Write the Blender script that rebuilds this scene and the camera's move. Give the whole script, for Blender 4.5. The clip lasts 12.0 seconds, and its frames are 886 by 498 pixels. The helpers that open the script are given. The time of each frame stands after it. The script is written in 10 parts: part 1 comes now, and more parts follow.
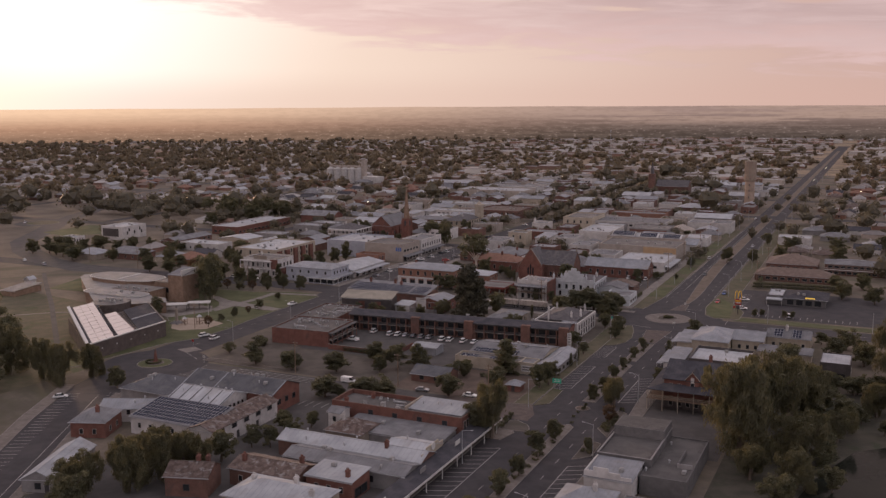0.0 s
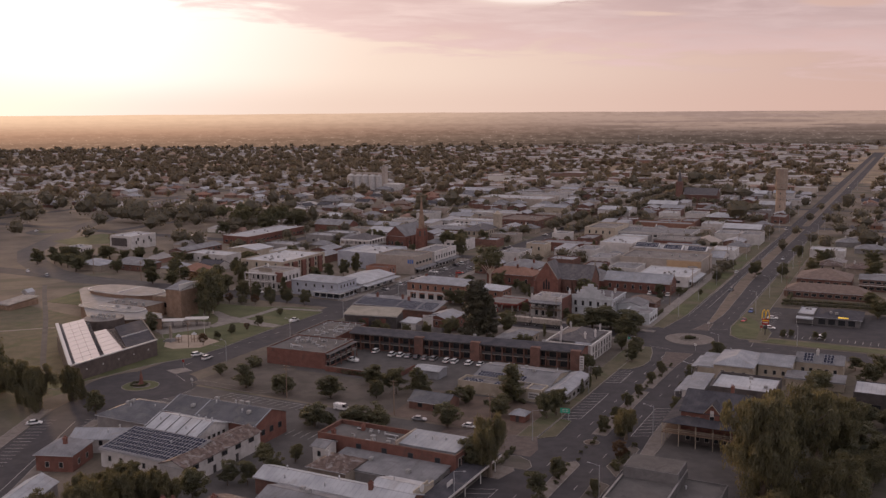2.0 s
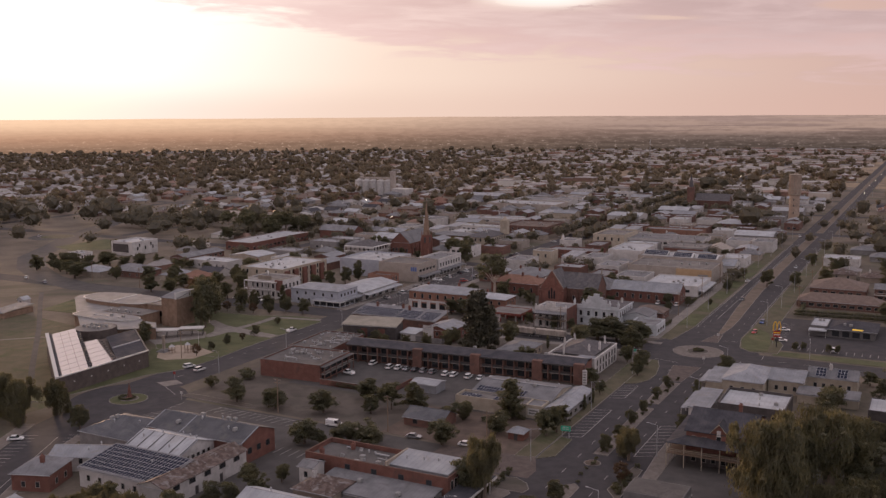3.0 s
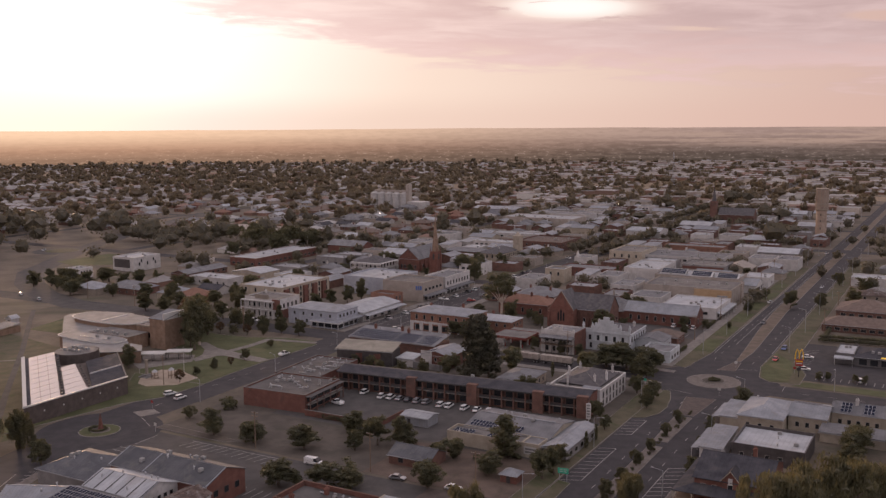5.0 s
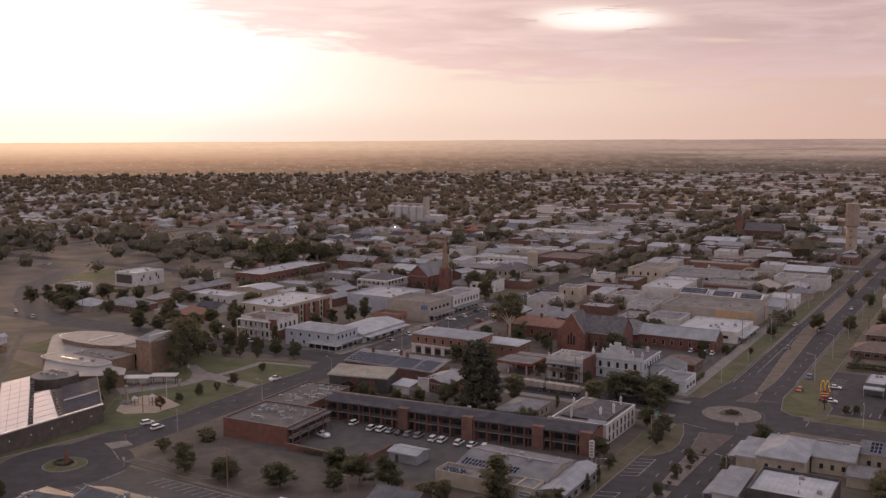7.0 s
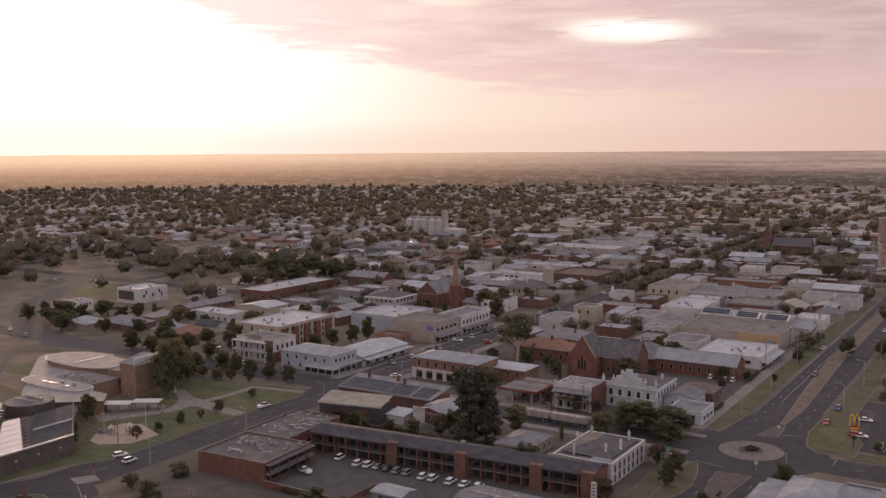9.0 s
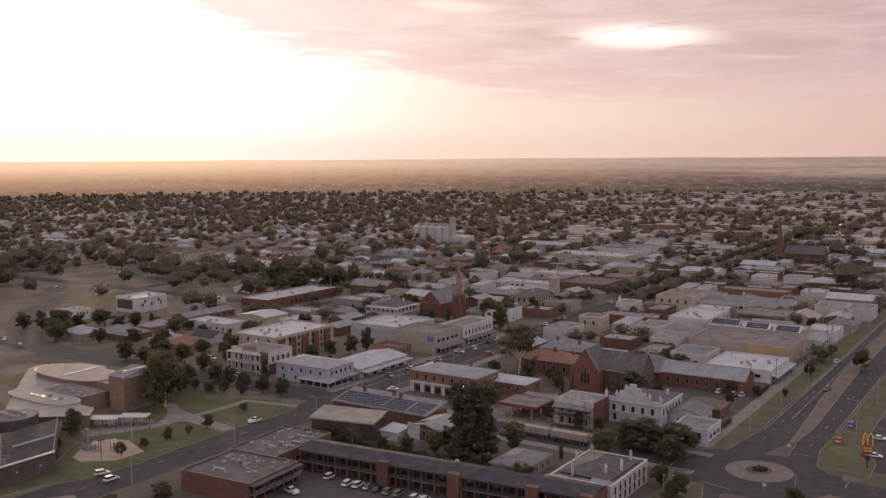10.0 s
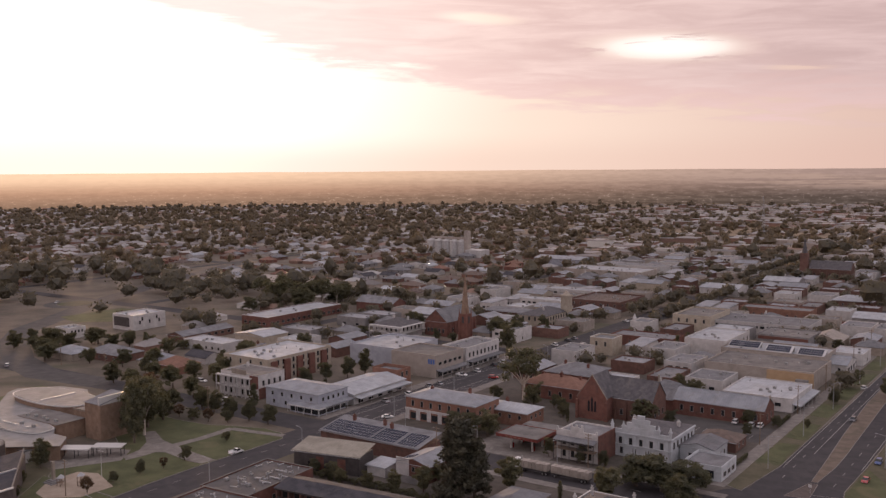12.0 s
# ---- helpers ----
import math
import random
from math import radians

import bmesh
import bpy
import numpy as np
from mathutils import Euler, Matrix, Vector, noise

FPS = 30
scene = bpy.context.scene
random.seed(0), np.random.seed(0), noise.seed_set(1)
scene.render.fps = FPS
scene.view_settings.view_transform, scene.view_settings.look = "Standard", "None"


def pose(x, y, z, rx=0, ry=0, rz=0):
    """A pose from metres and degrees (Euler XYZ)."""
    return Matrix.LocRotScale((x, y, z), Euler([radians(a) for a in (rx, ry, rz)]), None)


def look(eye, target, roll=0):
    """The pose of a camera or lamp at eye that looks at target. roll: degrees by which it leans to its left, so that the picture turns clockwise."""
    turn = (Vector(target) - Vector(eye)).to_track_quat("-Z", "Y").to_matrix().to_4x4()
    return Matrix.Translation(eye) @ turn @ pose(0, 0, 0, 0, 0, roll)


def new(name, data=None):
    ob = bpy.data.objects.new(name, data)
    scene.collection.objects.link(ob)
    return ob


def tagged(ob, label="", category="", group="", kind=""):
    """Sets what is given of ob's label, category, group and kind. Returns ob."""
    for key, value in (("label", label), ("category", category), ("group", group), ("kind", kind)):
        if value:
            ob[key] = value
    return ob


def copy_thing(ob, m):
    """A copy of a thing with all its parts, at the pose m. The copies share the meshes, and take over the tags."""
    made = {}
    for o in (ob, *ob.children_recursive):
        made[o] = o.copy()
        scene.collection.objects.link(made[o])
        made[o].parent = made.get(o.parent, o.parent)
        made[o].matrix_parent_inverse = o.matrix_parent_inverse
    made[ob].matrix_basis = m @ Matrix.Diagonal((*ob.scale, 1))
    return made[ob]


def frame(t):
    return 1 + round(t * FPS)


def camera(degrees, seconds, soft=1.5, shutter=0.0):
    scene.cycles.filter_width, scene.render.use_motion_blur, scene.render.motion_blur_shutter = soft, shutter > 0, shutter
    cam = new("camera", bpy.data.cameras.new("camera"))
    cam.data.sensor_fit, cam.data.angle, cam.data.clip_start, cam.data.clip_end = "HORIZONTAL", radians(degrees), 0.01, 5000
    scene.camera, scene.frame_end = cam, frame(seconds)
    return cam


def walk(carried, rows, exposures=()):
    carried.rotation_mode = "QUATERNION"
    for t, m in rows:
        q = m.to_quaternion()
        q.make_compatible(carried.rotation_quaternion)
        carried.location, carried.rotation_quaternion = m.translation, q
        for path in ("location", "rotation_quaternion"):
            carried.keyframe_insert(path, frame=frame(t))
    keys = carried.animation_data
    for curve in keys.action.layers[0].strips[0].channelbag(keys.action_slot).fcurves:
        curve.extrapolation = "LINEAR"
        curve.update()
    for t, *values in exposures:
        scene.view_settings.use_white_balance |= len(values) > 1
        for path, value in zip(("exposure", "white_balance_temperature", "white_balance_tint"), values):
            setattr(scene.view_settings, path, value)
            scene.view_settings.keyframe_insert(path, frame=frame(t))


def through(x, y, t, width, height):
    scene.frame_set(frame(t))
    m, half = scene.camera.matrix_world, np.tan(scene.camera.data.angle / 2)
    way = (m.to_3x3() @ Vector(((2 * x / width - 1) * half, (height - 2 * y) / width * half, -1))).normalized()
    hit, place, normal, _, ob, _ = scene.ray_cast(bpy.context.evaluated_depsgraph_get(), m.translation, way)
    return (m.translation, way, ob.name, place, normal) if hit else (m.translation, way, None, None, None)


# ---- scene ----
cam = camera(50.0, 12.0, 1.4)
PATH = [
    (0, look((0.01, 0.00, 91.99), (0.01, 98.84, 76.77), -0.30)),
    (0.5, look((2.25, 5.48, 92.02), (1.39, 104.34, 76.99), -0.34)),
    (1, look((4.52, 11.01, 92.18), (2.79, 109.88, 77.27), -0.36)),
    (1.5, look((6.84, 16.62, 92.41), (4.31, 115.49, 77.59), -0.39)),
    (2, look((9.18, 22.30, 92.57), (6.03, 121.17, 77.91), -0.38)),
    (2.5, look((11.49, 27.98, 92.71), (7.68, 126.85, 78.23), -0.36)),
    (3, look((13.77, 33.62, 92.83), (9.26, 132.50, 78.59), -0.35)),
    (5, look((22.99, 56.18, 93.36), (15.77, 155.06, 80.28), -0.34)),
    (5.5, look((25.28, 61.87, 93.48), (17.32, 160.73, 80.71), -0.32)),
    (6, look((27.52, 67.66, 93.60), (18.89, 166.51, 81.12), -0.30)),
    (6.5, look((29.65, 73.55, 93.62), (20.31, 172.36, 81.44), -0.32)),
    (7, look((31.76, 79.47, 93.55), (21.64, 178.24, 81.69), -0.29)),
    (9, look((40.10, 103.26, 93.54), (26.95, 201.82, 82.94), -0.35)),
    (9.5, look((42.14, 109.28, 93.63), (28.30, 207.78, 83.35), -0.37)),
    (10, look((44.07, 115.32, 93.76), (29.59, 213.77, 83.79), -0.38)),
    (10.5, look((45.84, 121.28, 93.94), (30.73, 219.66, 84.26), -0.41)),
    (11, look((47.49, 127.10, 94.12), (31.75, 225.41, 84.73), -0.43)),
    (11.5, look((49.10, 132.88, 94.29), (32.71, 231.12, 85.22), -0.43)),
    (12, look((50.73, 138.67, 94.42), (33.73, 236.82, 85.65), -0.43)),
]
walk(cam, PATH, ((0.0, -0.05), (3.0, 0.0), (6.0, 0.03), (12.0, 0.1)))

import itertools

# ---------------------------------------------------------------- world, sun
SUN_AZ, SUN_EL = -29.5, 2.4          # degrees from +y to the right, above the horizon


class Nodes:
    """Small helper that writes node trees as expressions."""

    def __init__(self, tree):
        self.t = tree

    def put(self, kind, **props):
        n = self.t.nodes.new(kind)
        for k, v in props.items():
            if k == "blend_type":
                n.blend_type = v
            elif k == "operation":
                n.operation = v
            elif k == "data_type":
                n.data_type = v
        return n

    def plug(self, socket, value):
        if isinstance(value, bpy.types.NodeSocket):
            self.t.links.new(value, socket)
        elif isinstance(value, (tuple, list)) and len(value) == 3 and socket.type == "RGBA":
            socket.default_value = (*value, 1)
        else:
            socket.default_value = value

    def math(self, op, a, b=0.0, clamp=False):
        n = self.put("ShaderNodeMath", operation=op)
        n.use_clamp = clamp
        self.plug(n.inputs[0], a)
        self.plug(n.inputs[1], b)
        return n.outputs[0]

    def add(self, a, b):
        return self.math("ADD", a, b)

    def mul(self, a, b):
        return self.math("MULTIPLY", a, b)

    def smooth(self, x, lo, hi):
        n = self.put("ShaderNodeMapRange")
        n.interpolation_type = "SMOOTHSTEP"
        for i, v in enumerate((x, lo, hi, 0.0, 1.0)):
            self.plug(n.inputs[i], v)
        return n.outputs[0]

    def mix(self, f, a, b, blend="MIX"):
        n = self.put("ShaderNodeMix", data_type="RGBA", blend_type=blend)
        self.plug(n.inputs["Factor"], f)
        self.plug(n.inputs[6], a)
        self.plug(n.inputs[7], b)
        return n.outputs[2]

    def noise(self, vec, scale, detail=3.0, rough=0.55, distort=0.0):
        n = self.put("ShaderNodeTexNoise")
        if vec is not None:
            self.plug(n.inputs["Vector"], vec)
        n.inputs["Scale"].default_value = scale
        n.inputs["Detail"].default_value = detail
        n.inputs["Roughness"].default_value = rough
        n.inputs["Distortion"].default_value = distort
        return n.outputs["Fac"]

    def spot(self, az, el, a0, e0, wa, we, slope=0.0):
        """A soft oval in the sky round one direction."""
        da = self.mul(self.add(az, -a0), 1.0 / wa)
        de = self.mul(self.add(self.add(el, -e0), self.mul(self.add(az, -a0), slope)), 1.0 / we)
        r = self.math("POWER", self.add(self.mul(da, da), self.mul(de, de)), 0.5)
        return self.math("SUBTRACT", 1.0, self.smooth(r, 0.15, 1.0))


world = bpy.data.worlds.new("dawn_sky")
scene.world = world
world.use_nodes = True
wt = Nodes(world.node_tree)
bg = world.node_tree.nodes["Background"]
coord = wt.put("ShaderNodeTexCoord").outputs["Generated"]
sep = wt.put("ShaderNodeSeparateXYZ")
wt.plug(sep.inputs[0], coord)
DEG = 57.29578
az = wt.mul(wt.math("ARCTAN2", sep.outputs[0], sep.outputs[1]), DEG)
el = wt.mul(wt.math("ARCSINE", sep.outputs[2]), DEG)
off_sun = wt.math("ABSOLUTE", wt.add(az, -SUN_AZ))
sky = wt.put("ShaderNodeTexSky")
sky.sky_type, sky.sun_disc = "NISHITA", False
sky.sun_elevation, sky.sun_rotation = radians(SUN_EL), radians(SUN_AZ)
sky.dust_density, sky.air_density = 3.0, 1.2
air = wt.mix(1.0, sky.outputs[0], (0.075, 0.075, 0.075), "MULTIPLY")
# clear band over the horizon, brightest towards the sun
near_sun = wt.math("SUBTRACT", 1.0, wt.smooth(off_sun, 4.0, 58.0))
band = wt.mix(near_sun, (0.66, 0.44, 0.385), (1.12, 0.90, 0.74))
white = wt.math("SUBTRACT", 1.0, wt.smooth(wt.math("POWER", wt.add(
    wt.math("POWER", wt.mul(wt.add(az, 30.0), 1 / 26.0), 2.0),
    wt.math("POWER", wt.mul(wt.add(el, -7.0), 1 / 13.0), 2.0)), 0.5), 0.25, 1.05))
clear = wt.mix(white, band, (1.35, 1.24, 1.16))
# low veil right on the horizon, tinted by the haze
veil = wt.math("SUBTRACT", 1.0, wt.smooth(el, 0.1, 2.2))
clear = wt.mix(wt.mul(veil, 0.30), clear, (0.72, 0.45, 0.37))
# the sun's own glow in the low air
glow = wt.spot(az, el, SUN_AZ - 0.5, 0.6, 13.0, 3.6)
clear = wt.mix(wt.mul(glow, 0.55), clear, (1.4, 1.12, 0.82))
# cloud deck, streaked along the horizon
flat = wt.put("ShaderNodeCombineXYZ")
wt.plug(flat.inputs[0], wt.mul(az, 0.055))
wt.plug(flat.inputs[1], wt.mul(el, 0.36))
streak = wt.noise(flat.outputs[0], 1.0, 6.0, 0.6, 0.6)
flat2 = wt.put("ShaderNodeCombineXYZ")
wt.plug(flat2.inputs[0], wt.mul(az, 0.15))
wt.plug(flat2.inputs[1], wt.mul(wt.add(el, wt.mul(az, 0.02)), 1.25))
streak2 = wt.smooth(wt.noise(flat2.outputs[0], 1.0, 6.0, 0.6, 0.5), 0.30, 0.72)
# lower edge of the deck: higher towards the sun
edge = wt.add(3.4, wt.mul(wt.math("POWER", wt.math("MAXIMUM", wt.mul(wt.add(wt.mul(az, -1.0), -2.0), 1 / 17.0), 0.0), 1.2), 3.0))
edge = wt.add(edge, wt.mul(wt.math("MAXIMUM", wt.add(az, 2.0), 0.0), -0.06))
edge = wt.add(edge, wt.mul(wt.math("MAXIMUM", wt.add(wt.mul(az, -1.0), -16.0), 0.0), 0.10))
over = wt.add(wt.add(el, wt.mul(edge, -1.0)), wt.add(wt.mul(wt.add(streak, -0.5), 4.0), wt.mul(wt.add(streak2, -0.5), 1.6)))
deck = wt.smooth(over, -0.5, 0.9)
gap1 = wt.spot(az, el, 3.4, 6.7, 6.2, 1.15, 0.03)
gap2 = wt.spot(az, el, 20.5, 5.6, 3.0, 0.4, 0.05)
gap3 = wt.spot(az, el, 10.5, 5.3, 2.6, 0.25, 0.03)
gap4 = wt.spot(az, el, -7.5, 8.6, 3.4, 0.5, 0.08)
gaps = wt.math("MAXIMUM", wt.math("MAXIMUM", gap1, gap2), wt.math("MAXIMUM", wt.mul(gap3, 0.6), wt.mul(gap4, 0.7)))
gaps = wt.math("MINIMUM", wt.mul(wt.mul(gaps, wt.smooth(streak2, 0.02, 0.3)), 1.6), 1.0)
gaps = wt.math("MAXIMUM", gaps, wt.smooth(wt.add(gap1, wt.add(wt.mul(wt.add(streak2, -0.5), 0.7), wt.mul(wt.add(streak, -0.5), 0.8))), 0.36, 0.78))
deck = wt.mul(deck, wt.math("SUBTRACT", 1.0, wt.mul(gaps, 0.95)))
lit = wt.math("SUBTRACT", 1.0, wt.smooth(off_sun, 12.0, 50.0))
cloud = wt.mix(streak2, wt.mix(lit, (0.565, 0.40, 0.39), (0.84, 0.59, 0.54)), wt.mix(lit, (0.70, 0.51, 0.495), (1.0, 0.74, 0.67)))
lined = wt.mul(wt.smooth(over, -0.4, 0.4), wt.math("SUBTRACT", 1.0, wt.smooth(over, 0.4, 2.4)))
cloud = wt.mix(wt.mul(lined, 0.45), cloud, (0.86, 0.58, 0.54))
cloud = wt.mix(wt.mul(white, 0.55), cloud, (1.2, 1.0, 0.93))
view = wt.mix(deck, wt.mix(gap1, clear, (1.15, 1.04, 0.98)), cloud)
# the dome away from the dawn: dim clouds under the thin morning air
high = wt.smooth(el, 14.0, 50.0)
away = wt.smooth(off_sun, 60.0, 140.0)
dome = wt.mix(0.85, air, wt.mix(streak, (0.66, 0.597, 0.672), (0.98, 0.878, 0.965)))
view = wt.mix(wt.math("MAXIMUM", high, away), view, dome)
wt.plug(bg.inputs[0], view)
bg.inputs[1].default_value = 1.0

lamp = bpy.data.lights.new("sun", "SUN")
lamp.energy, lamp.angle, lamp.color = 3.4, radians(8), (1.0, 0.62, 0.36)
sun = new("sun", lamp)
sa, se = radians(SUN_AZ), radians(SUN_EL)
sun.matrix_world = look((math.sin(sa) * math.cos(se) * 900, math.cos(sa) * math.cos(se) * 900, math.sin(se) * 900 + 60), (0, 0, 60))

# ---------------------------------------------------------------- materials


def material(name, col_a, col_b, scale=0.6, rough=0.8, metal=0.0, fine=8.0, fine_amount=0.25, bump=0.05, vary=0.12, spec=0.4,
             stripes=None, stain=None, stain_scale=0.12, stain_amount=0.0, world_space=False, contrast=(0.3, 0.7)):
    """Two-scale mottled surface. stripes: (axis, metres) of sheet or course lines; stain: a second colour in patches."""
    m = bpy.data.materials.new(name)
    m.use_nodes = True
    n = Nodes(m.node_tree)
    p = m.node_tree.nodes["Principled BSDF"]
    tc = n.put("ShaderNodeTexCoord")
    info = n.put("ShaderNodeObjectInfo")
    geo = n.put("ShaderNodeNewGeometry")
    vec = geo.outputs["Position"] if world_space else tc.outputs["Object"]
    shift = n.put("ShaderNodeVectorMath", operation="ADD")
    n.plug(shift.inputs[0], vec)
    big_off = n.mul(info.outputs["Random"], 0.0 if world_space else 90.0)
    cx = n.put("ShaderNodeCombineXYZ")
    n.plug(cx.inputs[0], big_off)
    n.plug(cx.inputs[1], big_off)
    n.plug(shift.inputs[1], cx.outputs[0])
    vec2 = shift.outputs[0]
    big = n.smooth(n.noise(vec2, scale, 4.0, 0.6), *contrast)
    col = n.mix(big, col_a, col_b)
    small = n.noise(vec2, fine, 3.0, 0.6)
    col = n.mix(fine_amount, col, n.mix(small, (0.0, 0.0, 0.0), (1.0, 1.0, 1.0)), "SOFT_LIGHT")
    if stain:
        patch = n.mul(n.smooth(n.noise(vec2, stain_scale, 5.0, 0.65, 0.8), 0.52, 0.66), stain_amount)
        col = n.mix(patch, col, stain)
    height = small
    if stripes:
        axis, pitch = stripes
        s = n.put("ShaderNodeSeparateXYZ")
        n.plug(s.inputs[0], tc.outputs["Object"])
        saw = n.math("FRACT", n.mul(s.outputs[axis], 1.0 / pitch))
        line = n.math("LESS_THAN", saw, 0.10)
        col = n.mix(n.mul(line, 0.28), col, n.mix(1.0, col, (0.35, 0.35, 0.35), "MULTIPLY"))
        height = n.add(small, n.mul(line, 0.8))
    if vary:
        tint = n.add(1.0 - vary, n.mul(info.outputs["Random"], 2 * vary))
        tv = n.put("ShaderNodeCombineXYZ")
        for i in range(3):
            n.plug(tv.inputs[i], tint)
        col = n.mix(1.0, col, tv.outputs[0], "MULTIPLY")
    n.plug(p.inputs["Base Color"], col)
    n.plug(p.inputs["Roughness"], n.add(rough - 0.08, n.mul(small, 0.16)))
    p.inputs["Metallic"].default_value = metal
    p.inputs["Specular IOR Level"].default_value = spec
    if bump:
        b = n.put("ShaderNodeBump")
        b.inputs["Strength"].default_value = 0.5
        b.inputs["Distance"].default_value = bump
        n.plug(b.inputs["Height"], height)
        n.plug(p.inputs["Normal"], b.outputs[0])
    return m


def leaf_material(name, dark, light, through=0.42):
    m = bpy.data.materials.new(name)
    m.use_nodes = True
    n = Nodes(m.node_tree)
    p = m.node_tree.nodes["Principled BSDF"]
    info = n.put("ShaderNodeObjectInfo")
    geo = n.put("ShaderNodeNewGeometry")
    f = n.add(n.mul(geo.outputs["Random Per Island"], 0.65), n.mul(info.outputs["Random"], 0.35))
    col = n.mix(f, dark, light)
    big = n.noise(geo.outputs["Position"], 0.35, 2.0)
    col = n.mix(n.smooth(big, 0.35, 0.7), col, n.mix(1.0, col, (1.25, 1.17, 0.98), "MULTIPLY"))
    n.plug(p.inputs["Base Color"], col)
    p.inputs["Roughness"].default_value = 0.6
    p.inputs["Specular IOR Level"].default_value = 0.35
    tr = n.put("ShaderNodeBsdfTranslucent")
    n.plug(tr.inputs[0], n.mix(1.0, col, (1.1, 1.05, 0.8), "MULTIPLY"))
    mx = n.put("ShaderNodeMixShader")
    mx.inputs[0].default_value = through
    m.node_tree.links.new(p.outputs[0], mx.inputs[1])
    m.node_tree.links.new(tr.outputs[0], mx.inputs[2])
    out = [q for q in m.node_tree.nodes if q.type == "OUTPUT_MATERIAL"][0]
    m.node_tree.links.new(mx.outputs[0], out.inputs[0])
    return m


def plain(name, col, rough=0.5, metal=0.0, spec=0.5, coat=0.0, vary=0.0, emit=None):
    m = bpy.data.materials.new(name)
    m.use_nodes = True
    n = Nodes(m.node_tree)
    p = m.node_tree.nodes["Principled BSDF"]
    tc = n.put("ShaderNodeTexCoord")
    small = n.noise(tc.outputs["Object"], 5.0, 3.0)
    c = n.mix(n.mul(small, 0.3), col, tuple(0.75 * v for v in col))
    n.plug(p.inputs["Base Color"], c)
    n.plug(p.inputs["Roughness"], n.add(rough - 0.05, n.mul(small, 0.1)))
    p.inputs["Metallic"].default_value = metal
    p.inputs["Specular IOR Level"].default_value = spec
    p.inputs["Coat Weight"].default_value = coat
    if emit:
        p.inputs["Emission Color"].default_value = (*emit[0], 1)
        p.inputs["Emission Strength"].default_value = emit[1]
    return m


def island_material(name, colours, rough=0.7, spec=0.4):
    """Many joined pieces, each in one of several colours."""
    m = bpy.data.materials.new(name)
    m.use_nodes = True
    n = Nodes(m.node_tree)
    p = m.node_tree.nodes["Principled BSDF"]
    geo = n.put("ShaderNodeNewGeometry")
    ramp = n.put("ShaderNodeValToRGB")
    ramp.color_ramp.interpolation = "CONSTANT"
    e = ramp.color_ramp.elements
    while len(e) < len(colours):
        e.new(0.5)
    for i, c in enumerate(colours):
        e[i].position = i / len(colours)
        e[i].color = (*c, 1)
    n.plug(ramp.inputs[0], geo.outputs["Random Per Island"])
    small = n.noise(geo.outputs["Position"], 0.5, 4.0)
    n.plug(p.inputs["Base Color"], n.mix(0.35, ramp.outputs[0], n.mix(small, (0, 0, 0), (1, 1, 1)), "SOFT_LIGHT"))
    p.inputs["Roughness"].default_value = rough
    p.inputs["Specular IOR Level"].default_value = spec
    return m


M = {}
M["asphalt"] = material("asphalt", (0.036, 0.033, 0.036), (0.054, 0.049, 0.052), 0.25, 0.88, stain=(0.069, 0.062, 0.062), stain_scale=0.06, stain_amount=0.6, world_space=True, vary=0, bump=0.01)
M["old_asphalt"] = material("old_asphalt", (0.065, 0.06, 0.058), (0.092, 0.083, 0.08), 0.2, 0.9, stain=(0.055, 0.051, 0.05), stain_scale=0.09, stain_amount=0.7, world_space=True, vary=0, bump=0.01)
M["concrete"] = material("concrete", (0.17, 0.15, 0.135), (0.24, 0.215, 0.195), 0.4, 0.9, stain=(0.12, 0.107, 0.098), stain_scale=0.2, stain_amount=0.6, world_space=True, vary=0)
M["paving"] = material("paving", (0.135, 0.115, 0.102), (0.2, 0.172, 0.152), 0.5, 0.9, stain=(0.1, 0.088, 0.08), stain_scale=0.3, stain_amount=0.5, world_space=True, vary=0)
M["dirt"] = material("dirt", (0.076, 0.065, 0.055), (0.118, 0.098, 0.083), 0.15, 0.95, stain=(0.065, 0.06, 0.046), stain_scale=0.1, stain_amount=0.8, world_space=True, vary=0)
M["verge"] = material("verge", (0.08, 0.074, 0.043), (0.122, 0.102, 0.066), 0.18, 0.95, stain=(0.06, 0.075, 0.028), stain_scale=0.07, stain_amount=0.8, world_space=True, vary=0)
M["lawn"] = material("lawn", (0.066, 0.073, 0.032), (0.104, 0.107, 0.05), 0.12, 0.95, stain=(0.13, 0.115, 0.06), stain_scale=0.09, stain_amount=0.7, world_space=True, vary=0)
M["sand"] = material("sand", (0.3, 0.24, 0.185), (0.38, 0.31, 0.245), 0.3, 0.95, world_space=True, vary=0)
M["ground"] = material("ground", (0.095, 0.08, 0.063), (0.18, 0.145, 0.112), 0.035, 0.95, fine=0.6, fine_amount=0.4, stain=(0.072, 0.07, 0.04), stain_scale=0.012, stain_amount=0.75, world_space=True, vary=0, bump=0.0)
M["field"] = material("field", (0.33, 0.235, 0.14), (0.43, 0.31, 0.19), 0.004, 0.95, fine=0.05, stain=(0.22, 0.17, 0.10), stain_scale=0.003, stain_amount=0.6, world_space=True, vary=0, bump=0.0)
M["paint"] = material("line_paint", (0.27, 0.255, 0.245), (0.38, 0.36, 0.345), 0.8, 0.8, stain=(0.2, 0.19, 0.18), stain_scale=0.7, stain_amount=0.8, world_space=True, vary=0)
M["kerb"] = material("kerb", (0.21, 0.19, 0.175), (0.28, 0.255, 0.235), 0.5, 0.9, world_space=True, vary=0)
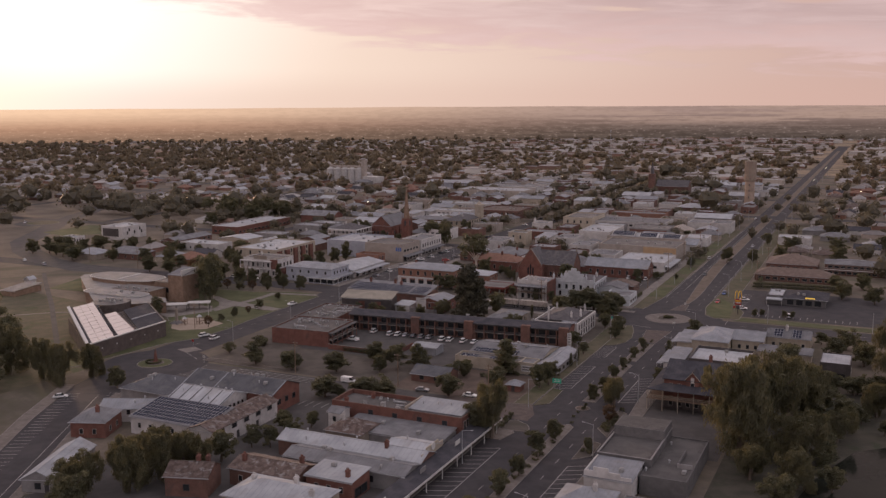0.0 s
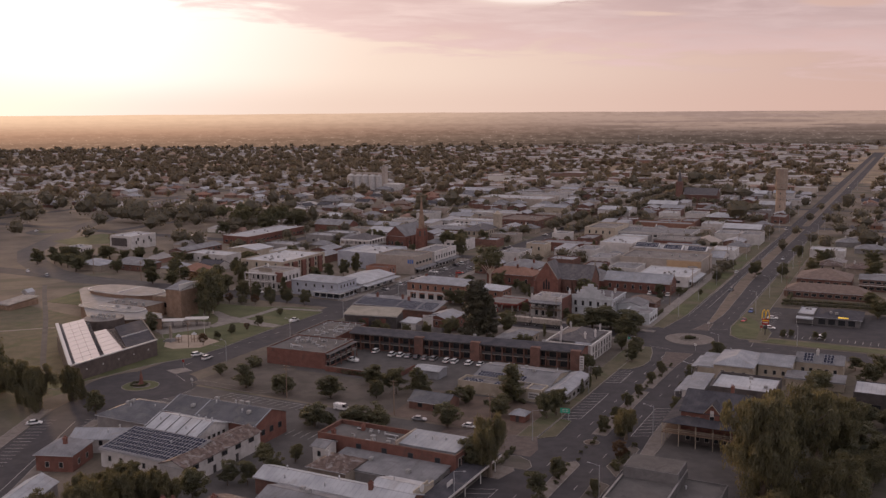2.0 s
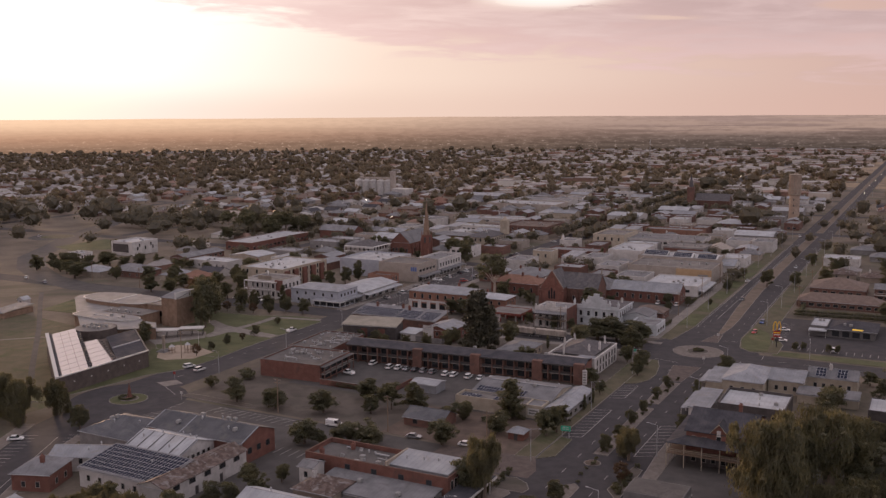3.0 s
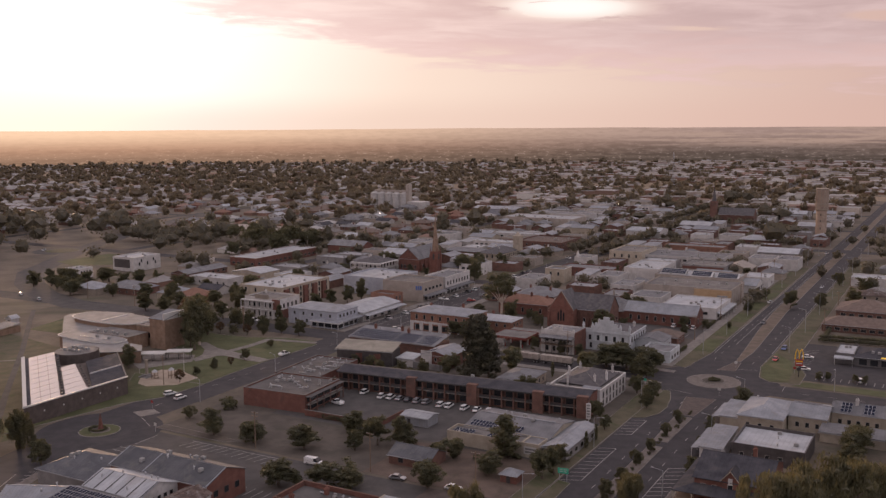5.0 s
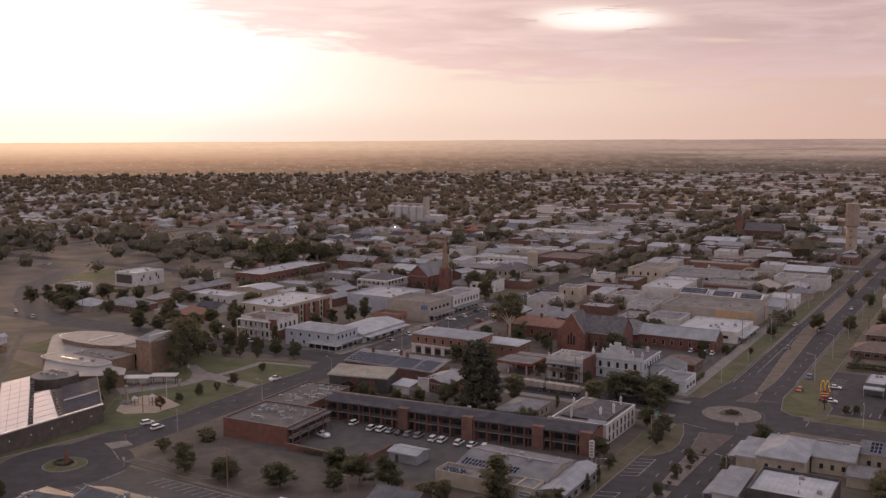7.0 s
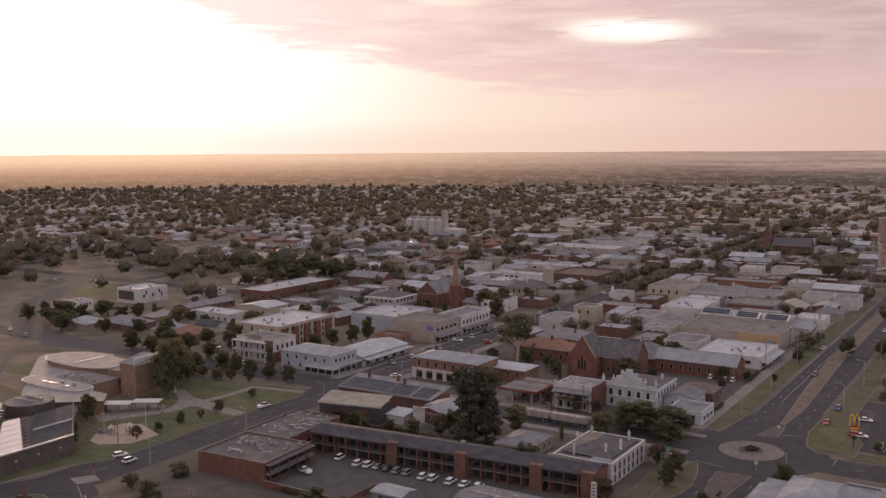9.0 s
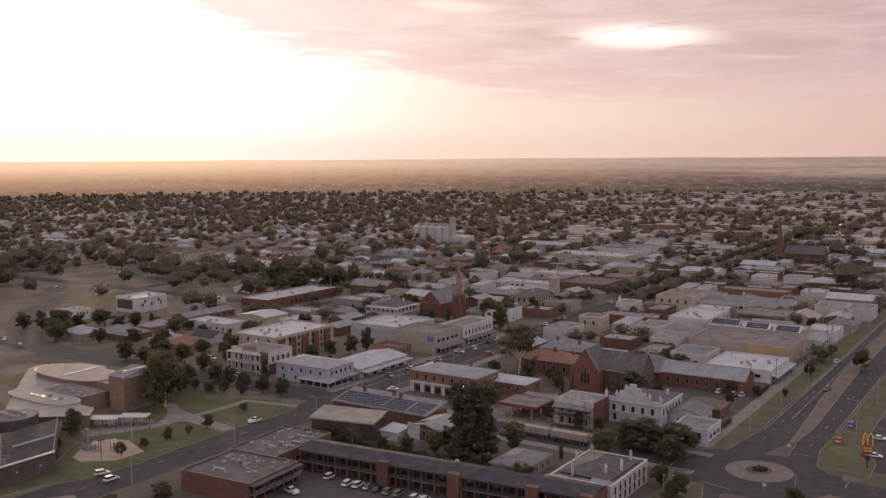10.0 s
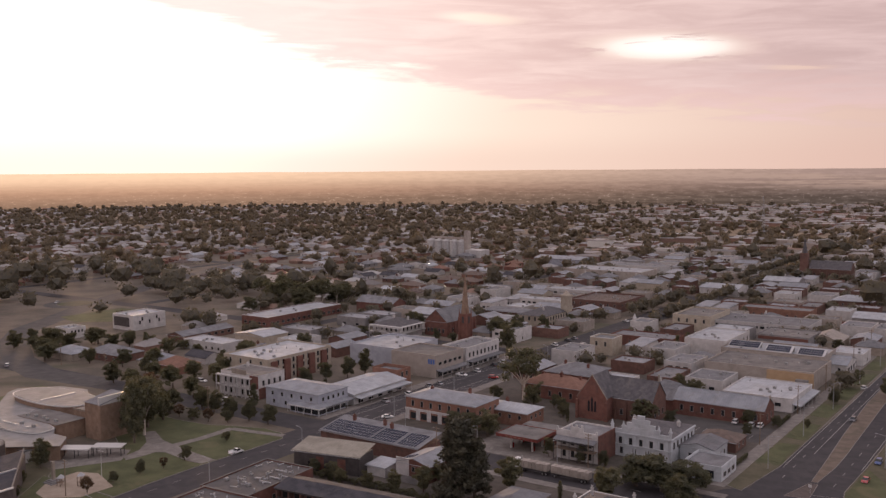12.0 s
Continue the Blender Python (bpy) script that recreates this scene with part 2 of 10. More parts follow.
M["red_dirt"] = material("red_dirt", (0.098, 0.072, 0.058), (0.15, 0.11, 0.088), 0.15, 0.95, stain=(0.075, 0.062, 0.045), stain_scale=0.1, stain_amount=0.8, world_space=True, vary=0)
M["red_paving"] = material("red_paving", (0.088, 0.068, 0.06), (0.128, 0.1, 0.088), 0.5, 0.9, stain=(0.07, 0.06, 0.056), stain_scale=0.3, stain_amount=0.6, world_space=True, vary=0)
M["brick_red"] = material("brick_red", (0.148, 0.066, 0.051), (0.205, 0.096, 0.074), 0.5, 0.9, stain=(0.11, 0.066, 0.056), stain_scale=0.25, stain_amount=0.6, stripes=(2, 0.43))
M["brick_dark"] = material("brick_dark", (0.125, 0.068, 0.053), (0.175, 0.095, 0.075), 0.5, 0.9, stain=(0.095, 0.065, 0.057), stain_scale=0.25, stain_amount=0.6, stripes=(2, 0.43))
M["brick_orange"] = material("brick_orange", (0.205, 0.105, 0.075), (0.27, 0.145, 0.105), 0.5, 0.9, stain=(0.16, 0.095, 0.075), stain_scale=0.25, stain_amount=0.6, stripes=(2, 0.43))
M["white_wall"] = material("white_wall", (0.43, 0.41, 0.395), (0.54, 0.515, 0.5), 0.4, 0.75, stain=(0.33, 0.31, 0.295), stain_scale=0.3, stain_amount=0.5)
M["pale_blue_wall"] = material("pale_blue_wall", (0.40, 0.415, 0.43), (0.50, 0.515, 0.53), 0.4, 0.75, stain=(0.31, 0.315, 0.32), stain_scale=0.3, stain_amount=0.5)
M["cream_wall"] = material("cream_wall", (0.36, 0.31, 0.245), (0.45, 0.39, 0.315), 0.4, 0.8, stain=(0.28, 0.24, 0.19), stain_scale=0.3, stain_amount=0.5)
M["tan_wall"] = material("tan_wall", (0.31, 0.27, 0.235), (0.385, 0.335, 0.295), 0.3, 0.8, stain=(0.24, 0.21, 0.18), stain_scale=0.2, stain_amount=0.5)
M["charcoal_roof"] = material("charcoal_roof", (0.078, 0.08, 0.09), (0.12, 0.12, 0.13), 0.25, 0.72, spec=0.2, stripes=(0, 0.9), stain=(0.15, 0.145, 0.14), stain_scale=0.22, stain_amount=0.6)
M["ochre_wall"] = material("ochre_wall", (0.37, 0.25, 0.145), (0.43, 0.30, 0.18), 0.3, 0.8, stain=(0.33, 0.21, 0.12), stain_scale=0.2, stain_amount=0.4)
M["grey_wall"] = material("grey_wall", (0.2, 0.19, 0.188), (0.27, 0.255, 0.25), 0.4, 0.8, stain=(0.15, 0.14, 0.14), stain_scale=0.25, stain_amount=0.5)
M["blue_wall"] = material("blue_wall", (0.34, 0.35, 0.395), (0.42, 0.435, 0.48), 0.4, 0.75, stain=(0.28, 0.28, 0.31), stain_scale=0.3, stain_amount=0.4)
M["dark_wall"] = material("dark_wall", (0.055, 0.048, 0.048), (0.09, 0.08, 0.078), 0.4, 0.6, stripes=(0, 0.9))
M["stone"] = material("stone", (0.26, 0.22, 0.18), (0.34, 0.29, 0.24), 0.4, 0.9, stain=(0.24, 0.20, 0.165), stain_scale=0.3, stain_amount=0.6)
M["tower_concrete"] = material("tower_concrete", (0.30, 0.225, 0.175), (0.38, 0.295, 0.235), 0.25, 0.9, stain=(0.22, 0.17, 0.14), stain_scale=0.15, stain_amount=0.7)
M["brick_grey"] = material("brick_grey", (0.085, 0.068, 0.062), (0.125, 0.10, 0.09), 0.5, 0.9, stain=(0.07, 0.058, 0.053), stain_scale=0.25, stain_amount=0.6, stripes=(2, 0.43))
M["brick_tan"] = material("brick_tan", (0.22, 0.145, 0.10), (0.29, 0.20, 0.145), 0.5, 0.9, stain=(0.17, 0.12, 0.09), stain_scale=0.25, stain_amount=0.6, stripes=(2, 0.43))
M["pale_membrane"] = material("pale_membrane", (0.19, 0.183, 0.18), (0.26, 0.25, 0.245), 0.2, 0.8, stain=(0.20, 0.19, 0.185), stain_scale=0.18, stain_amount=0.7)
M["zinc"] = material("zinc_sheet", (0.215, 0.223, 0.243), (0.305, 0.313, 0.335), 0.25, 0.62, metal=0.1, spec=0.3, stripes=(0, 0.9), stain=(0.23, 0.215, 0.205), stain_scale=0.2, stain_amount=0.5)
M["white_roof"] = material("white_roof", (0.305, 0.315, 0.335), (0.42, 0.43, 0.45), 0.2, 0.68, spec=0.25, stripes=(0, 1.4), stain=(0.28, 0.265, 0.255), stain_scale=0.15, stain_amount=0.5)
M["grey_roof"] = material("grey_roof", (0.15, 0.15, 0.158), (0.22, 0.217, 0.225), 0.25, 0.74, spec=0.2, stripes=(0, 1.0), stain=(0.115, 0.108, 0.105), stain_scale=0.2, stain_amount=0.5)
M["fascia_red"] = material("fascia_red", (0.14, 0.032, 0.026), (0.19, 0.045, 0.036), 0.8, 0.6)
M["tan_roof"] = material("tan_roof", (0.25, 0.225, 0.185), (0.33, 0.30, 0.25), 0.25, 0.74, spec=0.2, stripes=(0, 1.0), stain=(0.2, 0.18, 0.15), stain_scale=0.2, stain_amount=0.5)
M["dark_roof"] = material("dark_roof", (0.045, 0.045, 0.053), (0.075, 0.072, 0.081), 0.3, 0.8, spec=0.12, stripes=(0, 1.0), stain=(0.10, 0.094, 0.092), stain_scale=0.2, stain_amount=0.5)
M["rust_roof"] = material("rust_roof", (0.075, 0.05, 0.042), (0.135, 0.098, 0.084), 0.7, 0.8, stripes=(0, 0.8), stain=(0.23, 0.215, 0.21), stain_scale=0.55, stain_amount=0.85, contrast=(0.4, 0.6))
M["tile_red"] = material("tile_red", (0.17, 0.09, 0.065), (0.23, 0.125, 0.09), 0.6, 0.85, stripes=(2, 0.35), stain=(0.22, 0.12, 0.09), stain_scale=0.3, stain_amount=0.6)
M["tile_brown"] = material("tile_brown", (0.13, 0.095, 0.08), (0.19, 0.14, 0.115), 0.6, 0.85, stripes=(2, 0.35), stain=(0.10, 0.085, 0.075), stain_scale=0.3, stain_amount=0.6)
M["slate"] = material("slate", (0.085, 0.08, 0.085), (0.13, 0.12, 0.125), 0.6, 0.78, spec=0.25, stripes=(2, 0.4), stain=(0.18, 0.16, 0.15), stain_scale=0.3, stain_amount=0.5)
M["membrane"] = material("membrane_roof", (0.135, 0.125, 0.12), (0.205, 0.19, 0.18), 0.2, 0.9, stain=(0.09, 0.083, 0.08), stain_scale=0.18, stain_amount=0.8)
M["dark_membrane"] = material("dark_membrane_roof", (0.085, 0.079, 0.077), (0.125, 0.115, 0.111), 0.2, 0.9, stain=(0.065, 0.06, 0.059), stain_scale=0.18, stain_amount=0.8)
M["slab_wall"] = material("slab_wall", (0.11, 0.104, 0.103), (0.155, 0.147, 0.144), 0.4, 0.85, stain=(0.085, 0.08, 0.08), stain_scale=0.25, stain_amount=0.5)
M["metal"] = plain("galvanised_metal", (0.42, 0.42, 0.43), 0.68, 0.25, 0.3)
M["unit_grey"] = plain("unit_grey", (0.30, 0.295, 0.29), 0.6, 0.0, 0.3, vary=0.25)
M["white_paint"] = plain("white_paint", (0.56, 0.54, 0.52), 0.5)
M["window_trim"] = plain("window_trim", (0.34, 0.31, 0.285), 0.6)
M["dark_frame"] = plain("dark_frame", (0.05, 0.045, 0.045), 0.5)
M["timber"] = plain("weathered_timber", (0.22, 0.155, 0.11), 0.85)
M["glass"] = plain("window_glass", (0.025, 0.028, 0.032), 0.08, 0.0, 0.8)
M["roof_glass"] = plain("roof_glazing", (0.62, 0.59, 0.58), 0.24, 0.45, 0.6)
M["solar"] = material("solar_cells", (0.012, 0.016, 0.035), (0.022, 0.027, 0.05), 0.8, 0.55, spec=0.05, bump=0, vary=0.2)
M["red"] = plain("red_paint", (0.32, 0.035, 0.03), 0.6)
M["yellow"] = plain("yellow_paint", (0.80, 0.47, 0.03), 0.45)
M["sign_green"] = plain("sign_green", (0.05, 0.40, 0.26), 0.5)
M["sign_blue"] = plain("sign_blue", (0.06, 0.13, 0.38), 0.5)
M["tyre"] = plain("tyre_rubber", (0.02, 0.02, 0.02), 0.85)
M["rim"] = plain("wheel_rim", (0.45, 0.45, 0.46), 0.35, 0.8)
M["car_white"] = plain("car_white", (0.78, 0.77, 0.76), 0.3, 0, 0.5, 0.6)
M["car_silver"] = plain("car_silver", (0.42, 0.42, 0.44), 0.3, 0.6, 0.5, 0.6)
M["car_dark"] = plain("car_charcoal", (0.05, 0.05, 0.058), 0.3, 0.2, 0.5, 0.6)
M["car_red"] = plain("car_red", (0.42, 0.03, 0.025), 0.3, 0.0, 0.5, 0.6)
M["car_blue"] = plain("car_blue", (0.04, 0.08, 0.24), 0.3, 0.2, 0.5, 0.6)
M["headlight"] = plain("headlight", (0.7, 0.7, 0.7), 0.15, 0.2)
M["taillight"] = plain("taillight", (0.35, 0.02, 0.02), 0.25)
M["lit_lamp"] = plain("lit_lamp", (0.9, 0.8, 0.65), 0.4, emit=((1.0, 0.8, 0.55), 14.0))
M["bark"] = material("bark", (0.11, 0.085, 0.065), (0.19, 0.15, 0.12), 1.2, 0.95)
M["pale_bark"] = material("pale_bark", (0.36, 0.30, 0.25), (0.50, 0.43, 0.37), 0.8, 0.85, stain=(0.22, 0.17, 0.14), stain_scale=0.6, stain_amount=0.7)
M["leaf_dark"] = leaf_material("leaf_dark", (0.078, 0.08, 0.052), (0.132, 0.128, 0.084))
M["leaf_mid"] = leaf_material("leaf_mid", (0.084, 0.086, 0.054), (0.148, 0.142, 0.092))
M["leaf_olive"] = leaf_material("leaf_olive", (0.098, 0.095, 0.063), (0.165, 0.156, 0.102), 0.46)
# paled leaf copy for the far trees: distance haze put into the colour
M["leaf_far_hazed"] = leaf_material("leaf_far_hazed", (0.135, 0.113, 0.085), (0.205, 0.172, 0.13), 0.5)
M["leaf_pine"] = leaf_material("leaf_pine", (0.048, 0.046, 0.034), (0.082, 0.077, 0.056), 0.15)
M["leaf_town"] = leaf_material("leaf_town", (0.084, 0.077, 0.06), (0.148, 0.134, 0.104))
M["leaf_red"] = leaf_material("leaf_autumn", (0.085, 0.055, 0.035), (0.13, 0.085, 0.055))
M["water"] = material("river_water", (0.016, 0.018, 0.014), (0.026, 0.027, 0.021), 0.05, 0.12, fine=0.5, bump=0.02, world_space=True, vary=0, spec=0.22)
M["water"].node_tree.nodes["Principled BSDF"].inputs["IOR"].default_value = 1.18
M["median"] = material("median_soil", (0.125, 0.097, 0.075), (0.18, 0.14, 0.11), 0.3, 0.95, stain=(0.09, 0.08, 0.05), stain_scale=0.12, stain_amount=0.6, world_space=True, vary=0)
M["bank"] = material("bank_soil", (0.045, 0.042, 0.03), (0.075, 0.066, 0.05), 0.2, 0.95, stain=(0.035, 0.042, 0.02), stain_scale=0.1, stain_amount=0.8, world_space=True, vary=0)
M["dry_plain"] = material("dry_plain", (0.21, 0.16, 0.11), (0.33, 0.25, 0.17), 0.008, 0.95, fine=0.08, fine_amount=0.5, stain=(0.13, 0.11, 0.07), stain_scale=0.006, stain_amount=0.8, world_space=True, vary=0, bump=0.0)
M["far_roofs"] = island_material("far_roofs", [(0.34, 0.32, 0.31), (0.21, 0.195, 0.19), (0.27, 0.25, 0.24), (0.17, 0.155, 0.15), (0.36, 0.345, 0.33), (0.23, 0.145, 0.11), (0.20, 0.175, 0.165), (0.29, 0.275, 0.265)], 0.6, 0.25)
M["far_walls"] = island_material("far_walls", [(0.480, 0.427, 0.375), (0.270, 0.158, 0.120), (0.600, 0.570, 0.532), (0.390, 0.330, 0.285), (0.225, 0.143, 0.112)], 0.85)


def horizon_material():
    """Far plains with haze painted into the glow: tree belts and paddocks as faint streaks, brighter towards the dawn.
    """
    m = bpy.data.materials.new("painted_haze_horizon")
    m.use_nodes = True
    n = Nodes(m.node_tree)
    p = m.node_tree.nodes["Principled BSDF"]
    geo = n.put("ShaderNodeNewGeometry")
    sp = n.put("ShaderNodeSeparateXYZ")
    n.plug(sp.inputs[0], geo.outputs["Position"])
    az = n.mul(n.math("ARCTAN2", sp.outputs[0], sp.outputs[1]), DEG)
    z = sp.outputs[2]
    cb = n.put("ShaderNodeCombineXYZ")
    n.plug(cb.inputs[0], n.mul(az, 0.10))
    n.plug(cb.inputs[1], n.mul(z, 0.085))
    belts = n.noise(cb.outputs[0], 1.0, 5.0, 0.6)
    cb2 = n.put("ShaderNodeCombineXYZ")
    n.plug(cb2.inputs[0], n.mul(az, 1.3))
    n.plug(cb2.inputs[1], n.mul(z, 0.17))
    fine = n.noise(cb2.outputs[0], 1.0, 4.0, 0.65)
    # haze and dawn glow go into the emission colour, by height and bearing
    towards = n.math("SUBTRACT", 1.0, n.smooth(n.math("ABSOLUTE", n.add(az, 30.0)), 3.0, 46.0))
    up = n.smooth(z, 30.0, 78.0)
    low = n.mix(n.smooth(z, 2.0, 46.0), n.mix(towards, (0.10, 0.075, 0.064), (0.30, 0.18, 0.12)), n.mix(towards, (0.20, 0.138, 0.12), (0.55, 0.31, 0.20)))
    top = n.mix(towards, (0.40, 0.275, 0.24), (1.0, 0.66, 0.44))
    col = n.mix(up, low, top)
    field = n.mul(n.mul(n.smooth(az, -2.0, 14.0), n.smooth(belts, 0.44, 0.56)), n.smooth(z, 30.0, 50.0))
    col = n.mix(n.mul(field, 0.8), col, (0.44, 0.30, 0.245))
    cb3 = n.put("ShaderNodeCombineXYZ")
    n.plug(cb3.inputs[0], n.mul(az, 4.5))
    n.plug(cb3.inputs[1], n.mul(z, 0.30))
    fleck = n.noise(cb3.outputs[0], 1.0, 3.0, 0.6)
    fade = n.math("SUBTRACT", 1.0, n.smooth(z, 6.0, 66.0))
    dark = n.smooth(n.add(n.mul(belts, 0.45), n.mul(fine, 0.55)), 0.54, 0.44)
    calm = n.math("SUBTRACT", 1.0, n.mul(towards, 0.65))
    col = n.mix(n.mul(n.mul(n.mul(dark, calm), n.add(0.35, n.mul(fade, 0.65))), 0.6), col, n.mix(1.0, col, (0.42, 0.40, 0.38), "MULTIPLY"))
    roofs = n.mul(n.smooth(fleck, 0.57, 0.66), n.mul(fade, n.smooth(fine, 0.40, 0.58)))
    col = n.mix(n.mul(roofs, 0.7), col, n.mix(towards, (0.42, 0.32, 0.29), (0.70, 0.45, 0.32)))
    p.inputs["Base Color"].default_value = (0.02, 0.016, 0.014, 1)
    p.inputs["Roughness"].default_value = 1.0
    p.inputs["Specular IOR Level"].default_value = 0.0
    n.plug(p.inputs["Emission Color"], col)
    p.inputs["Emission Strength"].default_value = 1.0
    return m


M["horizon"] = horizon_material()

# ---------------------------------------------------------------- building blocks
GRID = -25.0                       # turn of the street grid
GU = Vector((math.cos(radians(GRID)), math.sin(radians(GRID)), 0))
GV = Vector((-math.sin(radians(GRID)), math.cos(radians(GRID)), 0))
GO = Vector((97.3, 400.2, 0))      # middle of the main roundabout


def at(u, v, z=0.0):
    """World place of a point of the street plan: u across the main road, v along it."""
    return GO + GU * u + GV * v + Vector((0, 0, z))


def gpose(u, v, z=0.0, turn=0.0):
    p = at(u, v, z)
    return pose(p.x, p.y, p.z, 0, 0, GRID + turn)


def part(name, bm, mat, parent=None, label=""):
    me = bpy.data.meshes.new(name)
    bm.normal_update()
    bm.to_mesh(me)
    bm.free()
    me.materials.append(M[mat] if isinstance(mat, str) else mat)
    ob = new(name, me)
    if parent:
        ob.parent = parent
    if label:
        tagged(ob, label)
    return ob


def shared(name, me, parent, m):
    ob = new(name, me)
    ob.parent = parent
    ob.matrix_local = m
    return ob


def root(name, m, label, category, group="", kind=""):
    ob = new(name)
    ob.empty_display_size = 0.5
    ob.matrix_world = m
    return tagged(ob, label, category, group, kind)


def add_box(bm, x0, y0, z0, x1, y1, z1, bevel=0.0):
    """A box between two corners, with small bevels where asked."""
    r = bmesh.ops.create_cube(bm, size=1)
    vs = r["verts"]
    bmesh.ops.transform(bm, matrix=Matrix.Translation(((x0 + x1) / 2, (y0 + y1) / 2, (z0 + z1) / 2)) @ Matrix.Diagonal((x1 - x0, y1 - y0, z1 - z0, 1)), verts=vs)
    if bevel:
        es = list({e for v in vs for e in v.link_edges})
        bmesh.ops.bevel(bm, geom=es, offset=bevel, segments=1, affect="EDGES")
    return vs


def add_tube(bm, x, y, z0, z1, r0, r1=None, sides=10, caps=True):
    r1 = r0 if r1 is None else r1
    r = bmesh.ops.create_cone(bm, segments=sides, radius1=r0, radius2=max(r1, 0.001), depth=z1 - z0, cap_ends=caps)
    bmesh.ops.translate(bm, vec=(x, y, (z0 + z1) / 2), verts=r["verts"])
    return r["verts"]


def add_prism(bm, outline, z0, z1):
    """An upright block over an outline of (x, y)."""
    low = [bm.verts.new((x, y, z0)) for x, y in outline]
    top = [bm.verts.new((x, y, z1)) for x, y in outline]
    bm.faces.new(top)
    bm.faces.new(low[::-1])
    n = len(outline)
    for i in range(n):
        bm.faces.new((low[i], low[(i + 1) % n], top[(i + 1) % n], top[i]))


def add_slab(bm, pts, thick):
    """A sheet through four or three points, thick metres deep (downwards)."""
    top = [bm.verts.new(p) for p in pts]
    low = [bm.verts.new((p[0], p[1], p[2] - thick)) for p in pts]
    bm.faces.new(top)
    bm.faces.new(low[::-1])
    n = len(pts)
    for i in range(n):
        bm.faces.new((low[i], low[(i + 1) % n], top[(i + 1) % n], top[i]))


def bm_box(*a, bevel=0.0):
    bm = bmesh.new()
    add_box(bm, *a, bevel=bevel)
    return bm


# ---------------------------------------------------------------- windows, shared by all buildings
def window_meshes(w, h, frame_mat, bars=1):
    """A frame ring, and a pane for it; the third mesh is both in one, for buildings far off."""
    t = 0.09

    def ring(bm):
        o = [(-w / 2 - t, -t), (w / 2 + t, -t), (w / 2 + t, h + t), (-w / 2 - t, h + t)]
        i_ = [(-w / 2, 0), (w / 2, 0), (w / 2, h), (-w / 2, h)]
        of = [bm.verts.new((x, -0.09, z)) for x, z in o]
        nf = [bm.verts.new((x, -0.09, z)) for x, z in i_]
        ob = [bm.verts.new((x, 0.02, z)) for x, z in o]
        nb = [bm.verts.new((x, 0.02, z)) for x, z in i_]
        for k in range(4):
            q = (k + 1) % 4
            bm.faces.new((of[k], of[q], nf[q], nf[k]))
            bm.faces.new((of[q], of[k], ob[k], ob[q]))
            bm.faces.new((nf[k], nf[q], nb[q], nb[k]))

    bm = bmesh.new()
    ring(bm)
    f = bpy.data.meshes.new("window")
    bm.to_mesh(f)
    f.materials.append(M[frame_mat])
    n0 = len(bm.faces)
    add_box(bm, -w / 2, -0.03, 0, w / 2, 0.01, h)
    for k, face in enumerate(bm.faces):
        face.material_index = 0 if k < n0 else 1
    both = bpy.data.meshes.new("window")
    bm.to_mesh(both)
    bm.free()
    both.materials.append(M[frame_mat])
    both.materials.append(M["glass"])
    bm = bm_box(-w / 2, -0.03, 0, w / 2, 0.01, h)
    g = bpy.data.meshes.new("pane")
    bm.to_mesh(g)
    bm.free()
    g.materials.append(M["glass"])
    return f, g, both


WINDOWS = {
    "small": window_meshes(1.0, 1.4, "window_trim"),
    "tall": window_meshes(1.1, 2.1, "window_trim"),
    "wide": window_meshes(2.2, 1.3, "window_trim", 2),
    "shop": window_meshes(2.6, 2.1, "dark_frame", 2),
    "dark": window_meshes(1.4, 1.5, "dark_frame"),
}
SIDES = {"front": (0, -1, 0), "right": (1, 0, 90), "back": (0, 1, 180), "left": (-1, 0, -90)}


def put_windows(parent, w, d, side, count, kind, z, margin=1.2, skip=(), lite=False):
    sx, sy, turn = SIDES[side]
    length = w if side in ("front", "back") else d
    for i in range(count):
        if i in skip:
            continue
        s = -length / 2 + margin + (length - 2 * margin) * (i + 0.5) / count
        c = Matrix.Rotation(radians(turn), 4, "Z") @ Vector((s, 0, 0))
        x, y = c.x + sx * w / 2, c.y + sy * d / 2
        ob = shared("window", WINDOWS[kind][2 if lite else 0], parent, pose(x + sx * 0.01, y + sy * 0.01, z, 0, 0, turn))
        if not lite:
            shared("pane", WINDOWS[kind][1], ob, Matrix.Identity(4))


def door_mesh():
    bm = bmesh.new()
    add_box(bm, -0.55, -0.06, 0, 0.55, 0.02, 2.1, 0.02)
    add_box(bm, 0.36, -0.12, 1.0, 0.44, -0.06, 1.12)
    me = bpy.data.meshes.new("door")
    bm.to_mesh(me)
    bm.free()
    me.materials.append(M["dark_frame"])
    return me


DOOR = door_mesh()


def panel_mesh():
    bm = bm_box(-0.5, -0.83, 0, 0.5, 0.83, 0.04)
    add_box(bm, -0.44, -0.77, 0.04, 0.44, 0.77, 0.05)
    me = bpy.data.meshes.new("solar_panel")
    bm.to_mesh(me)
    bm.free()
    me.materials.append(M["metal"])
    me.materials.append(M["solar"])
    for f in me.polygons:
        if f.center.z > 0.045:
            f.material_index = 1
    return me


PANEL = panel_mesh()


def aircon_mesh():
    bm = bmesh.new()
    add_box(bm, -0.62, -0.5, 0.12, 0.62, 0.5, 0.95, 0.05)
    add_box(bm, -0.55, -0.45, 0, -0.4, 0.45, 0.12)
    add_box(bm, 0.4, -0.45, 0, 0.55, 0.45, 0.12)
    add_tube(bm, 0, 0, 0.95, 1.06, 0.36, 0.32, 12)
    me = bpy.data.meshes.new("air_unit")
    bm.to_mesh(me)
    bm.free()
    me.materials.append(M["unit_grey"])
    return me


AIRCON = aircon_mesh()


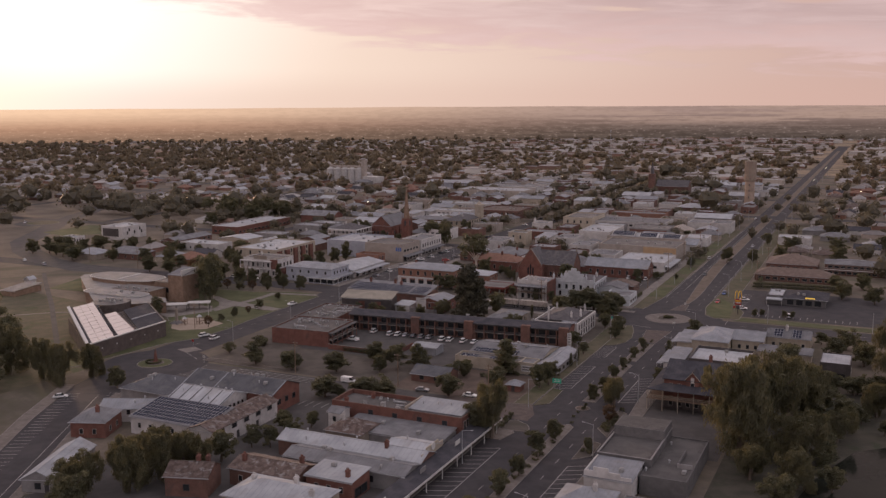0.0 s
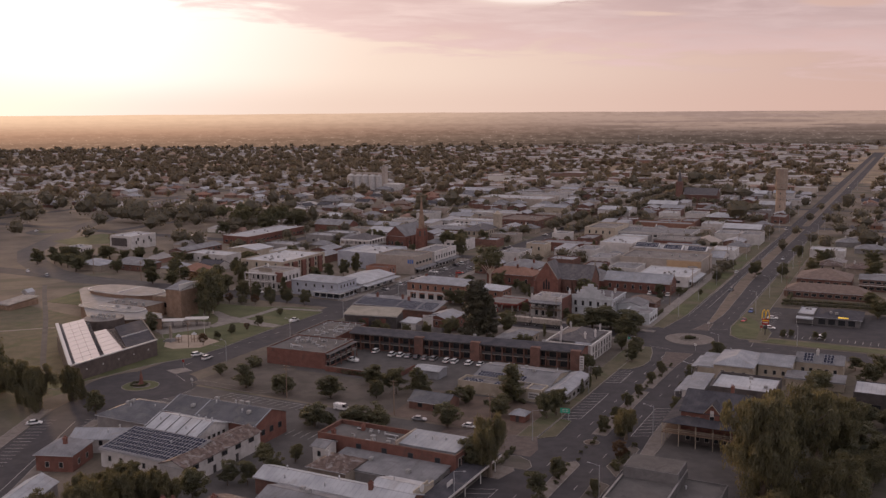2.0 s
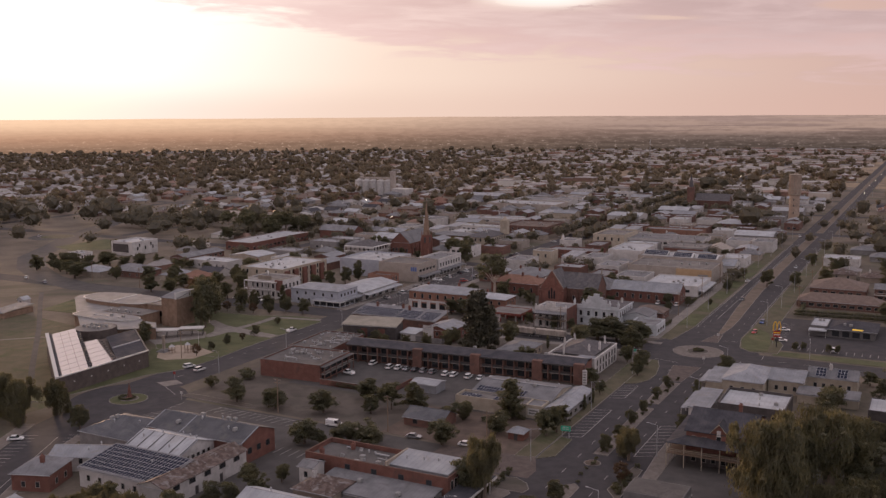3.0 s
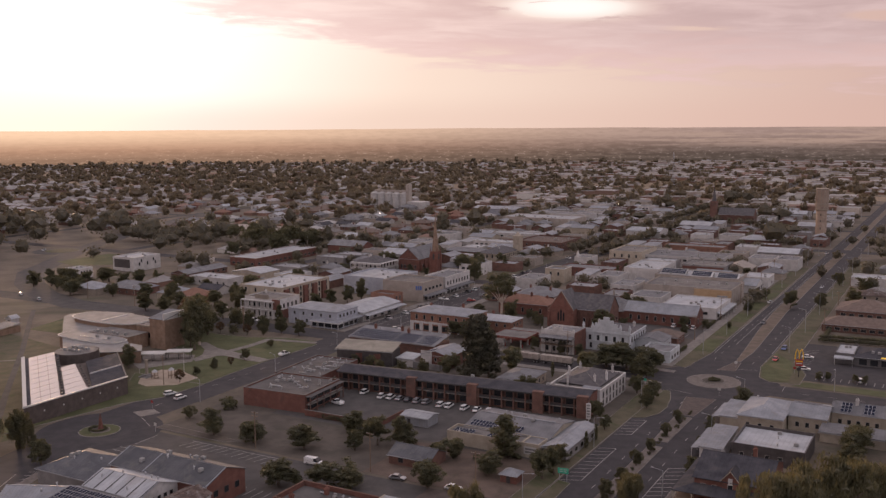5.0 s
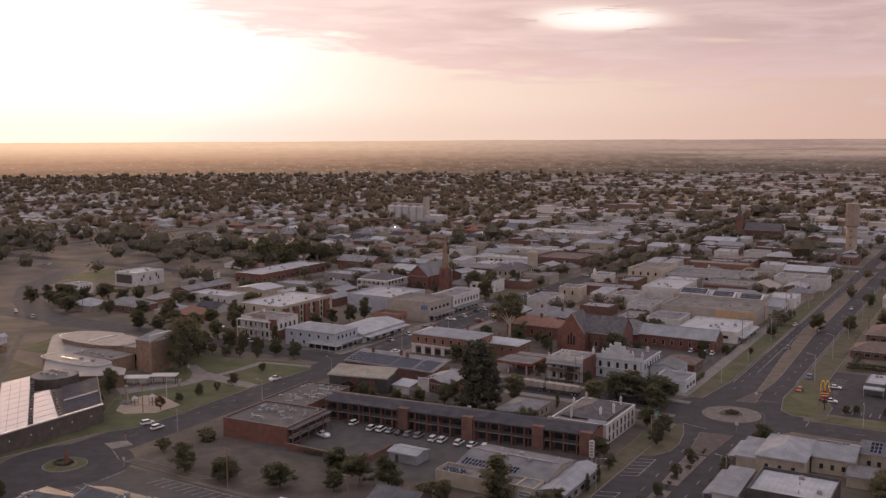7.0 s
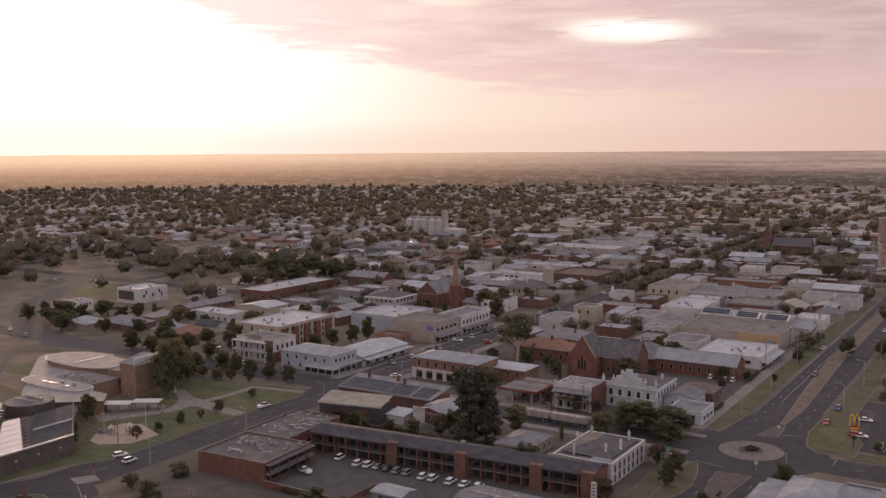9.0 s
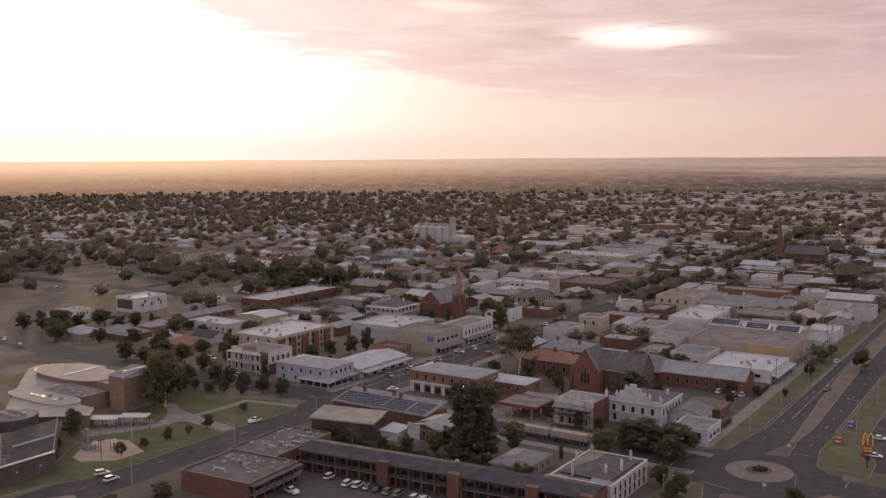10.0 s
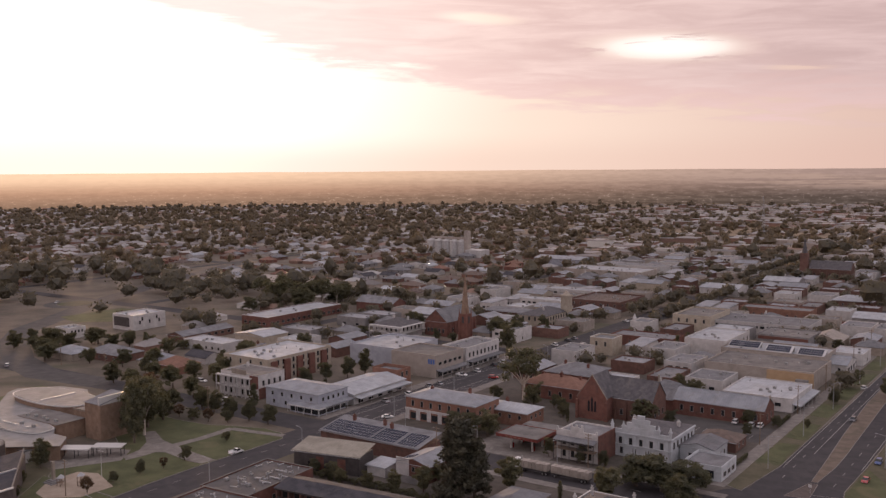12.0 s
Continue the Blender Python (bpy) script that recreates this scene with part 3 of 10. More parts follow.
def vent_mesh():
    bm = bmesh.new()
    add_tube(bm, 0, 0, 0, 0.7, 0.18, 0.18, 8)
    add_tube(bm, 0, 0, 0.7, 0.95, 0.32, 0.15, 8)
    me = bpy.data.meshes.new("roof_vent")
    bm.to_mesh(me)
    bm.free()
    me.materials.append(M["metal"])
    return me


VENT = vent_mesh()


def chimney(parent, x, y, z0, z1, mat="brick_red", s=0.45):
    bm = bmesh.new()
    add_box(bm, x - s, y - s, z0, x + s, y + s, z1)
    add_box(bm, x - s - 0.1, y - s - 0.1, z1 - 0.45, x + s + 0.1, y + s + 0.1, z1 - 0.2)
    add_tube(bm, x - s / 2.2, y, z1, z1 + 0.5, 0.16, 0.13, 8)
    add_tube(bm, x + s / 2.2, y, z1, z1 + 0.5, 0.16, 0.13, 8)
    return part("chimney", bm, mat, parent)


def duct_meshes():
    out = []
    for length, wide, tall in ((1.6, 0.35, 0.4), (2.8, 0.3, 0.35), (4.2, 0.45, 0.5), (0.9, 0.9, 0.5)):
        bm = bmesh.new()
        add_box(bm, -length / 2, -wide / 2, 0.12, length / 2, wide / 2, tall, 0.04)
        for x in (-length * 0.4, length * 0.4):
            add_box(bm, x - 0.05, -wide / 2 - 0.06, 0, x + 0.05, wide / 2 + 0.06, 0.12)
        add_box(bm, length / 2 - 0.3, -wide / 2, tall, length / 2, wide / 2, tall + 0.45)
        me = bpy.data.meshes.new("duct")
        bm.to_mesh(me)
        bm.free()
        me.materials.append(M["metal" if length > 1 else "unit_grey"])
        out.append(me)
    return out


DUCTS = duct_meshes()


def ducts(b, x0, y0, x1, y1, z, n, seed):
    """Pipes, ducts and hatches strewn over a flat roof."""
    r = random.Random(seed)
    for _ in range(n):
        shared("duct", r.choice(DUCTS), b, pose(r.uniform(x0, x1), r.uniform(y0, y1), z, 0, 0, r.choice((0, 90, 180, 270, 12))))


def roof_bm(kind, w, d, h, rise, over=0.4, thick=0.16):
    bm = bmesh.new()
    x, y = w / 2 + over, d / 2 + over
    e = h - rise * over / (d / 2 if kind in ("gable_u", "hip") else w / 2)
    e = max(e, h - 0.5) + thick
    t = h + rise + thick
    if kind == "gable_u":      # ridge along u
        add_slab(bm, [(-x, -y, e), (x, -y, e), (x, 0, t), (-x, 0, t)], thick)
        add_slab(bm, [(x, y, e), (-x, y, e), (-x, 0, t), (x, 0, t)], thick)
        add_box(bm, -x, -0.15, t - 0.06, x, 0.15, t + 0.05)
    elif kind == "gable_v":    # ridge along v
        add_slab(bm, [(x, -y, e), (x, y, e), (0, y, t), (0, -y, t)], thick)
        add_slab(bm, [(-x, y, e), (-x, -y, e), (0, -y, t), (0, y, t)], thick)
        add_box(bm, -0.15, -y, t - 0.06, 0.15, y, t + 0.05)
    elif kind == "hip":
        if w >= d:
            r = (w - d) / 2
            a, b = (-r - 0.2, 0, t), (r + 0.2, 0, t)
            quads = [[(-x, -y, e), (x, -y, e), b, a], [(x, y, e), (-x, y, e), a, b], [(x, -y, e), (x, y, e), b], [(-x, y, e), (-x, -y, e), a]]
        else:
            r = (d - w) / 2
            a, b = (0, -r - 0.2, t), (0, r + 0.2, t)
            quads = [[(x, -y, e), (x, y, e), b, a], [(-x, y, e), (-x, -y, e), a, b], [(-x, -y, e), (x, -y, e), a], [(x, y, e), (-x, y, e), b]]
        for q in quads:
            add_slab(bm, q, thick)
    elif kind == "skillion":
        add_slab(bm, [(-x, -y, h + thick), (x, -y, h + thick), (x, y, t), (-x, y, t)], thick)
    return bm


def wall_bm(kind, w, d, h, rise, parapet):
    bm = bmesh.new()
    x, y = w / 2, d / 2
    if kind == "flat":
        t = 0.28
        add_box(bm, -x, -y, 0, x, y, h)
        if parapet:
            add_box(bm, -x, -y, h, x, -y + t, h + parapet)
            add_box(bm, -x, y - t, h, x, y, h + parapet)
            add_box(bm, -x, -y + t, h, -x + t, y - t, h + parapet)
            add_box(bm, x - t, -y + t, h, x, y - t, h + parapet)
    else:
        add_box(bm, -x, -y, 0, x, y, h)
        if kind == "gable_u":
            for s in (-x, x - 0.25):
                pts = [(s, -y, h), (s, y, h), (s, 0, h + rise)]
                lo = [bm.verts.new(p) for p in pts]
                hi = [bm.verts.new((p[0] + 0.25, p[1], p[2])) for p in pts]
                bm.faces.new(lo[::-1])
                bm.faces.new(hi)
                for i in range(3):
                    bm.faces.new((lo[i], lo[(i + 1) % 3], hi[(i + 1) % 3], hi[i]))
        elif kind == "gable_v":
            for s in (-y, y - 0.25):
                pts = [(-x, s, h), (x, s, h), (0, s, h + rise)]
                lo = [bm.verts.new(p) for p in pts]
                hi = [bm.verts.new((p[0], p[1] + 0.25, p[2])) for p in pts]
                bm.faces.new(lo)
                bm.faces.new(hi[::-1])
                for i in range(3):
                    bm.faces.new((lo[i], hi[i], hi[(i + 1) % 3], lo[(i + 1) % 3]))
    return bm


TAKEN = []                          # plan rectangles that are in use: u0, v0, u1, v1


def take(u, v, w, d, pad=1.0):
    TAKEN.append((u - w / 2 - pad, v - d / 2 - pad, u + w / 2 + pad, v + d / 2 + pad))


def building(name, label, category, u, v, w, d, h, wall, roof, kind="flat", rise=1.6, parapet=0.6, windows=(), doors=(), panels=(), units=0, vents=0,
             chimneys=(), awning=(), turn=0.0, over=0.4, group="", m=None, trim=None, keep=True, lite=None):
    """A building of the plan. windows: (side, count, kind, height of sill); panels: (x, y, columns, rows); awning: (side, depth, height)."""
    rnd = random.Random(int(u * 7 + v * 13 + w * 5))
    b = root(name, m if m is not None else gpose(u, v, 0, turn), label, category, group)
    if keep:
        take(u, v, w, d)
    part("wall", wall_bm(kind, w, d, h, rise, parapet), wall, b)
    if kind == "flat":
        t = 0.29
        part("roof", bm_box(-w / 2 + t, -d / 2 + t, h, w / 2 - t, d / 2 - t, h + 0.06), roof, b)
        if parapet and trim:
            bm = bmesh.new()
            z = h + parapet
            add_box(bm, -w / 2 - 0.08, -d / 2 - 0.08, z, w / 2 + 0.08, -d / 2 + 0.36, z + 0.12)
            add_box(bm, -w / 2 - 0.08, d / 2 - 0.36, z, w / 2 + 0.08, d / 2 + 0.08, z + 0.12)
            add_box(bm, -w / 2 - 0.08, -d / 2 + 0.36, z, -w / 2 + 0.36, d / 2 - 0.36, z + 0.12)
            add_box(bm, w / 2 - 0.36, -d / 2 + 0.36, z, w / 2 + 0.08, d / 2 - 0.36, z + 0.12)
            part("coping", bm, trim, b)
    else:
        part("roof", roof_bm(kind, w, d, h, rise, over), roof, b)
        bm = bmesh.new()
        e = h - 0.12
        if not lite:
            add_box(bm, -w / 2 - over - 0.1, -d / 2 - over - 0.12, e - 0.12, w / 2 + over + 0.1, -d / 2 - over, e + 0.05)
        if lite:
            bm.free()
        else:
            part("gutter", bm, "metal", b)
    for side, count, wk, z in windows:
        put_windows(b, w, d, side, count, wk, z, lite=(v > 150 or u < -260 or u > 60) if lite is None else lite)
    for side, s in doors:
        sx, sy, a = SIDES[side]
        c = Matrix.Rotation(radians(a), 4, "Z") @ Vector((s, 0, 0))
        shared("door", DOOR, b, pose(c.x + sx * (w / 2 + 0.01), c.y + sy * (d / 2 + 0.01), 0.02, 0, 0, a))

    def top(x, y):
        if kind == "flat":
            return h + 0.06, 0.0
        if kind == "skillion":
            return h + 0.18 + rise * (y + d / 2) / d, math.degrees(math.atan2(rise, d))
        if kind == "gable_u":
            return h + 0.18 + rise * (1 - abs(y) / (d / 2)), math.degrees(math.atan2(rise, d / 2)) * (1 if y < 0 else -1)
        if kind == "gable_v":
            return h + 0.18 + rise * (1 - abs(x) / (w / 2)), 0.0
        return h + 0.18 + rise * min(1 - abs(y) / (d / 2), 1 - abs(x) / (w / 2)), math.degrees(math.atan2(rise, min(w, d) / 2)) * (1 if y < 0 else -1)

    for px, py, cols, rows in panels:
        for i in range(cols):
            for j in range(rows):
                x, y = px + i * 1.06, py + j * 1.72
                z, tilt = top(x, y)
                if kind == "flat":
                    tilt, z = 12.0, z + 0.25
                shared("solar_panel", PANEL, b, pose(x, y, z + 0.10, tilt))
    for i in range(units):
        x, y = rnd.uniform(-0.36, 0.36) * w, rnd.uniform(-0.36, 0.36) * d
        z, _ = top(x, y)
        shared("air_unit", AIRCON, b, pose(x, y, z - 0.05, 0, 0, rnd.choice((0, 90))))
    for i in range(vents):
        x, y = rnd.uniform(-0.4, 0.4) * w, rnd.uniform(-0.4, 0.4) * d
        z, _ = top(x, y)
        shared("roof_vent", VENT, b, pose(x, y, z - 0.05))
    for cx, cy in chimneys:
        z, _ = top(cx, cy)
        chimney(b, cx, cy, z - 0.5, z + 1.7, "brick_red" if wall.startswith("brick") else "white_wall")
    for side, depth, z in awning:
        sx, sy, a = SIDES[side]
        length = w if side in ("front", "back") else d
        bm = bmesh.new()
        add_slab(bm, [(-length / 2, -depth, z), (length / 2, -depth, z), (length / 2, -0.02, z + 0.35), (-length / 2, -0.02, z + 0.35)], 0.12)
        add_box(bm, -length / 2, -depth - 0.12, z - 0.42, length / 2, -depth, z + 0.05)
        ob = part("awning", bm, roof if roof in ("zinc", "grey_roof", "white_roof", "dark_roof") else "grey_roof", b)
        ob.matrix_local = pose(sx * w / 2, sy * d / 2, 0, 0, 0, a)
        n = max(2, int(length / 5))
        for i in range(n):
            bm = bmesh.new()
            x = -length / 2 + 0.3 + (length - 0.6) * i / (n - 1)
            add_tube(bm, x, -depth + 0.1, 0, z - 0.1, 0.07, 0.07, 6)
            p = part("post", bm, "white_paint", ob)
    return b


# ---------------------------------------------------------------- ground, roads, pavements
def structure(name, bm, mat, label, category="ground"):
    return tagged(part(name, bm, mat), label, category, kind="structure")


def ribbon(pts, half, z, thick=0.05, closed=False):
    """A band along a polyline of the plan."""
    bm = bmesh.new()
    P = [Vector(p) for p in pts]
    rows = []
    for i, p in enumerate(P):
        a, b = P[max(i - 1, 0)], P[min(i + 1, len(P) - 1)]
        t = (b - a).normalized()
        n = Vector((t.y, -t.x))
        hw = half[i] if isinstance(half, (list, tuple)) else half
        l, r = p - n * hw, p + n * hw
        rows.append([bm.verts.new(at(q.x, q.y, zz)) for q, zz in ((l, z), (r, z), (l, z - thick), (r, z - thick))])
    for a, b in zip(rows, rows[1:]):
        bm.faces.new((a[0], a[1], b[1], b[0]))
        bm.faces.new((a[1], a[3], b[3], b[1]))
        bm.faces.new((a[2], a[0], b[0], b[2]))
    for a in (rows[0], rows[-1]):
        bm.faces.new((a[0], a[2], a[3], a[1]))
    bmesh.ops.recalc_face_normals(bm, faces=bm.faces)
    return bm


def patch_bm(outline, z, thick=0.06):
    bm = bmesh.new()
    pts = [at(u, v) for u, v in outline]
    add_prism(bm, [(p.x, p.y) for p in pts], z - thick, z)
    bmesh.ops.recalc_face_normals(bm, faces=bm.faces)
    return bm


def disc(u, v, r, n=40, flat=1.0):
    return [(u + r * math.cos(2 * math.pi * i / n), v + flat * r * math.sin(2 * math.pi * i / n)) for i in range(n)]


def rect(u0, v0, u1, v1):
    return [(u0, v0), (u1, v0), (u1, v1), (u0, v1)]


bm = bmesh.new()
bmesh.ops.create_grid(bm, x_segments=24, y_segments=24, size=4900)
for q in bm.verts:
    q.co.y += 100
structure("ground", bm, "ground", "dry mottled town ground of dirt, yards and grass")

structure("road_main_south", patch_bm([(-15.6, -620), (17.0, -620), (17.0, -150), (15.2, -120), (15.2, -30), (9, -12), (-9, -12), (-12.6, -30), (-12.8, -120), (-15.6, -165)], 0.02), "asphalt", "dark asphalt divided main road with worn patches", "road")
structure("road_main_north", patch_bm([(-13, 2), (14, 2), (11.5, 40), (11.5, 1700), (-9.6, 1700), (-9.6, 110), (-13, 30)], 0.02), "asphalt", "dark asphalt divided main road running to the horizon", "road")
structure("road_junction", patch_bm(disc(0, -3, 23, 40), 0.024), "asphalt", "dark asphalt ring of the main roundabout", "road")
structure("road_cross", patch_bm(rect(-470, -12, 420, 2.5), 0.016), "asphalt", "asphalt cross street between low shops", "road")
structure("road_shops", patch_bm(rect(-167, -140, -148, 1500), 0.020), "asphalt", "asphalt shopping street with angled parking", "road")
structure("road_park", patch_bm(rect(-146, -153, -13, -139.5), 0.018), "old_asphalt", "worn side street towards the main road", "road")
structure("car_park_south", patch_bm(rect(-140, -168, -62, -152.5), 0.014), "old_asphalt", "worn asphalt car park with faded bays", "car park")
structure("road_ring", patch_bm(disc(-153, -147.5, 19, 36), 0.026), "asphalt", "dark asphalt ring of the small roundabout", "road")
structure("road_west", ribbon([(-154, -148), (-150, -176), (-137.8, -206), (-122, -233), (-106.5, -262), (-70, -330)], [12, 9.2, 7.2, 7.2, 7.4, 7.4], 0.022), "asphalt", "wide asphalt street with parking bays", "road")
structure("road_northwest", ribbon([(-290, -4), (-330, -8), (-372, 4), (-412, 26), (-449, 56), (-478, 100), (-513, 150), (-560, 240), (-640, 420)], 8.5, 0.028), "old_asphalt", "broad curving asphalt road past the trees", "road")
structure("road_back", patch_bm(rect(-900, 148, -167, 160), 0.012), "asphalt", "asphalt cross street behind the shops", "road")
structure("road_far_cross", patch_bm(rect(-900, 383, 900, 396), 0.010), "asphalt", "asphalt cross street further out", "road")
structure("motel_yard", patch_bm(rect(-118, -108, -18, -68), 0.012), "old_asphalt", "asphalt car park in front of the motel", "car park")
structure("restaurant_yard", patch_bm(rect(18, 14, 92, 76), 0.012), "asphalt", "asphalt restaurant car park", "car park")
structure("church_yard", patch_bm(rect(-62, 62, -24, 82), 0.012), "old_asphalt", "asphalt car park beside the brick hall", "car park")
structure("service_yard", patch_bm(rect(-104, 2.6, -74, 38), 0.013), "concrete", "stained concrete forecourt", "forecourt")
structure("rear_yards", patch_bm(rect(-150, 4, -14, 140), 0.006), "dirt", "bare dirt yards behind the buildings", "yard")
structure("shop_block_yard", patch_bm(rect(-100, -262, -17, -156), 0.008), "old_asphalt", "patched asphalt yards behind the shops", "yard")
structure("motel_block_yard", patch_bm(rect(-140, -138, -14, -14), 0.005), "dirt", "bare dirt and weeds inside the block", "yard")
structure("hotel_yard", patch_bm(rect(20.2, -162, 46, -99), 0.018), "old_asphalt", "dark asphalt yard round the corner hotel", "yard")
structure("pond_bank", patch_bm([(46, -270), (60, -620), (220, -620), (190, -80), (118, -70), (60, -92), (47, -150)], 0.008), "bank", "bare dirt river bank under the willows", "bank")
structure("water", patch_bm([(66, -270), (80, -620), (185, -620), (160, -128), (110, -122), (88, -131), (78, -140), (69, -166), (66, -182)], 0.03), "water", "still dark river water", "water")

# lawns, verges, medians with kerbs
KERB = [0]


def island(name, outline, mat, label, z=0.13, category="verge", kerb=True):
    """A raised piece of ground with a kerb round it."""
    ob = structure(name, patch_bm(outline, z, z), mat, label, category)
    if kerb:
        P = [Vector(p) for p in outline]
        c = sum(P, Vector((0, 0))) / len(P)
        bm = bmesh.new()
        n = len(P)
        outs, ins = [], []
        for i in range(n):
            a, b, d = P[i - 1], P[i], P[(i + 1) % n]
            t = ((b - a).normalized() + (d - b).normalized())
            t = t.normalized() if t.length > 1e-6 else (d - b).normalized()
            nn = Vector((t.y, -t.x))
            outs.append(b + nn * 0.16)
            ins.append(b - nn * 0.02)
        ring = []
        for o, i_ in zip(outs, ins):
            ring.append([bm.verts.new(at(o.x, o.y, 0)), bm.verts.new(at(o.x, o.y, z + 0.02)), bm.verts.new(at(i_.x, i_.y, z + 0.02))])
        for i in range(n):
            a, b = ring[i], ring[(i + 1) % n]
            bm.faces.new((a[0], b[0], b[1], a[1]))
            bm.faces.new((a[1], b[1], b[2], a[2]))
        bmesh.ops.recalc_face_normals(bm, faces=bm.faces)
        KERB[0] += 1
        structure(f"kerb_{KERB[0]}", bm, "kerb", "pale concrete kerb", "kerb")
    return ob


island("median_south", [(1.0, -620), (3.9, -620), (4.2, -152), (2.6, -150), (0.8, -152)], "paving", "paved median with small trees and dry soil")
island("median_middle", [(-0.2, -127.5), (3.7, -127.5), (3.9, -81), (0.0, -81)], "paving", "paved median with small trees and dry soil")
island("median_upper", [(-0.2, -76), (3.9, -76), (4.4, -49.5), (-1.0, -49.5)], "paving", "paved median with small trees and dry soil")
island("median_bed", disc(1.8, -134.3, 2.1, 20), "red_dirt", "round soil bed at the end of the median", 0.12, "flower bed")
island("verge_bulb_north", [(-12.9, -22), (-10.4, -22), (-7.6, -31), (-5.8, -42), (-6.2, -50), (-9.0, -56), (-12.9, -58)], "verge", "grassed kerb extension under street trees")
island("verge_bulb_south", [(-12.9, -118.5), (-9.2, -119.5), (-8.7, -134), (-12.9, -138)], "verge", "grassed kerb extension below the road sign")
island("bed_east_corner", [(9.6, -32), (15.3, -28), (15.3, -57), (12, -55), (9.0, -46)], "dirt", "planted kerb extension by the cream store", 0.14, "flower bed")
island("median_north", [(0.8, 31), (2.4, 31), (3.6, 48), (3.6, 62), (2.8, 90), (1.4, 140), (1.4, 240), (2.2, 380), (-3.0, 380), (-4.2, 240), (-4.4, 140), (-2.4, 90), (-0.4, 56)], "median", "broad bare-earth median with scattered trees")
island("median_far", [(-1.6, 400), (3.2, 400), (2.5, 1500), (-1.5, 1500)], "median", "bare-earth median running into the distance")
island("roundabout_apron", disc(0, -2.4, 9.4, 48), "paving", "paved pinkish roundabout apron", 0.12, "roundabout")
island("roundabout_bed", disc(-0.2, -2.2, 4.0, 24), "dirt", "soil bed in the middle of the roundabout", 0.28, "flower bed")
island("small_roundabout", disc(-153, -147.5, 6.0, 36), "lawn", "grassed roundabout with a pale kerb", 0.13, "roundabout")
island("verge_bed", [(-140, -137), (-112, -137.6), (-108, -134.6), (-139, -133.4)], "dirt", "reddish bare verge beside the car park", 0.14, "verge")
island("small_bed", disc(-153, -147.2, 2.8, 24), "dirt", "reddish soil bed of the roundabout", 0.2, "flower bed")
island("splitter_south", [(-3.5, -27), (-1.2, -47.5), (4.3, -47.5), (6.2, -25.6)], "red_paving", "paved traffic island at the roundabout")
island("splitter_north", [(-2.6, 14.5), (3.8, 15.5), (3.0, 29), (0.6, 29)], "red_paving", "paved traffic island at the roundabout")
island("verge_west_north", [(-19, 14), (-14.2, 12), (-11, 40), (-10.2, 300), (-19, 300)], "verge", "patchy dry grass verge")
island("path_west_north", [(-23.5, 12), (-19.2, 12), (-19.2, 330), (-23.5, 330)], "concrete", "concrete footpath along the main road", 0.12, "footpath", False)
for v0 in (45, 74, 108, 140, 172, 204):
    structure(f"lawn_west_{v0}", patch_bm([(-18.4, v0), (-11.9, v0 - 1), (-11.6, v0 + 22), (-18.4, v0 + 21)], 0.16, 0.04), "lawn", "mown green lawn strip with worn edges", "lawn")
island("verge_east_north", [(11.0, 27), (13.4, 11), (18, 6), (28, 7), (28, 22), (21, 40), (19.5, 330), (12, 330), (12, 60)], "verge", "patchy grass verge beside the restaurant")
structure("lawn_restaurant", patch_bm([(11.6, 26), (14.0, 11.5), (18, 7), (24, 9), (23, 24), (20, 40), (12.4, 52)], 0.17, 0.04), "lawn", "green lawn corner under the tall sign", "lawn")
structure("lawn_restaurant_south", patch_bm([(26, 4.5), (120, 4.5), (120, 11.5), (29, 11.5)], 0.05, 0.05), "lawn", "green lawn strip along the cross street", "lawn")
island("pavement_shops_west", [(-19.8, -262), (-15.8, -262), (-15.8, -166), (-19.8, -162)], "paving", "paved footpath under the shop verandah", 0.13, "footpath")
island("pavement_corner", [(-30, -155), (-14, -157), (-9.5, -163), (-11, -170), (-18.5, -170), (-30, -169)], "paving", "paved street corner with garden bed", 0.12, "footpath")
island("pavement_west_mid", [(-19, -138.5), (-13.5, -137), (-12.8, -40), (-14, -26), (-19, -20)], "verge", "dry grass and paving along the road", 0.12, "verge")
island("pavement_east", [(17.2, -262), (20, -262), (20, -22), (15.4, -30), (15.4, -120), (17.2, -150)], "paving", "paved footpath by the shops", 0.12, "footpath")
structure("corner_reserve", patch_bm([(-62, -138), (-19.2, -138), (-19.2, -110), (-30, -108), (-62, -110)], 0.03, 0.02), "red_dirt", "reddish bare earth of the corner reserve", "yard")
structure("corner_apron", patch_bm([(-40, -139.6), (-13.4, -137), (-9.6, -146), (-9.6, -152), (-40, -152.8)], 0.036, 0.01), "red_paving", "reddish paved crossing of the side street", "road")
island("corner_bed", [(-14.5, -161.5), (-7.0, -161.4), (-6.6, -158.6), (-8.4, -155.4), (-12.2, -153), (-15.5, -154)], "dirt", "planted bed at the street corner", 0.15, "flower bed")
island("ring_splitter", [(-158.4, -129), (-152.4, -131.2), (-149.9, -125.6), (-154.8, -123.6)], "concrete", "concrete traffic island by the small roundabout", 0.12, "traffic island")
island("bed_east_north", [(11, -150), (15.2, -156), (15.2, -134), (12.5, -132)], "dirt", "garden bed in the parking lane", 0.16, "flower bed")
island("bed_east_south", [(11.4, -176), (15.2, -172), (15.2, -162), (11, -160)], "dirt", "garden bed in the parking lane", 0.16, "flower bed")
island("path_cross_north", rect(-147, 2.7, -16, 6.2), "concrete", "concrete footpath along the cross street", 0.12, "footpath", False)
island("path_cross_south", rect(-147, -16, -16, -12.2), "concrete", "concrete footpath along the cross street", 0.12, "footpath", False)
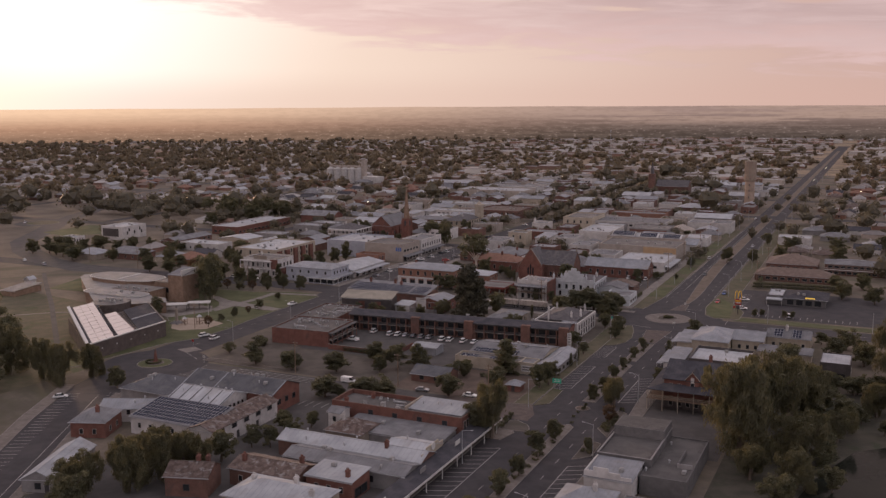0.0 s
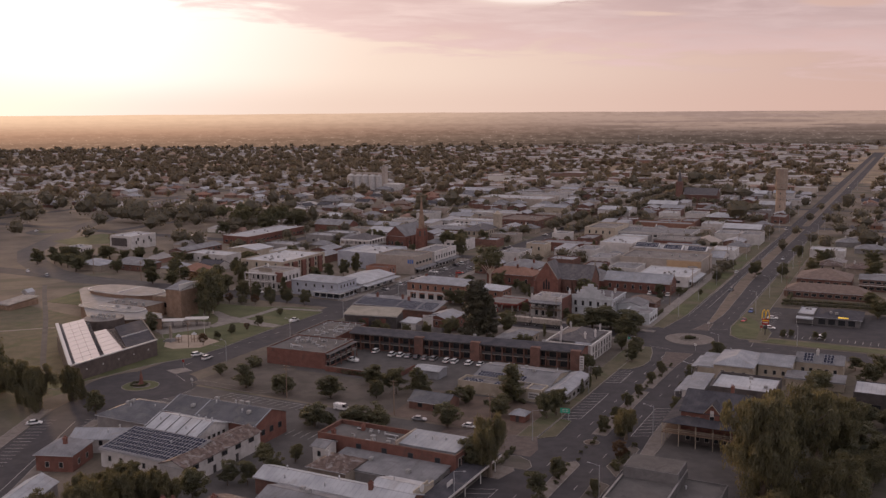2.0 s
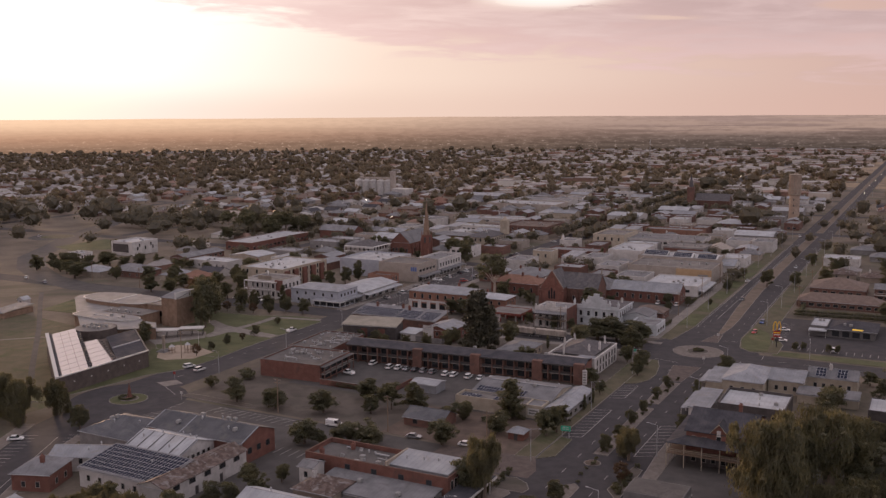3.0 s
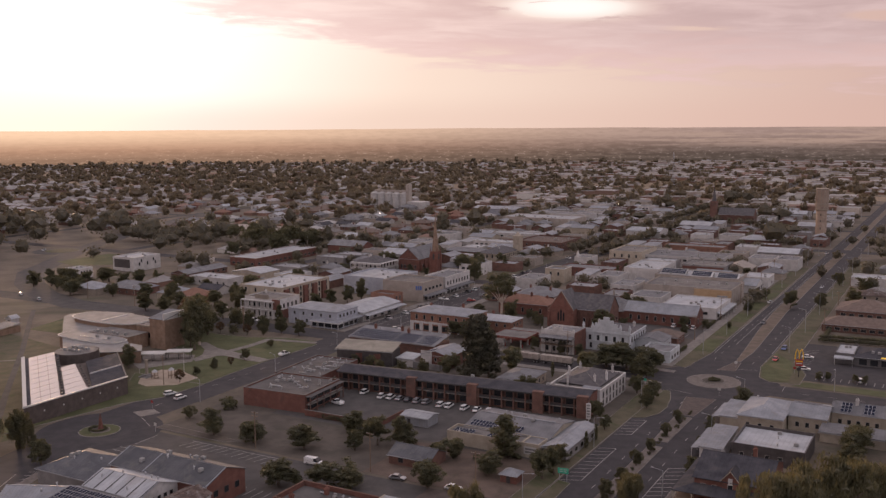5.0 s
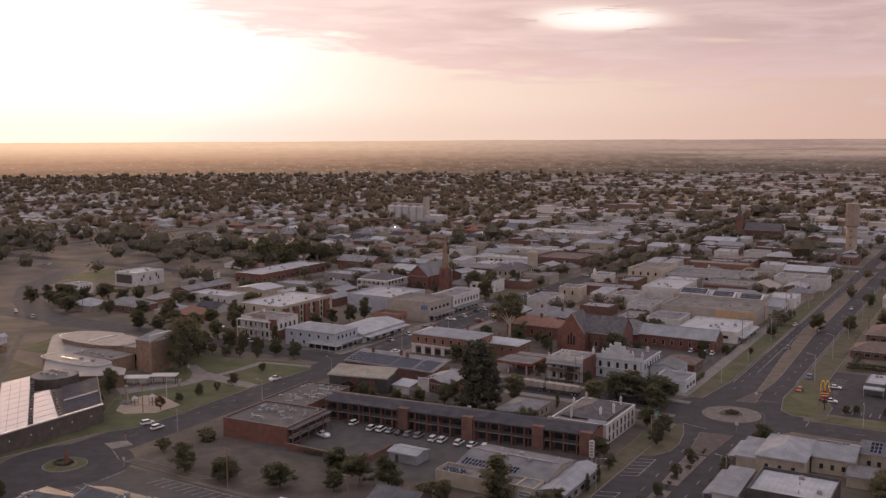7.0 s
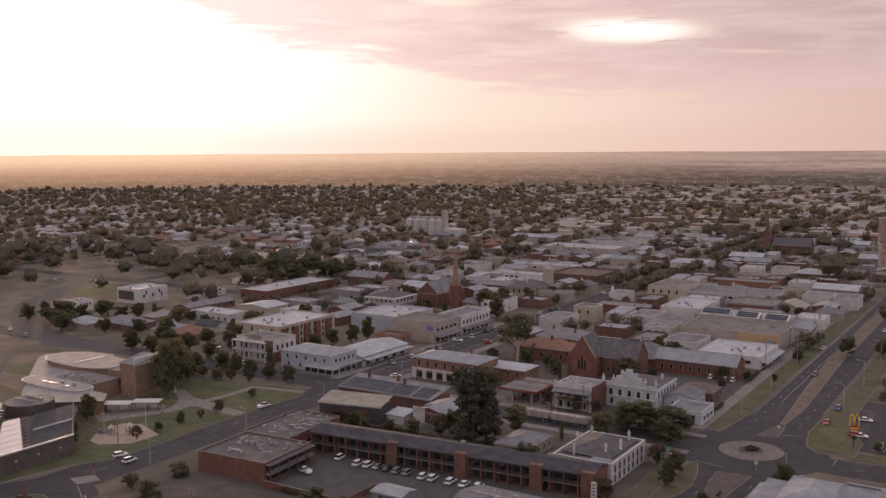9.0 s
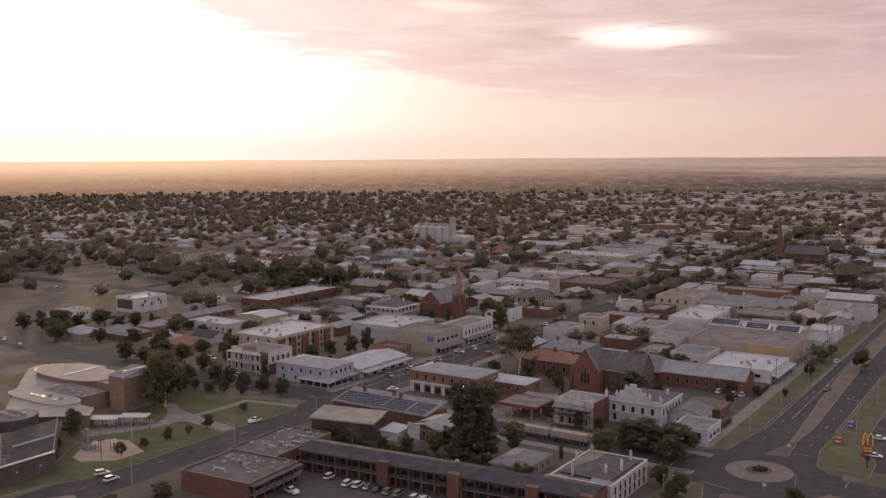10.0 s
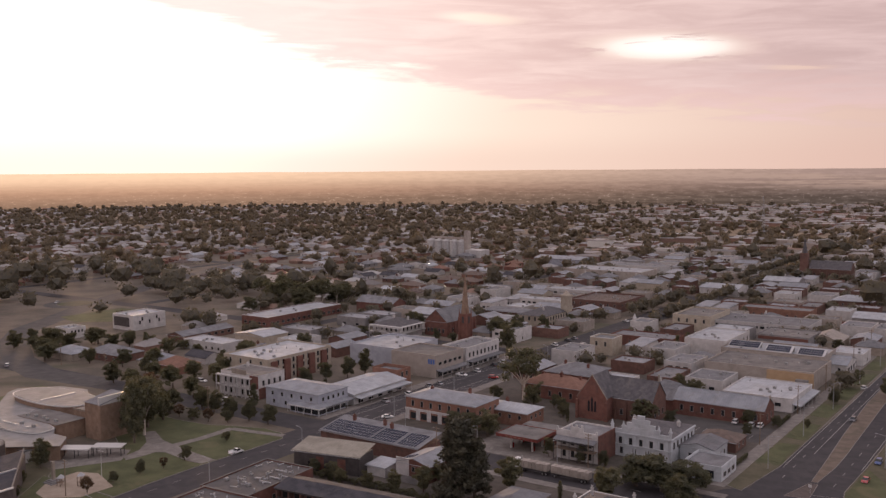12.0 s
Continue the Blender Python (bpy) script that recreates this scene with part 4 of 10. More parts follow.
island("path_shops_west", rect(-172, 4, -167.3, 145), "concrete", "concrete footpath in front of the shops", 0.12, "footpath")
island("path_shops_east", rect(-147.8, 6, -143.5, 145), "concrete", "concrete footpath in front of the hotel", 0.12, "footpath")

# town park
island("park_lawn", [(-194, -92.6), (-161.8, -92.6), (-163, -79), (-163.6, -59), (-163, -38), (-163, -23), (-168, -18.5), (-177, -17.5), (-188, -21), (-199, -25.5), (-214, -27), (-228, -25.5), (-224, -48), (-200, -62), (-194, -77), (-200, -87)], "lawn", "mown green park lawn with worn patches", 0.13, "lawn")
structure("park_plaza", patch_bm([(-210, -44.7), (-208, -41.5), (-196.4, -47.5), (-187.7, -49.2), (-174, -51.5), (-163.8, -52.8), (-164.6, -57.9), (-170, -58.5), (-184, -56.4), (-187, -58), (-187, -63), (-188, -69), (-191.8, -67), (-193.5, -59.5), (-199, -52.3)], 0.18, 0.06), "concrete", "pale concrete plaza and path in the park", "path")
structure("park_path", ribbon([(-188, -49.6), (-186.7, -38), (-187.3, -24)], 1.7, 0.175, 0.06), "concrete", "pale concrete park path", "path")
structure("park_path_2", ribbon([(-187, -24.4), (-178, -22.9), (-170, -21.4), (-165, -20.5)], 1.5, 0.17, 0.06), "concrete", "pale concrete park path", "path")
structure("park_forecourt", patch_bm([(-214, -80), (-199, -88), (-189, -70), (-196, -61), (-212, -68)], 0.165, 0.06), "concrete", "paved forecourt by the hall canopies", "forecourt")
structure("playground_sand", patch_bm([(-183.5, -103.5), (-189.9, -95.5), (-190.6, -84.9), (-183.9, -82.2), (-169.5, -87.2), (-169.6, -98.2), (-177.8, -104.6)], 0.19, 0.06), "sand", "pale sandy playground surface", "playground")
island("lawn_west_ring", [(-176, -163), (-169, -124), (-162.6, -112), (-161.6, -93), (-196, -93), (-184, -109), (-177, -118), (-186, -164)], "lawn", "grass strip beside the small roundabout", 0.13, "lawn")
structure("lawn_northwest", patch_bm([(-300, -60), (-262, -58), (-270, -20), (-310, -22)], 0.05, 0.05), "lawn", "grass beside the round hall", "lawn")
structure("road_west_ring", patch_bm(disc(-519, 137, 21, 32), 0.034), "old_asphalt", "worn asphalt ring of the far roundabout", "road")
island("far_roundabout", disc(-519, 137, 12, 32), "verge", "dry grassed far roundabout", 0.13, "roundabout")
structure("lawn_far_west", patch_bm([(-475, 96), (-447, 88), (-424, 108), (-440, 140), (-474, 142)], 0.04, 0.04), "lawn", "grass by the curving road", "lawn")
island("pavement_west_road", [(-139.5, -181), (-131.4, -202.5), (-115.7, -229.6), (-100, -258.5), (-97.6, -257.3), (-113.4, -228.3), (-128.8, -201), (-136.8, -180)], "paving", "paved footpath beside the parking bays", 0.12, "footpath")
island("pavement_river_side", [(-159.2, -179), (-144.4, -209), (-128.5, -236.2), (-113, -265.5), (-116.6, -267.5), (-132.2, -238.2), (-148.2, -211), (-163, -181)], "paving", "pale footpath between street and river bank", 0.12, "footpath")
structure("river_track", ribbon([(-176, -168), (-191, -155), (-213.8, -135.6), (-267, -88.5), (-315, -48), (-338, -28)], 1.1, 0.05, 0.05), "old_asphalt", "narrow gravel track along the river flat", "path")
structure("river_path", ribbon([(-300, -146), (-269, -115.3), (-252.4, -99.3), (-238, -92)], 0.8, 0.045, 0.05), "concrete", "pale footpath crossing the river flat", "path")
structure("river_flat", patch_bm([(-420, -260), (-180, -260), (-170, -165), (-190, -90), (-300, -70), (-420, -60)], 0.006), "verge", "rough grass flat beside the river path", "grass flat")
structure("field_east", patch_bm([(260, 1500), (3300, 700), (3300, 3300), (500, 3600)], 0.03), "field", "dry yellow paddocks beyond the town", "field")
structure("dry_plain", patch_bm([(-2900, 620), (-1000, 700), (-300, 980), (700, 620), (2400, 500), (2400, 3300), (-2900, 3300)], 0.002, 0.001), "dry_plain", "dry straw-coloured blocks and paddocks", "ground")
structure("field_north", patch_bm([(-700, 2500), (450, 2100), (700, 3800), (-500, 3900)], 0.026), "field", "dry yellow paddocks beyond the town", "field")

# painted lines
def lines(name, segs, width=0.11, z=0.034):
    bm = bmesh.new()
    for (a, b), (c, d) in segs:
        p, q = Vector((a, b)), Vector((c, d))
        t = (q - p).normalized()
        n = Vector((t.y, -t.x)) * width / 2
        vs = [bm.verts.new(at(k.x, k.y, z)) for k in (p - n, p + n, q + n, q - n)]
        bm.faces.new(vs)
    bmesh.ops.recalc_face_normals(bm, faces=bm.faces)
    return structure(name, bm, "paint", "worn white painted road lines", "road marking")


def bays(u_in, u_out, v0, v1, lean, step=3.1):
    segs, v = [], v0
    while v < v1:
        segs.append(((u_in, v), (u_out, v + lean)))
        v += step
    segs.append(((u_out, v0 + lean), (u_out, v - step + lean)))
    return segs


lines("bay_lines_southwest", bays(-15.2, -8.6, -250, -178, 2.8), 0.2)
lines("bay_lines_west", bays(-12.4, -7.5, -118, -89, 2.0), 0.2)
lines("bay_lines_west_2", bays(-12.4, -7.6, -76, -60, 2.0), 0.2)
lines("bay_lines_east", bays(16.8, 11.8, -256, -204, -2.6) + bays(16.8, 11.8, -200, -176, -2.6), 0.2)
lines("bay_lines_east_2", bays(14.8, 10.2, -122, -92, -2.6), 0.2)
lines("bay_lines_shops", bays(-148.3, -153.0, 10, 138, -2.4) + bays(-166.7, -162, 10, 138, 2.4), 0.2)
lines("bay_lines_north_strip", [((-121 + 2.8 * i, -146.2), (-119.4 + 2.8 * i, -141.2)) for i in range(12)] + [((-120.5, -141.0), (-88, -141.0))], 0.2)
lines("bay_lines_car_park", bays(-136, -131, -166, -154, 0, 2.8) + [((-128 + 2.7 * i, -166.5), (-128 + 2.7 * i, -161.5)) for i in range(22)], 0.2)
lines("bay_lines_church", [((-58 + 2.7 * i, 65), (-58 + 2.7 * i, 70)) for i in range(12)], 0.2)
lines("bay_lines_restaurant", [((22, 22 + 2.8 * i), (27, 22 + 2.8 * i)) for i in range(16)] + [((32 + 2.8 * i, 17), (32 + 2.8 * i, 22)) for i in range(16)], 0.2)
seg = []
for k in range(42):                        # bays square to both kerbs of the west street
    v = -181 - 2.35 * k
    ul, ur = -158.6 + 0.545 * (-181 - v), -141.2 + 0.545 * (-181 - v) + 0.6
    if v < -188:
        seg.append(((ul + 0.4, v), (ul + 4.9, v + 2.3)))
        seg.append(((ur - 1.0, v + 9.0), (ur - 5.2, v + 6.7)))
seg.append(((-143.6, -184), (-103.0, -258.4)))
lines("bay_lines_west_road", seg, 0.2)
seg = [((u, v), (u, v + 3)) for v in range(30, 1100, 12) for u in (-7.4, 7.2)] + [((u, v), (u, v + 3)) for v in range(-612, -30, 12) for u in (-3.2, 8.2)]
seg += [((u, -4.8), (u + 3, -4.8)) for u in range(-140, -30, 9)] + [((u, -4.8), (u + 3, -4.8)) for u in range(30, 300, 9)]
seg += [((-157.5, v), (-157.5, v + 3)) for v in range(-120, 600, 9)]
lines("lane_lines", seg, 0.16)
ring = lambda r, n, c=(0, 0): [((c[0] + r * math.cos(a), c[1] + r * math.sin(a)), (c[0] + r * math.cos(a + 0.05), c[1] + r * math.sin(a + 0.05))) for a in [2 * math.pi * i / n for i in range(n)]]
lines("give_way_lines", [((-12, -20 + 0), (-3, -22)), ((4, 19), (11, 21)), ((-24, -11), (-24, -5)), ((24, -4), (24, 2)), ((-10.0, 40), (-9.0, 330)), ((10.9, 50), (10.9, 330)),
                         ((-5.4, 60), (-5.2, 330)), ((-151.6, -131.8), (-147.5, -134)), ((-146.6, -134.6), (-143, -136.6)), ((-134, -142), (-134, -151))], 0.2)

# ---------------------------------------------------------------- buildings south of the side street
SHOPS = "shops along the main road"
building("brick_corner_shop", "red brick corner shop with hipped metal roof", "shop", -118.4, -210.2, 10, 11, 4.6, "brick_red", "grey_roof", "hip", 2.6,
         windows=(("front", 2, "small", 1.2), ("right", 2, "small", 1.2)), chimneys=((1.5, -2.0),), doors=(("left", 0),), turn=20)
building("gabled_shed", "long shed with a pale metal gable roof", "shed", -103.0, -238.0, 8, 23, 3.4, "grey_wall", "white_roof", "gable_v", 2.0, windows=(("front", 1, "dark", 0.9), ("right", 4, "small", 1.2)), doors=(("front", 2.2),), turn=21)
building("long_white_store", "low white store with a pale blue-grey roof", "store", -117.8, -196.0, 17, 9, 4.0, "white_wall", "zinc", "gable_u", 1.5, windows=(("front", 3, "small", 2.2),), vents=2, turn=24)
building("workshop_solar", "old workshop with a wide solar-panelled roof", "workshop", -95.4, -201.0, 26, 12.5, 5.0, "white_wall", "grey_roof", "skillion", 2.0,
         windows=(("front", 6, "small", 2.0), ("right", 3, "small", 2.4)), panels=((-12.2, -5.2, 24, 7),), vents=1)
b = building("sawtooth_workshop", "workshop with pale ribbed roof and white wall", "workshop", -99.5, -184.3, 19, 12.5, 5.6, "white_wall", "white_roof", "gable_u", 2.2,
         windows=(("right", 5, "small", 3.0),), vents=6)
bm = bmesh.new()
for i in range(6):
    x = -9.4 + i * 3.75
    add_slab(bm, [(x, -6.6, 5.75), (x + 0.35, -6.6, 5.75), (x + 0.35, 0.0, 7.98), (x, 0.0, 7.98)], 0.14)
part("roof_rib", bm, "dark_frame", b, "dark ribs between the roof bays")
building("lean_workshop", "rusty-roofed lean-to with white rendered wall", "workshop", -82.6, -193.6, 8, 30, 5.0, "white_wall", "rust_roof", "gable_v", 1.4,
         windows=(("right", 5, "wide", 3.3),), doors=(("right", -4), ("right", 5)))
b = building("garage_hall", "large hall with grey roofs and a brick end wall", "hall", -97, -171.0, 33, 14, 6.2, "brick_red", "charcoal_roof", "gable_u", 2.6, units=5, vents=4, windows=(("right", 3, "dark", 2.5), ("back", 8, "wide", 2.2)))
part("ridge_cap", bm_box(-16.9, -0.2, 8.86, 16.9, 0.2, 8.98), "zinc", b)
bm = bmesh.new()
for x in (-16.9, -5.0, 16.5):
    add_slab(bm, [(x, -7.4, 6.36), (x + 0.35, -7.4, 6.36), (x + 0.35, 0.0, 9.0), (x, 0.0, 9.0)], 0.16)
part("flashing", bm, "zinc", b, "pale metal flashing strips")
building("garage_annex", "grey-roofed annex of the large hall", "hall", -123.2, -177.0, 19, 17, 4.2, "grey_wall", "charcoal_roof", "hip", 3.2, units=2, vents=2)
building("rusty_shed", "brick shed under a rusted iron roof", "shed", -66.0, -231.8, 10.5, 9, 5.0, "brick_dark", "rust_roof", "gable_u", 2.0, chimneys=((1, 1.5), (3.4, 1.5)), windows=(("front", 1, "dark", 1.6),), turn=18)
b = building("brick_hotel", "long red brick building with high parapet walls", "shop", -39.9, -171.4, 41, 11.8, 6.0, "brick_red", "dark_membrane", "flat", 0, 1.2, units=3, vents=3, trim="brick_dark",
         windows=(("front", 5, "dark", 4.4), ("right", 5, "tall", 3.8), ("right", 4, "shop", 0.6)), chimneys=((-12, 3.5), (-17, -3.5)), group=SHOPS)
bm = bmesh.new()
add_slab(bm, [(3.4, -4.2, 7.4), (19.8, -4.2, 7.4), (19.8, 5.5, 8.2), (3.4, 5.5, 8.2)], 0.2)
add_box(bm, 3.6, -4.0, 6.06, 19.7, 5.4, 7.15)
part("street_roof", bm, "white_roof", b, "pale patched sheet roof over the street end")
part("party_wall", bm_box(3.0, -5.5, 6.06, 3.4, 5.5, 8.3), "stone", b)
for x in (6.0, 10.5, 14.0):
    shared("roof_vent", VENT, b, pose(x, 2.0 - 0.3 * x % 2, 7.8))
ducts(b, -16, -4, 1, 4, 6.06, 7, 3)
building("grey_store", "grey flat-roofed store behind a parapet", "shop", -36.0, -182.0, 30, 12, 3.6, "grey_wall", "grey_roof", "skillion", 1.0, units=2, windows=(("right", 2, "shop", 0.5),), group=SHOPS)
building("peeling_house", "small house with peeling rust-brown roof", "house", -47.6, -187.6, 11, 10, 4.4, "stone", "rust_roof", "hip", 2.4, chimneys=((-2, -1),))
b = building("boiler_stack_house", "small white rendered annex with a grey roof", "house", -55.5, -181.5, 4, 5, 6.2, "white_wall", "grey_roof", "gable_u", 0.8, windows=(("front", 1, "small", 3.6),))
building("white_ridge_shop", "long shop under a white ridged iron roof", "shop", -39.6, -200.0, 42, 8, 4.4, "brick_dark", "white_roof", "gable_u", 1.5, vents=4, chimneys=((10, -1),), windows=(("front", 3, "dark", 1.8),), group=SHOPS)
b = building("parapet_shopfront", "shop with a pale blue-white iron roof and stepped parapet", "shop", -25.0, -196.0, 11, 12, 4.6, "white_wall", "white_roof", "gable_u", 1.8, vents=1, group=SHOPS)
bm = bmesh.new()
for y0, y1, z1 in ((-6.2, -3.5, 5.6), (-3.5, 3.5, 6.6), (3.5, 6.2, 5.6)):
    add_box(bm, 5.62, y0, 0.1, 5.9, y1, z1)
part("parapet", bm, "cream_wall", b)
bm = bmesh.new()
add_tube(bm, 0, 0, -0.12, 0.12, 1.0, 1.0, 20)
bmesh.ops.rotate(bm, matrix=Matrix.Rotation(radians(90), 3, "Y"), verts=bm.verts)
bmesh.ops.translate(bm, vec=(6.05, 0, 6.0), verts=bm.verts)
part("round_sign", bm, "white_paint", b)
building("grey_ridge_shop", "shop with a grey iron roof", "shop", -35.6, -209.0, 34, 8, 4.2, "grey_wall", "grey_roof", "gable_u", 1.2, units=3, vents=3, windows=(("front", 2, "dark", 1.4),), group=SHOPS)
building("rusty_shop", "brick shop with patched rusty iron roof", "shop", -50.5, -220.6, 19, 10, 4.4, "brick_dark", "rust_roof", "gable_u", 1.6, chimneys=((7, 2), (-7, -2)), windows=(("front", 4, "small", 1.4),), group=SHOPS)
building("white_flat_shop", "brick shop with white flat roof", "shop", -33.5, -218.5, 12.5, 8.5, 4.8, "brick_red", "white_roof", "skillion", 0.6, units=1, chimneys=((4, -2),), windows=(("front", 3, "small", 1.8), ("right", 2, "shop", 0.5)), group=SHOPS)
building("white_hip_shop", "shop with white hipped roof and brick chimneys", "shop", -39.5, -233.5, 23, 13, 4.6, "stone", "white_roof", "hip", 2.4, chimneys=((-8, 1), (3, 2), (9, -1)), windows=(("front", 6, "small", 1.4),), group=SHOPS)
building("end_shop", "low shop with grey roof at the row's end", "shop", -35.5, -250.5, 30, 14, 4.4, "brick_dark", "grey_roof", "gable_u", 1.8, chimneys=((4, 1),), group=SHOPS)


def verandah(label, u, v0, v1, width, z, roof="grey_roof"):
    """A street verandah along the main road with posts, fascia and sign."""
    b = root("street_verandah", gpose(u, (v0 + v1) / 2), label, "verandah")
    n = v1 - v0
    bm = bmesh.new()
    add_slab(bm, [(width / 2, -n / 2, z), (width / 2, n / 2, z), (-width / 2, n / 2, z + 0.5), (-width / 2, -n / 2, z + 0.5)], 0.12)
    part("roof", bm, roof, b)
    part("fascia", bm_box(width / 2, -n / 2, z - 0.55, width / 2 + 0.08, n / 2, z + 0.05), "white_paint", b)
    for i in range(int(n / 9) + 1):
        bm = bmesh.new()
        y = -n / 2 + 0.3 + i * 9
        add_tube(bm, width / 2 - 0.2, y, 0.13, z - 0.1, 0.16, 0.14, 8)
        part("post", bm, "white_paint", b)
    for i in range(4):
        y = -n / 2 + 6 + i * n / 4.6
        bm = bmesh.new()
        add_box(bm, 0.2, y, z + 0.3, 0.32, y + 3.0, z + 1.5, 0.02)
        add_box(bm, 0.1, y + 0.2, z + 0.1, 0.2, y + 0.3, z + 1.4)
        add_box(bm, 0.1, y + 2.7, z + 0.1, 0.2, y + 2.8, z + 1.4)
        part("sign_panel", bm, "white_paint" if i % 2 else "grey_wall", b)
    return b


verandah("grey iron street verandah on slim posts", -16.4, -256, -162, 5.6, 3.5, "dark_roof")

# right side of the main road
b = building("concrete_bank", "grey concrete building with stepped flat roofs", "office", 27.1, -172.0, 13.4, 25, 6.0, "slab_wall", "dark_membrane", "flat", 0, 0.5, trim="grey_wall",
             windows=(("left", 6, "dark", 1.0), ("left", 6, "dark", 3.8), ("front", 3, "dark", 3.6)))
part("upper_block", bm_box(-6.5, 3, 6.06, 6.5, 12.3, 8.6), "slab_wall", b)
part("upper_roof", bm_box(-6.2, 3.3, 8.6, 6.2, 12.0, 8.66), "dark_membrane", b)
b = building("grey_flat_store", "grey flat-roofed store with a row of white vents", "store", 38.0, -175.6, 11, 30, 4.4, "slab_wall", "dark_membrane", "flat", 0, 0.4, vents=2, units=1)
for k in range(7):
    shared("roof_vent", VENT, b, pose(-4.9, -11 + k * 3.0, 4.42))
part("inner_parapet", bm_box(1.5, -6, 4.47, 1.8, 4, 5.6), "slab_wall", b)
part("inner_parapet", bm_box(1.5, -6.3, 4.47, 5.2, -6.0, 5.6), "grey_wall", b)
b = building("white_parapet_shop", "white parapet shop with pale blue iron roof", "shop", 26.4, -190.8, 11, 11.5, 5.0, "white_wall", "zinc", "skillion", 0.8, units=1, windows=(("left", 2, "shop", 0.5), ("front", 2, "tall", 1.0)))
bm = bmesh.new()
for x0, x1, z1 in ((-5.6, -3.4, 6.6), (-3.4, 0.2, 7.6), (0.2, 3.0, 6.7), (3.0, 5.6, 6.0)):
    add_box(bm, x0, -6.05, 0.1, x1, -5.78, z1)
add_box(bm, -5.8, -5.7, 0.1, -5.54, 5.7, 6.2)
part("parapet", bm, "white_wall", b)
building("white_hip_cottage", "white shop with hipped grey-white roof", "shop", 24.2, -206.5, 12, 11, 4.2, "white_wall", "zinc", "hip", 2.2, chimneys=((2, 0),), windows=(("left", 2, "shop", 0.5), ("front", 3, "small", 1.2)))
building("blue_flat_shop", "low grey-blue shop roof by the road", "shop", 38.2, -209.1, 12, 13, 4.2, "grey_wall", "grey_roof", "flat", 0, 0.4, units=2)
building("south_row_shop", "low shop beside the main road", "shop", 25.2, -228.2, 14, 22, 4.6, "cream_wall", "zinc", "gable_v", 1.6)


def pub():
    """Two-storey brick hotel with a wrap-round balcony."""
    u, v = 32.3, -113
    b = root("corner_hotel", gpose(u, v), "two-storey red brick hotel with timber balcony verandah", "hotel")
    take(u, v, 30, 34)
    w, d, h = 17, 20, 9.2
    part("wall", wall_bm("gable_u", w, d, h, 3.4, 0), "brick_red", b)
    # dark sheets on the lower walls stand in for the deep verandah's shade
    for y in (-d / 2 - 0.03, d / 2 + 0.01):
        part("lower_front", bm_box(-w / 2 - 0.02, y, 0.02, w / 2 + 0.02, y + 0.02, 3.5), "dark_wall", b, "dark sheet standing in for verandah shade")
    part("roof", roof_bm("gable_u", w, d, h, 3.4, 0.5), "dark_roof", b)
    # front gable
    bm = bmesh.new()
    add_box(bm, -1.9, -d / 2 - 0.35, 5, 1.9, -d / 2 + 0.5, 9.6)
    lo = [bm.verts.new(p) for p in ((-1.9, -d / 2 - 0.35, 9.6), (1.9, -d / 2 - 0.35, 9.6), (0, -d / 2 - 0.35, 11.7))]
    hi = [bm.verts.new((q.co.x, -d / 2 + 0.5, q.co.z)) for q in lo]
    bm.faces.new(lo)
    bm.faces.new(hi[::-1])
    for i in range(3):
        bm.faces.new((lo[i], hi[i], hi[(i + 1) % 3], lo[(i + 1) % 3]))
    part("front_gable", bm, "brick_red", b)
    bm = bmesh.new()
    for s in (-1, 1):
        pts = [(s * 2.2, -d / 2 - 0.6, 9.5), (s * 2.2, -d / 2 + 5, 9.5), (0, -d / 2 + 5, 12.0), (0, -d / 2 - 0.6, 12.0)]
        add_slab(bm, pts if s > 0 else pts[::-1], 0.14)
    part("gable_roof", bm, "dark_roof", b)
    for s in (-1, 1):
        bm = bmesh.new()
        add_slab(bm, [(s * 2.25, -d / 2 - 0.68, 9.45), (s * 2.25, -d / 2 - 0.61, 9.45), (0, -d / 2 - 0.61, 12.02), (0, -d / 2 - 0.68, 12.02)][::s], 0.2)
        part("barge_board", bm, "cream_wall", b)
    put_windows(b, w, d + 0.72, "front", 1, "tall", 6.6, 8.0)
    part("gable_window", bm_box(-0.5, -d / 2 - 0.5, 8.6, 0.5, -d / 2 - 0.36, 10.2), "white_paint", b, "white louvred gable window")
    put_windows(b, w, d, "front", 6, "small", 6.4, 0.8, skip=(2, 3))
    put_windows(b, w, d, "front", 6, "tall", 1.0, 0.8)
    put_windows(b, w, d, "left", 6, "tall", 5.2, 0.8)
    put_windows(b, w, d, "left", 6, "shop", 0.6, 0.8)
    put_windows(b, w, d, "right", 5, "small", 6.0, 0.8)
    # balcony
    x0, x1, y0, y1 = -w / 2 - 4.4, w / 2 + 2.0, -d / 2 - 4.2, d / 2 + 1
    bm = bmesh.new()
    add_slab(bm, [(x0, y0, 6.5), (x1, y0, 6.5), (w / 2, -d / 2, 7.7), (-w / 2, -d / 2, 7.7)], 0.14)
    add_slab(bm, [(x0, y1, 6.5), (x0, y0, 6.5), (-w / 2, -d / 2, 7.7), (-w / 2, y1, 7.7)], 0.14)
    part("verandah_roof", bm, "dark_roof", b)
    bm = bmesh.new()
    add_box(bm, x0, y0, 3.55, x1, -d / 2, 3.75)
    add_box(bm, x0, -d / 2, 3.55, -w / 2, y1, 3.75)
    part("balcony_floor", bm, "timber", b)
    spots = [(x0 + 0.2 + (x1 - x0 - 0.4) * i / 5, y0 + 0.2) for i in range(6)] + [(x0 + 0.2, y0 + 0.2 + (y1 - y0 - 0.4) * i / 6) for i in range(1, 7)]
